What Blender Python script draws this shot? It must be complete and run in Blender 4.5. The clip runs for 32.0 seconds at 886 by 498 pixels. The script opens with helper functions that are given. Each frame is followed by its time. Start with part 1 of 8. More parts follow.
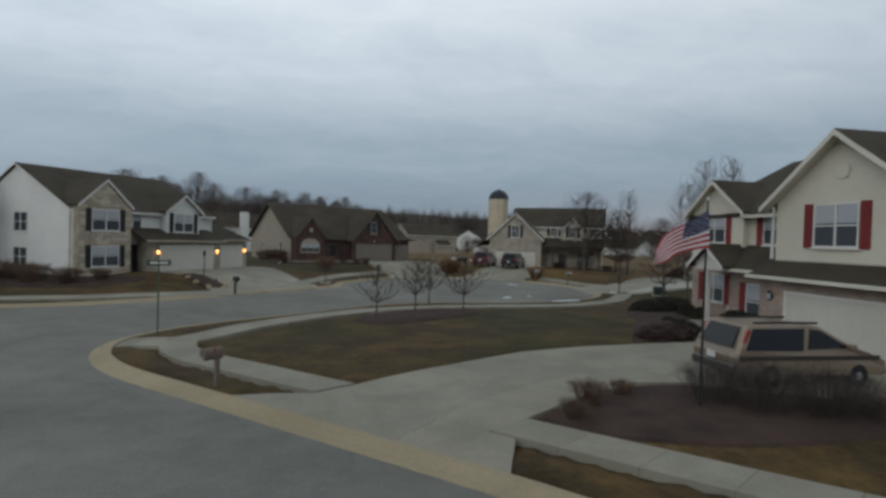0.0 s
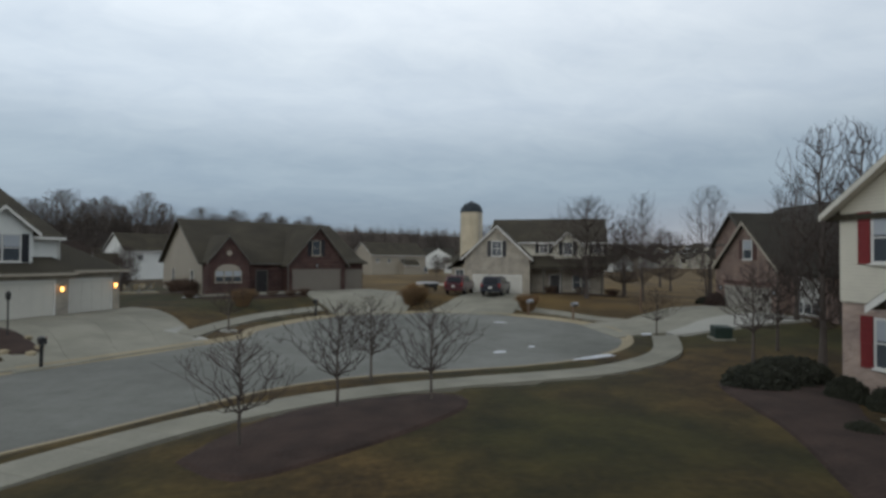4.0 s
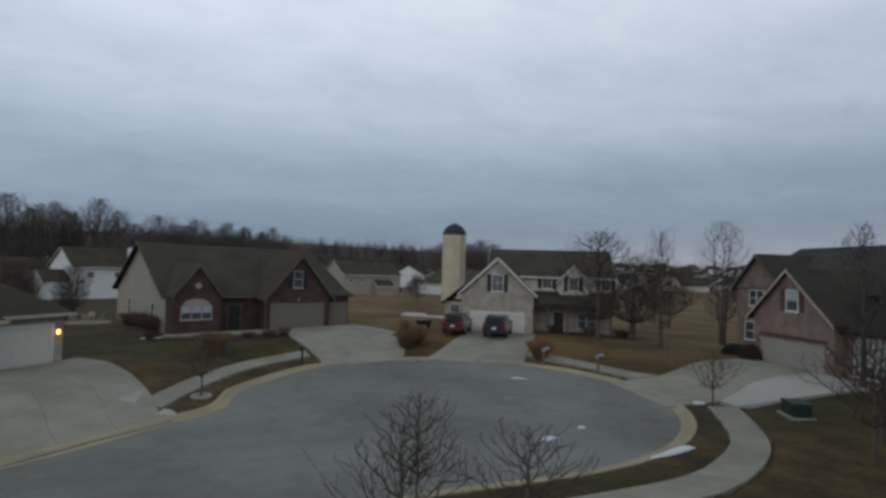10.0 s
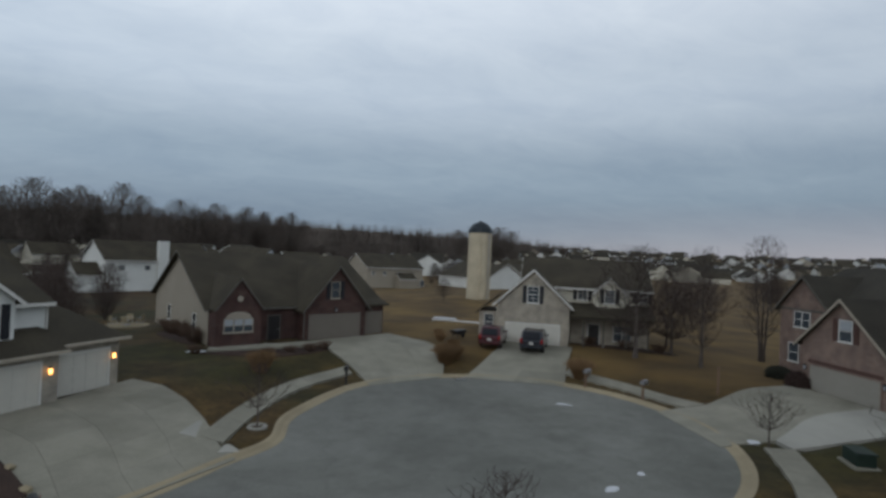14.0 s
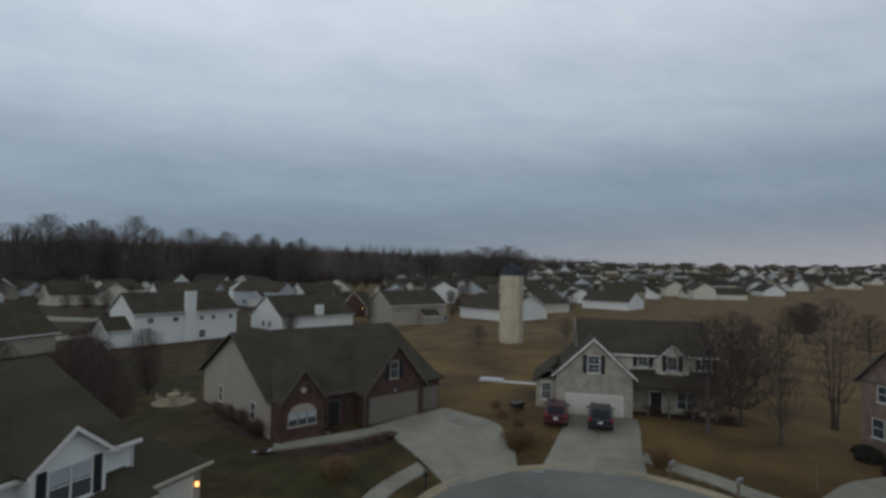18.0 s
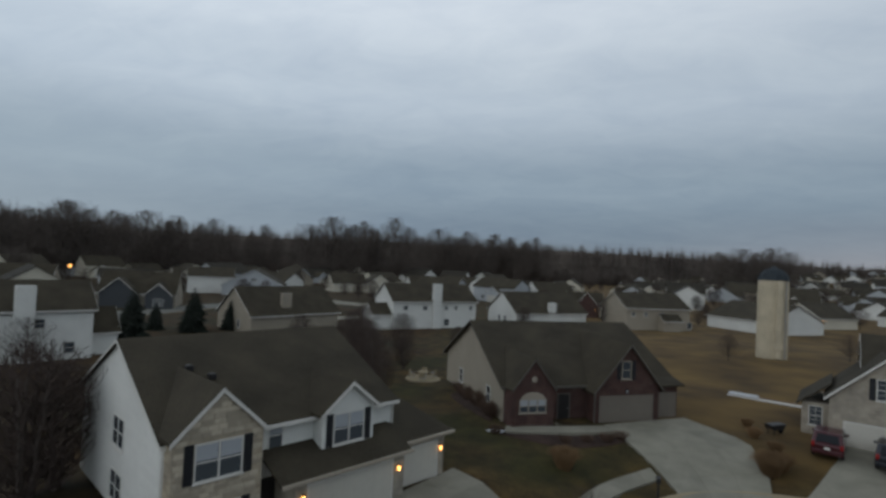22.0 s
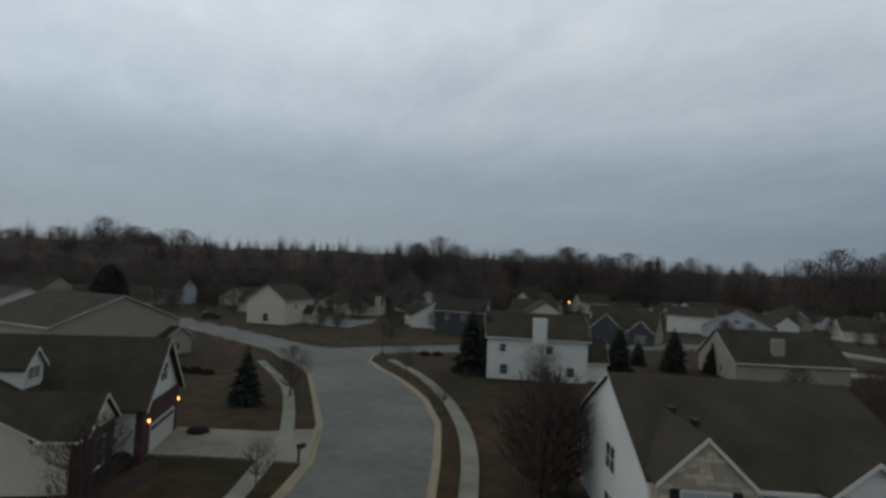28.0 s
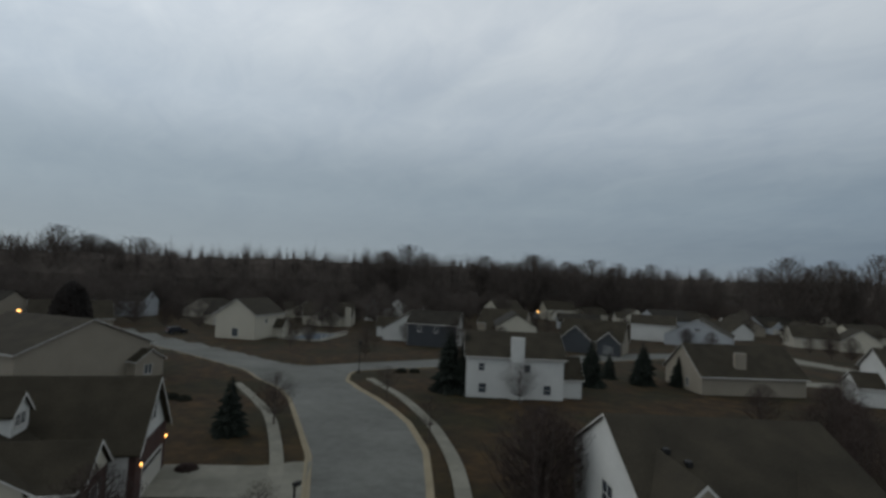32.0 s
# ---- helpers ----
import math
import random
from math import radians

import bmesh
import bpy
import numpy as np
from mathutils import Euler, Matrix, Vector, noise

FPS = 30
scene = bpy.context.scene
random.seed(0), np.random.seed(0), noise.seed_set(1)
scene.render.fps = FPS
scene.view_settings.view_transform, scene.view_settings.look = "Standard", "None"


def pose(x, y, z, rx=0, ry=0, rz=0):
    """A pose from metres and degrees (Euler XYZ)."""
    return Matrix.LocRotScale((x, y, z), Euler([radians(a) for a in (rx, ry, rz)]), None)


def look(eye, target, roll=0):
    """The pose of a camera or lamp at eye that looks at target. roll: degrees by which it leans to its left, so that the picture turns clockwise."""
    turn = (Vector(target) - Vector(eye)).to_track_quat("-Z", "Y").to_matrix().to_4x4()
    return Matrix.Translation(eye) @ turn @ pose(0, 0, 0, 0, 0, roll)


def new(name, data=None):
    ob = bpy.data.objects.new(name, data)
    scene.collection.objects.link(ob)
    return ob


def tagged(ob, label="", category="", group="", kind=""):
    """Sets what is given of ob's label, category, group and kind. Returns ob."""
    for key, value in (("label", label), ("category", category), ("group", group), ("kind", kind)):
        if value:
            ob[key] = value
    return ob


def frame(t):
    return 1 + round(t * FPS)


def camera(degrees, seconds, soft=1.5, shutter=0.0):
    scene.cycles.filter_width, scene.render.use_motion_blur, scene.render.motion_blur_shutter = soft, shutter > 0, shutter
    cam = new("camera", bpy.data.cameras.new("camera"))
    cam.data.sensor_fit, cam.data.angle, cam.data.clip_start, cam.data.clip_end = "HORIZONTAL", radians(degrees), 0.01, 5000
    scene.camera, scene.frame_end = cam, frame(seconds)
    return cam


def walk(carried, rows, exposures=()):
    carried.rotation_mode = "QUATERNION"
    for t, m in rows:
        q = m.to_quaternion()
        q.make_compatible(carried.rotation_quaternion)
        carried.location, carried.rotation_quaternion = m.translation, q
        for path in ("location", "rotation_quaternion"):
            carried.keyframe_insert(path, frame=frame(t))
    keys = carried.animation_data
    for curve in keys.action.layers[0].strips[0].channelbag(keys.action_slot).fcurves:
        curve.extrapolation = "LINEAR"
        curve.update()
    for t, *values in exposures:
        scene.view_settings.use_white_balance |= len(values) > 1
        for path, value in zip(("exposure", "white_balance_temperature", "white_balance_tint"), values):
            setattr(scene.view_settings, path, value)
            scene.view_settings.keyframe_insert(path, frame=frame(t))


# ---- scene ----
cam = camera(79.46, 32.0, soft=3.1)
PATH = [
    (0, (4.413, 3.411, 4.076), (4.718, 5.388, 4.041), 1.77),
    (0.5, (4.549, 3.515, 4.154), (4.877, 5.488, 4.137), 1.77),
    (1, (4.656, 3.723, 4.191), (4.986, 5.696, 4.181), 1.74),
    (1.5, (4.854, 4.700, 4.267), (5.197, 6.671, 4.283), 1.88),
    (2, (5.147, 6.334, 4.335), (5.499, 8.302, 4.360), 1.97),
    (2.5, (5.535, 8.377, 4.175), (5.890, 10.345, 4.204), 1.88),
    (3, (6.090, 11.035, 4.314), (6.459, 13.001, 4.323), 0.97),
    (3.5, (6.843, 14.023, 4.282), (7.230, 15.985, 4.302), 0.54),
    (5.5, (7.389, 22.233, 4.949), (7.916, 24.161, 5.035), 1.54),
    (6, (6.291, 22.833, 4.973), (6.841, 24.754, 5.077), 2.08),
    (6.5, (5.596, 23.202, 4.927), (6.143, 25.123, 5.014), 2.60),
    (7, (5.261, 23.337, 4.768), (5.797, 25.262, 4.847), 2.85),
    (7.5, (5.225, 23.324, 4.737), (5.751, 25.252, 4.808), 2.70),
    (8, (5.204, 23.291, 4.920), (5.724, 25.221, 4.986), 2.40),
    (8.5, (5.222, 23.132, 5.204), (5.745, 25.061, 5.277), 2.08),
    (9, (5.275, 22.894, 5.493), (5.806, 24.821, 5.572), 1.88),
    (9.5, (5.315, 22.568, 5.825), (5.851, 24.494, 5.908), 1.79),
    (10, (5.323, 22.141, 6.159), (5.867, 24.064, 6.247), 1.74),
    (10.5, (5.251, 21.802, 6.393), (5.801, 23.723, 6.477), 1.85),
    (11, (5.203, 21.456, 6.550), (5.744, 23.381, 6.617), 1.92),
    (11.5, (5.252, 21.512, 6.776), (5.795, 23.436, 6.839), 1.94),
    (12, (5.298, 21.577, 7.075), (5.833, 23.504, 7.113), 1.98),
    (12.5, (5.357, 21.662, 7.465), (5.879, 23.593, 7.487), 2.00),
    (13, (5.230, 21.808, 7.817), (5.744, 23.741, 7.836), 2.20),
    (13.5, (4.709, 22.122, 8.158), (5.212, 24.057, 8.182), 2.21),
    (14, (3.443, 22.792, 8.495), (3.937, 24.730, 8.519), 2.61),
    (14.5, (1.743, 23.555, 8.819), (2.222, 25.497, 8.834), 2.81),
    (15, (0.470, 24.139, 9.330), (0.939, 26.083, 9.347), 3.03),
    (15.5, (-0.291, 24.508, 10.154), (0.161, 26.456, 10.184), 2.83),
    (17.5, (-0.845, 24.972, 13.272), (-0.377, 26.915, 13.337), 1.20),
    (18, (-0.803, 24.965, 13.365), (-0.324, 26.905, 13.440), 1.04),
    (18.5, (-0.675, 25.012, 13.375), (-0.183, 26.949, 13.456), 1.07),
    (19, (-0.606, 24.946, 13.356), (-0.098, 26.879, 13.445), 1.13),
    (19.5, (-0.529, 24.797, 13.349), (-0.010, 26.726, 13.442), 1.23),
    (20, (-0.445, 24.586, 13.204), (0.138, 26.496, 13.305), 1.17),
    (20.5, (-0.397, 24.263, 13.153), (-0.056, 26.232, 13.245), 1.66),
    (21, (-0.466, 24.136, 12.988), (-0.767, 26.113, 13.044), 2.67),
    (21.5, (-0.552, 24.036, 12.936), (-0.944, 25.996, 12.985), 2.72),
    (22, (-0.635, 24.039, 12.961), (-1.014, 26.002, 13.010), 2.67),
    (22.5, (-0.748, 24.094, 12.959), (-1.116, 26.059, 13.013), 2.67),
    (23, (-0.807, 24.116, 12.982), (-1.227, 26.071, 13.036), 2.71),
    (23.5, (-0.750, 24.088, 13.086), (-1.683, 25.856, 13.109), 2.81),
    (24, (-0.685, 24.142, 13.111), (-2.259, 25.376, 13.093), 2.50),
    (24.5, (-0.658, 24.126, 13.106), (-2.427, 25.058, 13.082), 2.43),
    (25, (-0.717, 24.230, 13.097), (-2.482, 25.172, 13.091), 2.37),
    (25.5, (-0.797, 24.324, 13.100), (-2.557, 25.275, 13.114), 2.36),
    (27.5, (-0.601, 24.031, 13.099), (-2.329, 25.034, 13.194), 2.75),
    (28, (-0.497, 23.769, 13.133), (-2.215, 24.788, 13.240), 2.93),
    (28.5, (-0.405, 23.427, 13.108), (-2.112, 24.464, 13.227), 3.18),
    (29, (-0.332, 23.028, 13.131), (-2.025, 24.086, 13.255), 3.29),
    (29.5, (-0.278, 22.679, 13.226), (-1.960, 23.754, 13.349), 3.22),
    (30, (-0.295, 22.284, 13.489), (-1.967, 23.375, 13.606), 3.26),
    (30.5, (-0.412, 21.924, 13.824), (-2.074, 23.030, 13.942), 3.23),
    (31, (-0.538, 21.659, 14.232), (-2.192, 22.776, 14.351), 3.06),
    (31.5, (-0.693, 21.514, 14.746), (-2.343, 22.639, 14.865), 2.91),
    (32, (-0.891, 21.317, 15.388), (-2.535, 22.450, 15.513), 2.69),
]
EXPOSURES = [(0, 0.02, 6500, 10), (1, 0.14, 6600, 10), (3, 0.27, 6600, 10), (6, -0.12, 6100, 12), (9, -0.14, 6150, 12), (13, -0.03, 6250, 11), (15, -0.18, 6250, 11), (18, -0.25, 6250, 11), (23, -0.27, 6350, 10), (25, -0.4, 6450, 10), (28, -0.52, 6450, 10), (32, -0.56, 6450, 10)]
walk(cam, [(t, look(eye, target, roll)) for t, eye, target, roll in PATH], EXPOSURES)


def lin(a, b, t):
    return a + (b - a) * t


# ---- light ----
world = bpy.data.worlds.new("sky")
scene.world = world
world.use_nodes = True
wn, wl = world.node_tree.nodes, world.node_tree.links
wn.clear()


def wnode(kind, **sets):
    n = wn.new(kind)
    for k, v in sets.items():
        n.inputs[k].default_value = v
    return n


w_out = wn.new("ShaderNodeOutputWorld")
w_bg = wn.new("ShaderNodeBackground")
w_sky = wn.new("ShaderNodeTexSky")
w_sky.sky_type = "NISHITA"
w_sky.sun_disc = False
w_sky.sun_elevation = radians(20)
w_sky.sun_rotation = radians(220)
w_tc = wn.new("ShaderNodeTexCoord")
w_sep = wn.new("ShaderNodeSeparateXYZ")
wl.new(w_tc.outputs["Generated"], w_sep.inputs[0])
# cloud deck: the direction is laid onto a flat layer overhead, so that streaks close up towards the horizon
w_zc = wn.new("ShaderNodeMath"); w_zc.operation = "MAXIMUM"; w_zc.inputs[1].default_value = 0.0
wl.new(w_sep.outputs["Z"], w_zc.inputs[0])
w_za = wn.new("ShaderNodeMath"); w_za.operation = "ADD"; w_za.inputs[1].default_value = 0.22
wl.new(w_zc.outputs[0], w_za.inputs[0])
w_div = wn.new("ShaderNodeVectorMath"); w_div.operation = "DIVIDE"
w_cmb = wn.new("ShaderNodeCombineXYZ")
for k in "XYZ":
    wl.new(w_za.outputs[0], w_cmb.inputs[k])
wl.new(w_tc.outputs["Generated"], w_div.inputs[0])
wl.new(w_cmb.outputs[0], w_div.inputs[1])
w_map = wn.new("ShaderNodeMapping")
w_map.inputs["Rotation"].default_value = (0, 0, radians(24))
w_map.inputs["Scale"].default_value = (0.8, 1.3, 0.0)
wl.new(w_div.outputs[0], w_map.inputs["Vector"])
w_n1 = wnode("ShaderNodeTexNoise", Scale=1.9, Detail=8.0, Roughness=0.56, Distortion=0.7)
wl.new(w_map.outputs[0], w_n1.inputs["Vector"])
w_map2 = wn.new("ShaderNodeMapping")
w_map2.inputs["Rotation"].default_value = (0, 0, radians(-14))
w_map2.inputs["Scale"].default_value = (2.4, 3.6, 0.0)
wl.new(w_div.outputs[0], w_map2.inputs["Vector"])
w_n2 = wnode("ShaderNodeTexNoise", Scale=1.5, Detail=9.0, Roughness=0.62, Distortion=0.9)
wl.new(w_map2.outputs[0], w_n2.inputs["Vector"])
w_nm = wn.new("ShaderNodeMix"); w_nm.inputs["Factor"].default_value = 0.45
wl.new(w_n1.outputs["Fac"], w_nm.inputs["A"]); wl.new(w_n2.outputs["Fac"], w_nm.inputs["B"])
w_cr = wn.new("ShaderNodeValToRGB")
w_cr.color_ramp.elements[0].position, w_cr.color_ramp.elements[0].color = 0.34, (0.885, 0.905, 0.935, 1)
w_cr.color_ramp.elements[1].position, w_cr.color_ramp.elements[1].color = 0.66, (1.085, 1.075, 1.06, 1)
wl.new(w_nm.outputs[0], w_cr.inputs[0])
# height ramp: pale overhead, slate blue low down, a paler line at the horizon
w_hr = wn.new("ShaderNodeValToRGB")
w_hr.color_ramp.interpolation = "EASE"
els = w_hr.color_ramp.elements
els[0].position, els[0].color = 0.0, (0.27, 0.305, 0.345, 1)
els[1].position, els[1].color = 0.85, (0.46, 0.50, 0.54, 1)
for p, c in ((0.06, (0.235, 0.30, 0.37, 1)), (0.15, (0.33, 0.41, 0.48, 1)), (0.30, (0.60, 0.68, 0.75, 1)), (0.46, (0.80, 0.87, 0.93, 1))):
    e = els.new(p)
    e.color = c
wl.new(w_zc.outputs[0], w_hr.inputs[0])
w_mul = wn.new("ShaderNodeMix"); w_mul.data_type = "RGBA"; w_mul.blend_type = "MULTIPLY"; w_mul.inputs["Factor"].default_value = 1.0
wl.new(w_hr.outputs[0], w_mul.inputs["A"])
wl.new(w_cr.outputs[0], w_mul.inputs["B"])
w_wm = wn.new("ShaderNodeMath"); w_wm.operation = "MULTIPLY_ADD"; w_wm.inputs[1].default_value = -0.15; w_wm.inputs[2].default_value = 0.985
wl.new(w_sep.outputs["X"], w_wm.inputs[0])
w_wv = wn.new("ShaderNodeVectorMath"); w_wv.operation = "SCALE"
w_sw = wn.new("ShaderNodeMapRange"); w_sw.inputs["From Min"].default_value, w_sw.inputs["From Max"].default_value = 0.5, -0.15
w_sw.inputs["To Min"].default_value, w_sw.inputs["To Max"].default_value = 1.0, 1.17
wl.new(w_sep.outputs["Y"], w_sw.inputs["Value"])
w_ws = wn.new("ShaderNodeMath"); w_ws.operation = "MULTIPLY"
wl.new(w_wm.outputs[0], w_ws.inputs[0]); wl.new(w_sw.outputs[0], w_ws.inputs[1])
wl.new(w_mul.outputs["Result"], w_wv.inputs[0]); wl.new(w_ws.outputs[0], w_wv.inputs["Scale"])
w_gx = wn.new("ShaderNodeMapRange"); w_gx.inputs["From Min"].default_value, w_gx.inputs["From Max"].default_value = 0.15, 0.85
wl.new(w_sep.outputs["X"], w_gx.inputs["Value"])
w_gz = wn.new("ShaderNodeMapRange"); w_gz.inputs["From Min"].default_value, w_gz.inputs["From Max"].default_value = 0.11, 0.0
wl.new(w_sep.outputs["Z"], w_gz.inputs["Value"])
w_gm = wn.new("ShaderNodeMath"); w_gm.operation = "MULTIPLY"
wl.new(w_gx.outputs[0], w_gm.inputs[0]); wl.new(w_gz.outputs[0], w_gm.inputs[1])
w_gl = wn.new("ShaderNodeMix"); w_gl.data_type = "RGBA"
w_gl.inputs["B"].default_value = (0.47, 0.45, 0.48, 1)
wl.new(w_gm.outputs[0], w_gl.inputs["Factor"]); wl.new(w_wv.outputs["Vector"], w_gl.inputs["A"])
w_px = wn.new("ShaderNodeMapRange"); w_px.inputs["From Min"].default_value, w_px.inputs["From Max"].default_value = -0.25, -0.95
w_px.inputs["To Max"].default_value = 0.62
wl.new(w_sep.outputs["X"], w_px.inputs["Value"])
w_pz = wn.new("ShaderNodeMapRange"); w_pz.inputs["From Min"].default_value, w_pz.inputs["From Max"].default_value = 0.30, 0.05
wl.new(w_sep.outputs["Z"], w_pz.inputs["Value"])
w_pm = wn.new("ShaderNodeMath"); w_pm.operation = "MULTIPLY"
wl.new(w_px.outputs[0], w_pm.inputs[0]); wl.new(w_pz.outputs[0], w_pm.inputs[1])
w_pl = wn.new("ShaderNodeMix"); w_pl.data_type = "RGBA"
w_pl.inputs["B"].default_value = (0.50, 0.575, 0.615, 1)
wl.new(w_pm.outputs[0], w_pl.inputs["Factor"]); wl.new(w_gl.outputs["Result"], w_pl.inputs["A"])
w_skm = wn.new("ShaderNodeMix"); w_skm.data_type = "RGBA"; w_skm.blend_type = "MULTIPLY"; w_skm.inputs["Factor"].default_value = 1.0
w_skm.inputs["B"].default_value = (0.08, 0.08, 0.08, 1)
wl.new(w_sky.outputs[0], w_skm.inputs["A"])
w_mix = wn.new("ShaderNodeMix"); w_mix.data_type = "RGBA"; w_mix.inputs["Factor"].default_value = 0.94
wl.new(w_skm.outputs["Result"], w_mix.inputs["A"])
wl.new(w_pl.outputs["Result"], w_mix.inputs["B"])
wl.new(w_mix.outputs["Result"], w_bg.inputs["Color"])
w_bg.inputs["Strength"].default_value = 1.0
wl.new(w_bg.outputs[0], w_out.inputs[0])

sun = new("sun", bpy.data.lights.new("sun", "SUN"))
sun.data.energy, sun.data.angle, sun.data.color = 0.4, radians(50), (1.0, 0.97, 0.93)
sun.matrix_world = look((-60, -70, 34), (0, 0, 0))


# ---- materials ----
def material(name, color, rough=0.8, var=0.25, scale=6.0, bump=0.15, metal=0.0, color2=None, coarse=0.35, stretch=(1, 1, 1), spec=0.3, per_piece=0.0):
    """A surface with coarse stains and fine grain; coordinates in metres."""
    m = bpy.data.materials.new(name)
    m.use_nodes = True
    nt = m.node_tree
    n, l = nt.nodes, nt.links
    bs = n["Principled BSDF"]
    bs.inputs["Roughness"].default_value = rough
    bs.inputs["Metallic"].default_value = metal
    bs.inputs["Specular IOR Level"].default_value = spec
    geo = n.new("ShaderNodeNewGeometry")
    mp = n.new("ShaderNodeMapping")
    mp.inputs["Scale"].default_value = stretch
    l.new(geo.outputs["Position"], mp.inputs["Vector"])
    fine = n.new("ShaderNodeTexNoise")
    fine.inputs["Scale"].default_value, fine.inputs["Detail"].default_value = scale, 5
    big = n.new("ShaderNodeTexNoise")
    big.inputs["Scale"].default_value, big.inputs["Detail"].default_value = coarse, 3
    l.new(mp.outputs[0], fine.inputs["Vector"])
    l.new(geo.outputs["Position"], big.inputs["Vector"])
    mx = n.new("ShaderNodeMath"); mx.operation = "MULTIPLY_ADD"
    l.new(big.outputs["Fac"], mx.inputs[0]); mx.inputs[1].default_value = 0.6
    half = n.new("ShaderNodeMath"); half.operation = "MULTIPLY"; half.inputs[1].default_value = 0.4
    l.new(fine.outputs["Fac"], half.inputs[0])
    l.new(half.outputs[0], mx.inputs[2])
    fac = mx.outputs[0]
    if per_piece:
        oi = n.new("ShaderNodeObjectInfo")
        ad = n.new("ShaderNodeMath"); ad.operation = "MULTIPLY_ADD"
        l.new(oi.outputs["Random"], ad.inputs[0]); ad.inputs[1].default_value = per_piece
        l.new(fac, ad.inputs[2])
        sb = n.new("ShaderNodeMath"); sb.operation = "SUBTRACT"; sb.inputs[1].default_value = per_piece / 2
        l.new(ad.outputs[0], sb.inputs[0])
        fac = sb.outputs[0]
    ramp = n.new("ShaderNodeValToRGB")
    c2 = color2 or tuple(min(1, c * (1 + var)) for c in color)
    c1 = color if color2 else tuple(c * (1 - var) for c in color)
    ramp.color_ramp.elements[0].position, ramp.color_ramp.elements[0].color = 0.36, (*c1, 1)
    ramp.color_ramp.elements[1].position, ramp.color_ramp.elements[1].color = 0.64, (*c2, 1)
    l.new(fac, ramp.inputs[0])
    l.new(ramp.outputs[0], bs.inputs["Base Color"])
    if bump:
        b = n.new("ShaderNodeBump")
        b.inputs["Strength"].default_value, b.inputs["Distance"].default_value = bump, 0.03
        l.new(fine.outputs["Fac"], b.inputs["Height"])
        l.new(b.outputs[0], bs.inputs["Normal"])
    return m


def glow(name, color, strength):
    m = bpy.data.materials.new(name)
    m.use_nodes = True
    bs = m.node_tree.nodes["Principled BSDF"]
    bs.inputs["Base Color"].default_value = (*color, 1)
    bs.inputs["Emission Color"].default_value = (*color, 1)
    bs.inputs["Emission Strength"].default_value = strength
    return m


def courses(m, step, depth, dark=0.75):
    """Adds level laps (siding, shingle rows) to a material: relief, and the shade under each lap painted as a thin
    darker line.
    """
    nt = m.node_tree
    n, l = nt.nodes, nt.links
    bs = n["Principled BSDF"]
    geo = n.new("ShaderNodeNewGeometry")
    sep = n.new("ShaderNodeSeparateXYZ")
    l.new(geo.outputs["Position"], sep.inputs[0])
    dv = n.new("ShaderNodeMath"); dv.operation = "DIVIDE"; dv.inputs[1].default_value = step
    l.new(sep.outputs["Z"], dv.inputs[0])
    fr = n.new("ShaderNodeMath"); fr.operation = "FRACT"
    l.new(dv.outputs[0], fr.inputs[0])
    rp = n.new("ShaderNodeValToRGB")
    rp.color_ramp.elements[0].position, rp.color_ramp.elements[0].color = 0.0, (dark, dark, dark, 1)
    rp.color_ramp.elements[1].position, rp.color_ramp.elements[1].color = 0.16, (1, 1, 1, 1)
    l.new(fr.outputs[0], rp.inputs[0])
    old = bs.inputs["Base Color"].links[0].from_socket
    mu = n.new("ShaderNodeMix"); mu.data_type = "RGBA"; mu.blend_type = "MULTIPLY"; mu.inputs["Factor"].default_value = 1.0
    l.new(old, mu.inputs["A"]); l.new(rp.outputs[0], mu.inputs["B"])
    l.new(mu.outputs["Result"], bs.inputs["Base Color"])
    b2 = n.new("ShaderNodeBump")
    b2.inputs["Strength"].default_value, b2.inputs["Distance"].default_value = 0.8, depth
    iv = n.new("ShaderNodeMath"); iv.operation = "SUBTRACT"; iv.inputs[0].default_value = 1.0
    l.new(fr.outputs[0], iv.inputs[1])
    l.new(iv.outputs[0], b2.inputs["Height"])
    if bs.inputs["Normal"].links:
        l.new(bs.inputs["Normal"].links[0].from_socket, b2.inputs["Normal"])
    l.new(b2.outputs[0], bs.inputs["Normal"])
    return m


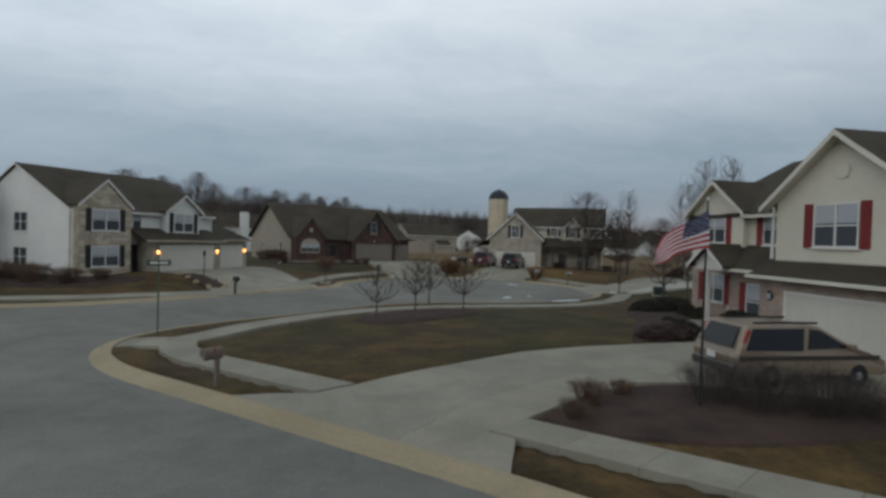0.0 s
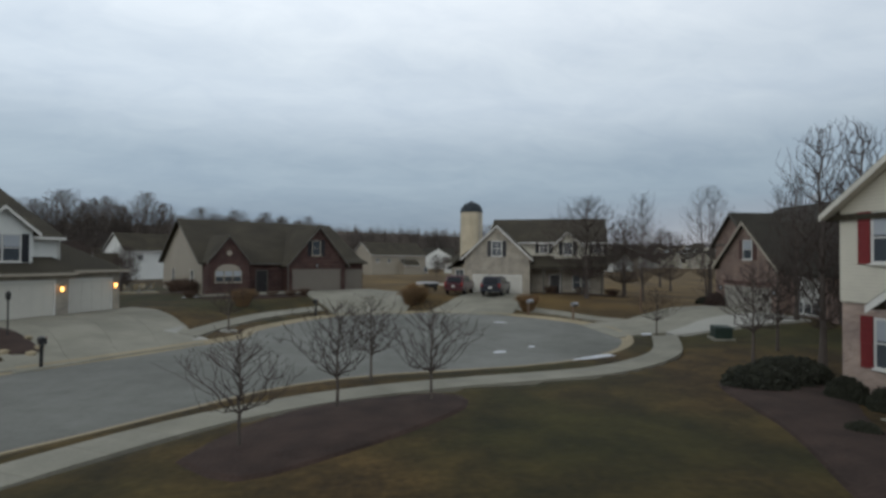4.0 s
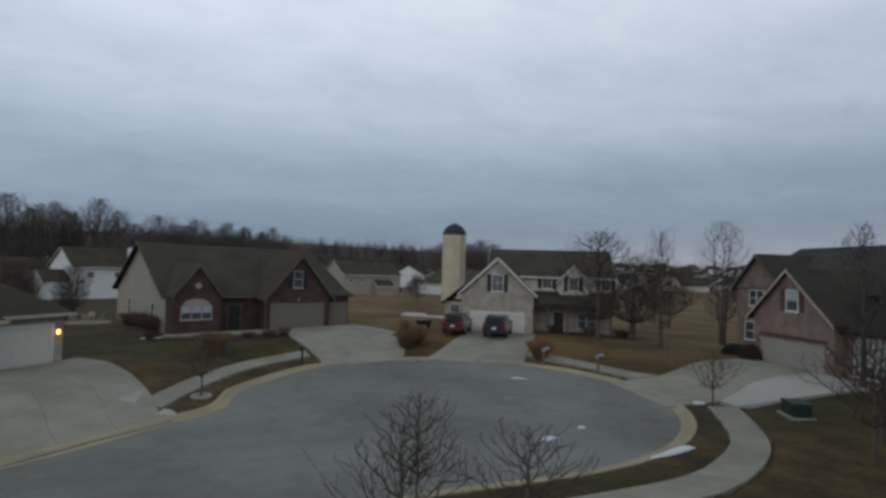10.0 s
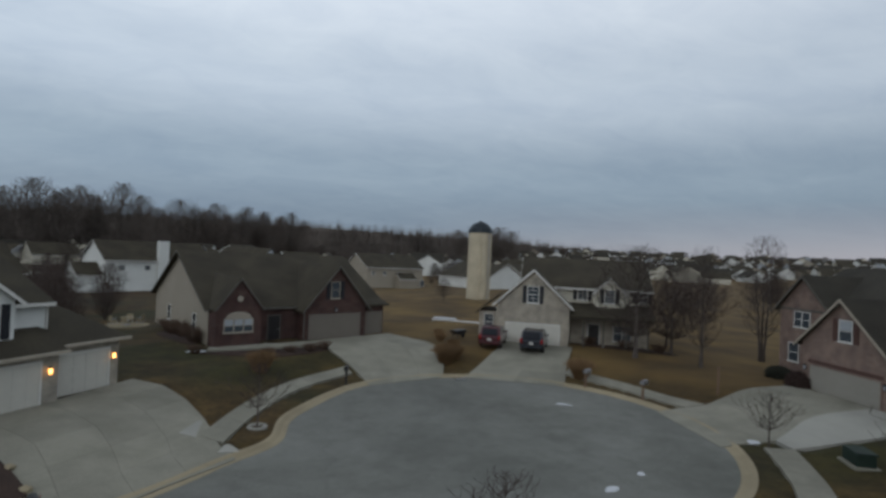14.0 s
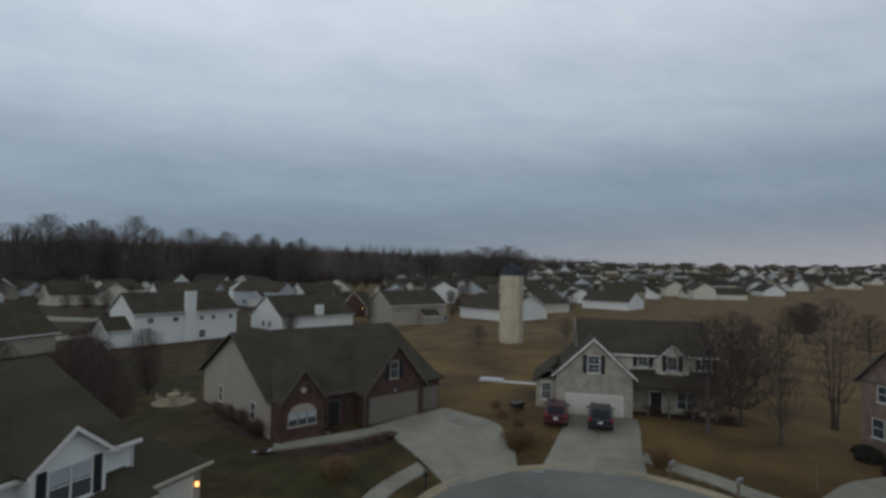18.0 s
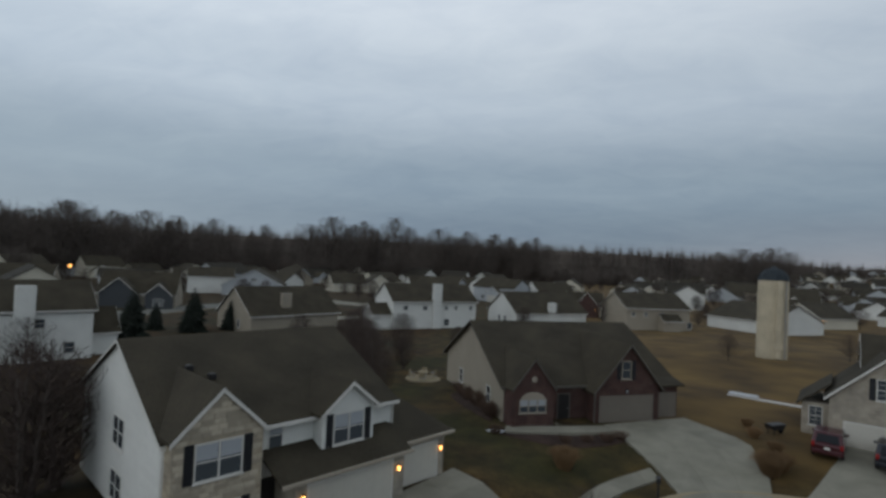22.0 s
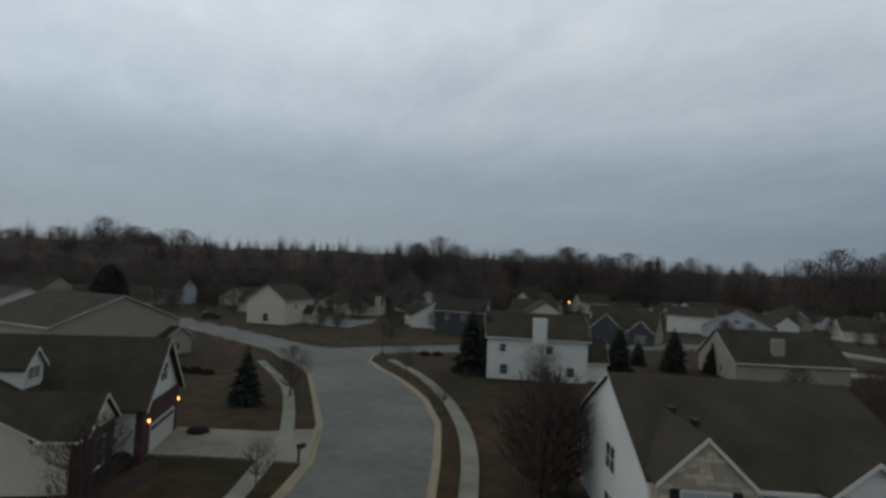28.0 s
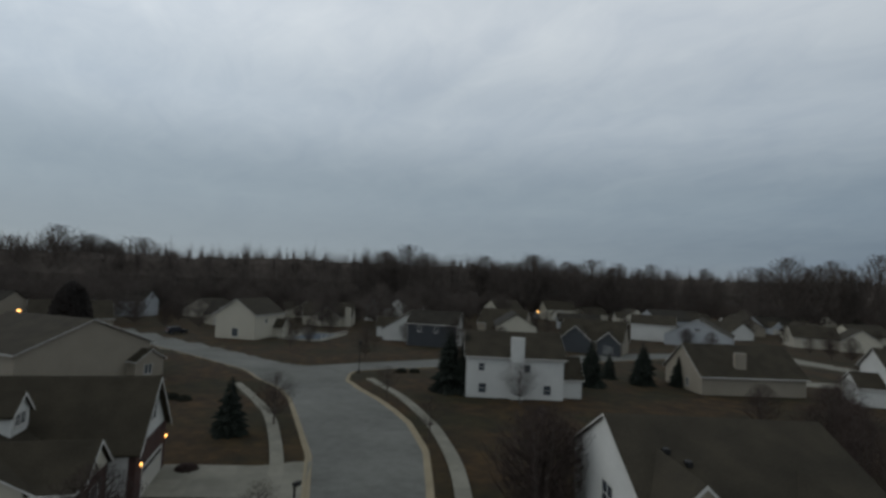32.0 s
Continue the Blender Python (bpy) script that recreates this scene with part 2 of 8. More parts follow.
def masonry(name, c1, c2, mortar, w, h):
    """Brick or cut-stone courses on any upright wall: bond laid along the wall by its horizontal run."""
    m = bpy.data.materials.new(name)
    m.use_nodes = True
    n, l = m.node_tree.nodes, m.node_tree.links
    bs = n["Principled BSDF"]
    bs.inputs["Roughness"].default_value = 0.9
    bs.inputs["Specular IOR Level"].default_value = 0.2
    tc = n.new("ShaderNodeTexCoord")
    sep = n.new("ShaderNodeSeparateXYZ")
    l.new(tc.outputs["Object"], sep.inputs[0])
    ad = n.new("ShaderNodeMath"); ad.operation = "ADD"
    l.new(sep.outputs["X"], ad.inputs[0]); l.new(sep.outputs["Y"], ad.inputs[1])
    cb = n.new("ShaderNodeCombineXYZ")
    l.new(ad.outputs[0], cb.inputs["X"]); l.new(sep.outputs["Z"], cb.inputs["Y"])
    br = n.new("ShaderNodeTexBrick")
    br.inputs["Color1"].default_value, br.inputs["Color2"].default_value, br.inputs["Mortar"].default_value = (*c1, 1), (*c2, 1), (*mortar, 1)
    br.inputs["Scale"].default_value = 1.0
    br.inputs["Brick Width"].default_value, br.inputs["Row Height"].default_value = w, h
    br.inputs["Mortar Size"].default_value = 0.008
    l.new(cb.outputs[0], br.inputs["Vector"])
    ns = n.new("ShaderNodeTexNoise")
    ns.inputs["Scale"].default_value, ns.inputs["Detail"].default_value = 1.3, 6
    l.new(tc.outputs["Object"], ns.inputs["Vector"])
    rp = n.new("ShaderNodeValToRGB")
    rp.color_ramp.elements[0].position, rp.color_ramp.elements[0].color = 0.3, (0.7, 0.7, 0.72, 1)
    rp.color_ramp.elements[1].position, rp.color_ramp.elements[1].color = 0.7, (1.2, 1.17, 1.12, 1)
    l.new(ns.outputs["Fac"], rp.inputs[0])
    mu = n.new("ShaderNodeMix"); mu.data_type = "RGBA"; mu.blend_type = "MULTIPLY"; mu.inputs["Factor"].default_value = 1.0
    l.new(br.outputs["Color"], mu.inputs["A"]); l.new(rp.outputs[0], mu.inputs["B"])
    l.new(mu.outputs["Result"], bs.inputs["Base Color"])
    b = n.new("ShaderNodeBump")
    b.inputs["Strength"].default_value, b.inputs["Distance"].default_value = 0.6, 0.012
    iv = n.new("ShaderNodeMath"); iv.operation = "SUBTRACT"; iv.inputs[0].default_value = 1.0
    l.new(br.outputs["Fac"], iv.inputs[1])
    l.new(iv.outputs[0], b.inputs["Height"])
    l.new(b.outputs[0], bs.inputs["Normal"])
    return m


def weathered(m, scale, fine, lo, hi, cracks=0.0):
    """Adds broad cloudy stains, finer blotches and, where asked, a net of thin dark cracks."""
    n, l = m.node_tree.nodes, m.node_tree.links
    bs = n["Principled BSDF"]
    geo = n.new("ShaderNodeNewGeometry")
    a = n.new("ShaderNodeTexNoise")
    a.inputs["Scale"].default_value, a.inputs["Detail"].default_value, a.inputs["Roughness"].default_value, a.inputs["Distortion"].default_value = scale, 9, 0.66, 1.2
    b = n.new("ShaderNodeTexNoise")
    b.inputs["Scale"].default_value, b.inputs["Detail"].default_value, b.inputs["Roughness"].default_value = fine, 8, 0.7
    l.new(geo.outputs["Position"], a.inputs["Vector"]); l.new(geo.outputs["Position"], b.inputs["Vector"])
    ad = n.new("ShaderNodeMath"); ad.operation = "MULTIPLY_ADD"; ad.inputs[1].default_value = 0.55
    hb = n.new("ShaderNodeMath"); hb.operation = "MULTIPLY"; hb.inputs[1].default_value = 0.45
    l.new(a.outputs["Fac"], ad.inputs[0]); l.new(b.outputs["Fac"], hb.inputs[0]); l.new(hb.outputs[0], ad.inputs[2])
    rp = n.new("ShaderNodeValToRGB")
    rp.color_ramp.elements[0].position, rp.color_ramp.elements[0].color = 0.36, (lo, lo, lo * 0.98, 1)
    rp.color_ramp.elements[1].position, rp.color_ramp.elements[1].color = 0.64, (hi, hi, hi * 1.02, 1)
    l.new(ad.outputs[0], rp.inputs[0])
    last = bs.inputs["Base Color"].links[0].from_socket
    mu = n.new("ShaderNodeMix"); mu.data_type = "RGBA"; mu.blend_type = "MULTIPLY"; mu.inputs["Factor"].default_value = 1.0
    l.new(last, mu.inputs["A"]); l.new(rp.outputs[0], mu.inputs["B"])
    last = mu.outputs["Result"]
    if cracks:
        vo = n.new("ShaderNodeTexVoronoi"); vo.feature = "DISTANCE_TO_EDGE"
        vo.inputs["Scale"].default_value = cracks
        wb = n.new("ShaderNodeVectorMath"); wb.operation = "MULTIPLY_ADD"; wb.inputs[1].default_value = (2.5, 2.5, 0)
        l.new(b.outputs["Color"], wb.inputs[0]); l.new(geo.outputs["Position"], wb.inputs[2])
        l.new(wb.outputs[0], vo.inputs["Vector"])
        cr = n.new("ShaderNodeValToRGB")
        cr.color_ramp.elements[0].position, cr.color_ramp.elements[0].color = 0.001, (0.84, 0.84, 0.84, 1)
        cr.color_ramp.elements[1].position, cr.color_ramp.elements[1].color = 0.007, (1, 1, 1, 1)
        l.new(vo.outputs["Distance"], cr.inputs[0])
        m2 = n.new("ShaderNodeMix"); m2.data_type = "RGBA"; m2.blend_type = "MULTIPLY"; m2.inputs["Factor"].default_value = 1.0
        l.new(last, m2.inputs["A"]); l.new(cr.outputs[0], m2.inputs["B"])
        last = m2.outputs["Result"]
    l.new(last, bs.inputs["Base Color"])
    return m


M = {}
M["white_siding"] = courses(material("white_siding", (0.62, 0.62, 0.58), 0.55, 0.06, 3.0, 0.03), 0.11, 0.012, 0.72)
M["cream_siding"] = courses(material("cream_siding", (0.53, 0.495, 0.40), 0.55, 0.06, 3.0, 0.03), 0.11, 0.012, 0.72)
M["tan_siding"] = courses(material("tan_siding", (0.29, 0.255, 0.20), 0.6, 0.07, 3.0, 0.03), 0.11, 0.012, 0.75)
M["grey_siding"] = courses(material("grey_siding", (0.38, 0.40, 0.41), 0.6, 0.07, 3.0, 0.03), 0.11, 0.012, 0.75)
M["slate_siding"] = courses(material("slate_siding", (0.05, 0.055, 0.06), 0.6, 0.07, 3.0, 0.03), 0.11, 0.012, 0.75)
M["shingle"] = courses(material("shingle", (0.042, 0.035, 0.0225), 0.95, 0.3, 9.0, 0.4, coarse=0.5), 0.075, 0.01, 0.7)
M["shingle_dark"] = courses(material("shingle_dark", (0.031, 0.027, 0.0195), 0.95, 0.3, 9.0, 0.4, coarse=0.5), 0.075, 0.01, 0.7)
M["trim"] = material("trim", (0.58, 0.565, 0.52), 0.5, 0.05, 4, 0.03)
M["cream_trim"] = material("cream_trim", (0.56, 0.53, 0.45), 0.5, 0.06, 4, 0.03)
M["tan_trim"] = material("tan_trim", (0.33, 0.29, 0.23), 0.55, 0.08, 4, 0.03)
M["gutter"] = material("gutter", (0.10, 0.09, 0.075), 0.5, 0.1, 4, 0.02)
M["red_brick"] = masonry("red_brick", (0.080, 0.040, 0.034), (0.056, 0.029, 0.026), (0.11, 0.085, 0.075), 0.21, 0.075)
M["rose_brick"] = masonry("rose_brick", (0.235, 0.165, 0.135), (0.175, 0.12, 0.10), (0.27, 0.225, 0.195), 0.21, 0.075)
M["pink_brick"] = masonry("pink_brick", (0.36, 0.27, 0.225), (0.27, 0.20, 0.165), (0.38, 0.33, 0.29), 0.21, 0.075)
M["buff_brick"] = masonry("buff_brick", (0.36, 0.325, 0.265), (0.29, 0.26, 0.21), (0.38, 0.35, 0.30), 0.21, 0.075)
M["cut_stone"] = masonry("cut_stone", (0.42, 0.37, 0.285), (0.31, 0.27, 0.205), (0.33, 0.29, 0.235), 0.42, 0.16)
M["stone_piece"] = material("stone_piece", (0.40, 0.35, 0.27), 0.9, 0.22, 5, 0.3, coarse=1.0, per_piece=0.5)
M["garage_white"] = material("garage_white", (0.50, 0.48, 0.42), 0.5, 0.05, 3, 0.03)
M["garage_tan"] = material("garage_tan", (0.165, 0.145, 0.12), 0.5, 0.06, 3, 0.03)
M["garage_sand"] = material("garage_sand", (0.28, 0.262, 0.225), 0.5, 0.05, 3, 0.03)
M["brown_paint"] = material("brown_paint", (0.085, 0.045, 0.036), 0.6, 0.12, 5, 0.05)
M["black_paint"] = material("black_paint", (0.016, 0.017, 0.020), 0.5, 0.15, 5, 0.05)
M["red_paint"] = material("red_paint", (0.17, 0.022, 0.022), 0.5, 0.12, 5, 0.05)
M["dark_door"] = material("dark_door", (0.022, 0.02, 0.02), 0.4, 0.15, 5, 0.05)
M["asphalt"] = weathered(material("asphalt", (0.146, 0.147, 0.128), 0.88, 0.19, 18, 0.25, coarse=0.14), 0.09, 0.9, 0.74, 1.20, cracks=0.16)
M["concrete"] = weathered(material("concrete", (0.222, 0.211, 0.166), 0.9, 0.13, 14, 0.15, coarse=0.6, per_piece=0.2), 0.28, 0.5, 0.80, 1.10)
M["pale_concrete"] = material("pale_concrete", (0.30, 0.292, 0.255), 0.9, 0.10, 14, 0.15, coarse=0.4, per_piece=0.1)
M["kerb"] = material("kerb", (0.27, 0.225, 0.145), 0.9, 0.13, 10, 0.15, coarse=0.5, per_piece=0.12)
M["mulch"] = material("mulch", (0.040, 0.025, 0.019), 1.0, 0.35, 14, 0.8, coarse=1.2)
M["snow"] = material("snow", (0.50, 0.515, 0.53), 0.7, 0.06, 12, 0.3)
M["silo_wall"] = material("silo_wall", (0.46, 0.40, 0.29), 0.9, 0.14, 3, 0.1, stretch=(3, 3, 0.3), coarse=0.6)
M["silo_dome"] = material("silo_dome", (0.020, 0.027, 0.032), 0.5, 0.2, 4, 0.05, metal=0.3)
M["steel"] = material("steel", (0.35, 0.36, 0.37), 0.4, 0.1, 6, 0.03, metal=0.9)
M["black_metal"] = material("black_metal", (0.02, 0.02, 0.02), 0.5, 0.2, 6, 0.05)
M["wood"] = material("wood", (0.16, 0.105, 0.07), 0.8, 0.25, 8, 0.2, stretch=(1, 1, 0.1))
M["dark_foliage"] = material("dark_foliage", (0.026, 0.021, 0.018), 0.9, 0.4, 3, 0.2)
M["grey_wood"] = material("grey_wood", (0.115, 0.092, 0.075), 0.85, 0.25, 8, 0.2, stretch=(1, 1, 0.1))
M["sign_green"] = material("sign_green", (0.055, 0.085, 0.065), 0.6, 0.15, 5, 0.05)
M["bark"] = material("bark", (0.085, 0.070, 0.060), 0.95, 0.3, 12, 0.4, stretch=(1, 1, 0.3))
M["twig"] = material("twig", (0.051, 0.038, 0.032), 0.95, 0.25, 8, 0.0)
# distance haze put into the colour: paler and greyer than the near twigs
M["hazed_twig"] = material("hazed_twig", (0.104, 0.086, 0.074), 0.95, 0.25, 0.6, 0.0)
M["red_twig"] = material("red_twig", (0.060, 0.044, 0.037), 0.95, 0.25, 8, 0.0)
M["rust_leaf"] = material("rust_leaf", (0.034, 0.021, 0.0165), 0.95, 0.35, 6, 0.0)
M["pale_twig"] = material("pale_twig", (0.06, 0.05, 0.044), 0.95, 0.2, 8, 0.0)
M["shrub"] = material("shrub", (0.02, 0.021, 0.013), 0.95, 0.4, 6, 0.0)
M["dry_shrub"] = material("dry_shrub", (0.10, 0.064, 0.045), 0.95, 0.35, 6, 0.0)
M["dry_grass"] = material("dry_grass", (0.17, 0.105, 0.052), 0.95, 0.3, 6, 0.0)
M["spruce_leaf"] = material("spruce_leaf", (0.012, 0.016, 0.011), 0.95, 0.35, 6, 0.0)
M["lamp_glow"] = glow("lamp_glow", (1.0, 0.46, 0.12), 5.5)
M["rubber"] = material("rubber", (0.015, 0.015, 0.015), 0.9, 0.2, 20, 0.1)
M["green_box"] = material("green_box", (0.016, 0.03, 0.022), 0.6, 0.15, 5, 0.05)
M["woods"] = material("woods", (0.080, 0.066, 0.055), 1.0, 0.45, 0.5, 0.0, coarse=0.05)

g = bpy.data.materials.new("window_glass")
g.use_nodes = True
gb = g.node_tree.nodes["Principled BSDF"]
gb.inputs["Base Color"].default_value = (0.055, 0.065, 0.075, 1)
gb.inputs["Roughness"].default_value = 0.12
gb.inputs["Specular IOR Level"].default_value = 0.6
M["glass"] = g
M["blind"] = material("blind", (0.34, 0.36, 0.38), 0.6, 0.05, 3, 0.0)


def paint(name, color, rough=0.3, metal=0.3):
    m = material(name, color, rough, 0.06, 3, 0.0, metal=metal, spec=0.5)
    m.node_tree.nodes["Principled BSDF"].inputs["Coat Weight"].default_value = 0.5
    return m


M["maroon_paint"] = paint("maroon_paint", (0.055, 0.008, 0.012))
M["black_car"] = paint("black_car", (0.010, 0.012, 0.018))
M["gold_paint"] = paint("gold_paint", (0.20, 0.152, 0.105), 0.4)
M["dark_band"] = paint("dark_band", (0.03, 0.025, 0.02), 0.4, 0)
M["car_glass"] = material("car_glass", (0.010, 0.011, 0.014), 0.15, 0.1, 3, 0.0, spec=0.25)
M["tail_light"] = paint("tail_light", (0.25, 0.01, 0.01), 0.2, 0)
M["head_light"] = paint("head_light", (0.55, 0.55, 0.52), 0.15, 0.2)
M["flag_red"] = material("flag_red", (0.34, 0.016, 0.03), 0.85, 0.12, 6, 0.05)
M["flag_white"] = material("flag_white", (0.56, 0.55, 0.54), 0.85, 0.08, 6, 0.05)
M["flag_blue"] = material("flag_blue", (0.012, 0.018, 0.07), 0.85, 0.12, 6, 0.05)


# ---- mesh helpers ----
def mesh_of(bm, name, mat):
    me = bpy.data.meshes.new(name)
    bmesh.ops.recalc_face_normals(bm, faces=bm.faces)
    bm.to_mesh(me)
    bm.free()
    me.materials.append(M[mat] if isinstance(mat, str) else mat)
    return me


def part(name, bm, mat, parent=None, label=""):
    ob = new(name, mesh_of(bm, name, mat))
    if parent is not None:
        ob.parent = parent
    if label:
        ob["label"] = label
    return ob


def shared(name, me, parent, m):
    ob = new(name, me)
    ob.parent = parent
    ob.matrix_local = m
    return ob


def group_at(name, x, y, z, turn=0):
    e = new(name)
    e.empty_display_size = 0.3
    e.matrix_world = pose(x, y, z, 0, 0, turn)
    return e


def add_box(bm, x0, x1, y0, y1, z0, z1, m=None):
    vs = [bm.verts.new(v) for v in ((x0, y0, z0), (x1, y0, z0), (x1, y1, z0), (x0, y1, z0), (x0, y0, z1), (x1, y0, z1), (x1, y1, z1), (x0, y1, z1))]
    for f in ((3, 2, 1, 0), (4, 5, 6, 7), (0, 1, 5, 4), (1, 2, 6, 5), (2, 3, 7, 6), (3, 0, 4, 7)):
        bm.faces.new([vs[i] for i in f])
    if m is not None:
        bmesh.ops.transform(bm, matrix=m, verts=vs)
    return vs


def box(x0, x1, y0, y1, z0, z1, bevel=0.0, m=None):
    bm = bmesh.new()
    add_box(bm, x0, x1, y0, y1, z0, z1)
    if bevel:
        bmesh.ops.bevel(bm, geom=list(bm.edges), offset=bevel, segments=1, affect="EDGES")
    if m is not None:
        bm.transform(m)
    return bm


def prism(points, y0, y1, bm=None):
    """A slab with the outline points (x, z), from y0 to y1."""
    bm = bm or bmesh.new()
    a = [bm.verts.new((x, y0, z)) for x, z in points]
    b = [bm.verts.new((x, y1, z)) for x, z in points]
    bm.faces.new(a)
    bm.faces.new(list(reversed(b)))
    k = len(points)
    for i in range(k):
        bm.faces.new((a[i], b[i], b[(i + 1) % k], a[(i + 1) % k]))
    return bm


def slab(corners, thick, bm=None):
    """A sheet with the given corners, thick metres deep below them."""
    bm = bm or bmesh.new()
    t = [bm.verts.new(c) for c in corners]
    b = [bm.verts.new((c[0], c[1], c[2] - thick)) for c in corners]
    bm.faces.new(t)
    bm.faces.new(list(reversed(b)))
    k = len(corners)
    for i in range(k):
        bm.faces.new((t[i], b[i], b[(i + 1) % k], t[(i + 1) % k]))
    return bm


def add_tube(bm, p, q, r0, r1, sides=6):
    p, q = Vector(p), Vector(q)
    d = q - p
    if d.length < 1e-5:
        return
    d.normalize()
    u = d.orthogonal().normalized()
    v = d.cross(u)
    a, b = [], []
    for i in range(sides):
        w = 2 * math.pi * i / sides
        o = u * math.cos(w) + v * math.sin(w)
        a.append(bm.verts.new(p + o * r0))
        b.append(bm.verts.new(q + o * r1))
    for i in range(sides):
        j = (i + 1) % sides
        bm.faces.new((a[i], a[j], b[j], b[i]))
    if sides > 3:
        bm.faces.new(list(reversed(a)))
        bm.faces.new(b)


def add_lathe(bm, profile, sides=16, m=None):
    rings = []
    for r, z in profile:
        rings.append([bm.verts.new((r * math.cos(2 * math.pi * i / sides), r * math.sin(2 * math.pi * i / sides), z)) for i in range(sides)])
    for a, b in zip(rings, rings[1:]):
        for i in range(sides):
            j = (i + 1) % sides
            bm.faces.new((a[i], a[j], b[j], b[i]))
    bm.faces.new(list(reversed(rings[0])))
    bm.faces.new(rings[-1])
    if m is not None:
        bmesh.ops.transform(bm, matrix=m, verts=[v for r in rings for v in r])


# ---- ground ----
BULB, BULB_R = (13.35, 48.1), 10.5
STREET = [(34, -22), (20, -8), (11, 1.5), (4.2, 8.4), (-5.4, 16.6), (-14.5, 24.7), (-22.1, 30.6), (-30.3, 36.4), (-35.2, 39.6), (-44.1, 43.2), (-56.6, 46.5), (-66, 48.9), (-78, 50.6), (-92, 48.8), (-110, 44), (-135, 36), (-170, 24)]
CURVE = [(-35.2, 39.6), (-37.6, 41.1), (-44.0, 44.9), (-52.0, 48.1), (-57.0, 49.3), (-62.7, 50.3), (-72, 51.2)]   # the street widens in its bend
NECK = [(-9.8, 28.2), (-5.95, 31.35), (-2.15, 34.75), (1.5, 38.4), (5.6, 42.0), (13.4, 47.9)]
SIDE = [(-80, 52), (-86, 58), (-87, 66), (-85, 82), (-81, 110), (-78, 140), (-60, 168), (-20, 190), (40, 205)]
STREET_W, NECK_W, SIDE_W = 8.0, 9.3, 8.4


def seg_dist(px, py, line):
    best = np.full(np.shape(px), 1e9)
    for (ax, ay), (bx, by) in zip(line, line[1:]):
        dx, dy = bx - ax, by - ay
        t = np.clip(((px - ax) * dx + (py - ay) * dy) / (dx * dx + dy * dy), 0, 1)
        best = np.minimum(best, np.hypot(px - ax - t * dx, py - ay - t * dy))
    return best


def smin(a, b, k):
    """The lesser of two distances, with a rounded join of about k metres."""
    h = np.clip(0.5 + 0.5 * (b - a) / k, 0, 1)
    return b + (a - b) * h - k * h * (1 - h)


def road_dist(x, y):
    """Metres from the gutter line, less than nothing on the road."""
    x, y = np.asarray(x, float), np.asarray(y, float)
    bulb = np.hypot(x - BULB[0], y - BULB[1]) - BULB_R
    neck = seg_dist(x, y, NECK) - NECK_W / 2
    street = np.minimum(seg_dist(x, y, STREET), seg_dist(x, y, CURVE)) - STREET_W / 2
    bulb = bulb + 0.9 * np.exp(-((x - 2.4) ** 2 + (y - 47.3) ** 2) / 5.1)
    bulb = bulb + 0.55 * np.exp(-((x - 3.9) ** 2 + (y - 53.0) ** 2) / 14.0)
    neck = neck + 0.9 * np.exp(-((x - 2.4) ** 2 + (y - 47.3) ** 2) / 5.1)
    side = seg_dist(x, y, SIDE) - SIDE_W / 2
    return smin(smin(smin(bulb, neck, 6.0), street, 8.0), side, 7.0)


RISES = [(-10, 48, 0.9, 9), (-3, 57, 0.75, 6), (4, 68, 1.2, 10), (26, 70, 0.75, 10), (36, 46, 1.0, 8), (21, 20, 0.55, 7), (31, 106, 1.3, 22), (-44, 20, 0.2, 10)]


def ease(v, lo, hi):
    t = np.clip((v - lo) / (hi - lo), 0, 1)
    return t * t * (3 - 2 * t)


def far_slope(x, y):
    """Beyond the meadow the land rises slowly to the north-east."""
    az, far = np.degrees(np.arctan2(x, y - 24)), np.hypot(x, y - 24)
    return 21.0 * ease(az, 8, 24) * (1 - ease(az, 78, 100)) * ease(far, 340, 900)


def lift(x, y):
    """The lie of the land: lots rise gently from the road."""
    x, y = np.asarray(x, float), np.asarray(y, float)
    num, den = np.zeros(np.shape(x)), np.full(np.shape(x), 1e-9)
    for cx, cy, h, r in RISES:
        w = np.exp(-((x - cx) ** 2 + (y - cy) ** 2) / (2 * r * r))
        num, den = num + w * h, den + w
    body = num / np.maximum(den, 1.0) 
    d = np.clip((road_dist(x, y) - 0.5) / 7.0, 0, 1)
    return body * d * d * (3 - 2 * d) + far_slope(x, y)


def lawn(x, y):
    d = np.clip((road_dist(x, y) - 0.25) / 0.35, 0, 1)
    return lift(x, y) + 0.13 * d


def gz(x, y):
    return float(lawn(x, y))


def paved(x, y):
    d = np.clip(road_dist(x, y) / 0.8, 0, 1)
    return lift(x, y) + 0.015 + 0.145 * d


def resample(line, step):
    out = []
    for (ax, ay), (bx, by) in zip(line, line[1:]):
        k = max(1, int(math.hypot(bx - ax, by - ay) / step))
        out += [(lin(ax, bx, i / k), lin(ay, by, i / k)) for i in range(k)]
    return out + [line[-1]]


def smooth(line, step=1.0):
    """A Catmull-Rom curve through the points."""
    p = [line[0], *line, line[-1]]
    out = []
    for i in range(1, len(p) - 2):
        a, b, c, d = (np.array(q, float) for q in p[i - 1:i + 3])
        k = max(2, int(np.linalg.norm(c - b) / step))
        for j in range(k):
            t = j / k
            out.append(tuple(0.5 * (2 * b + (c - a) * t + (2 * a - 5 * b + 4 * c - d) * t * t + (3 * b - a - 3 * c + d) * t ** 3)))
    return out + [tuple(line[-1])]


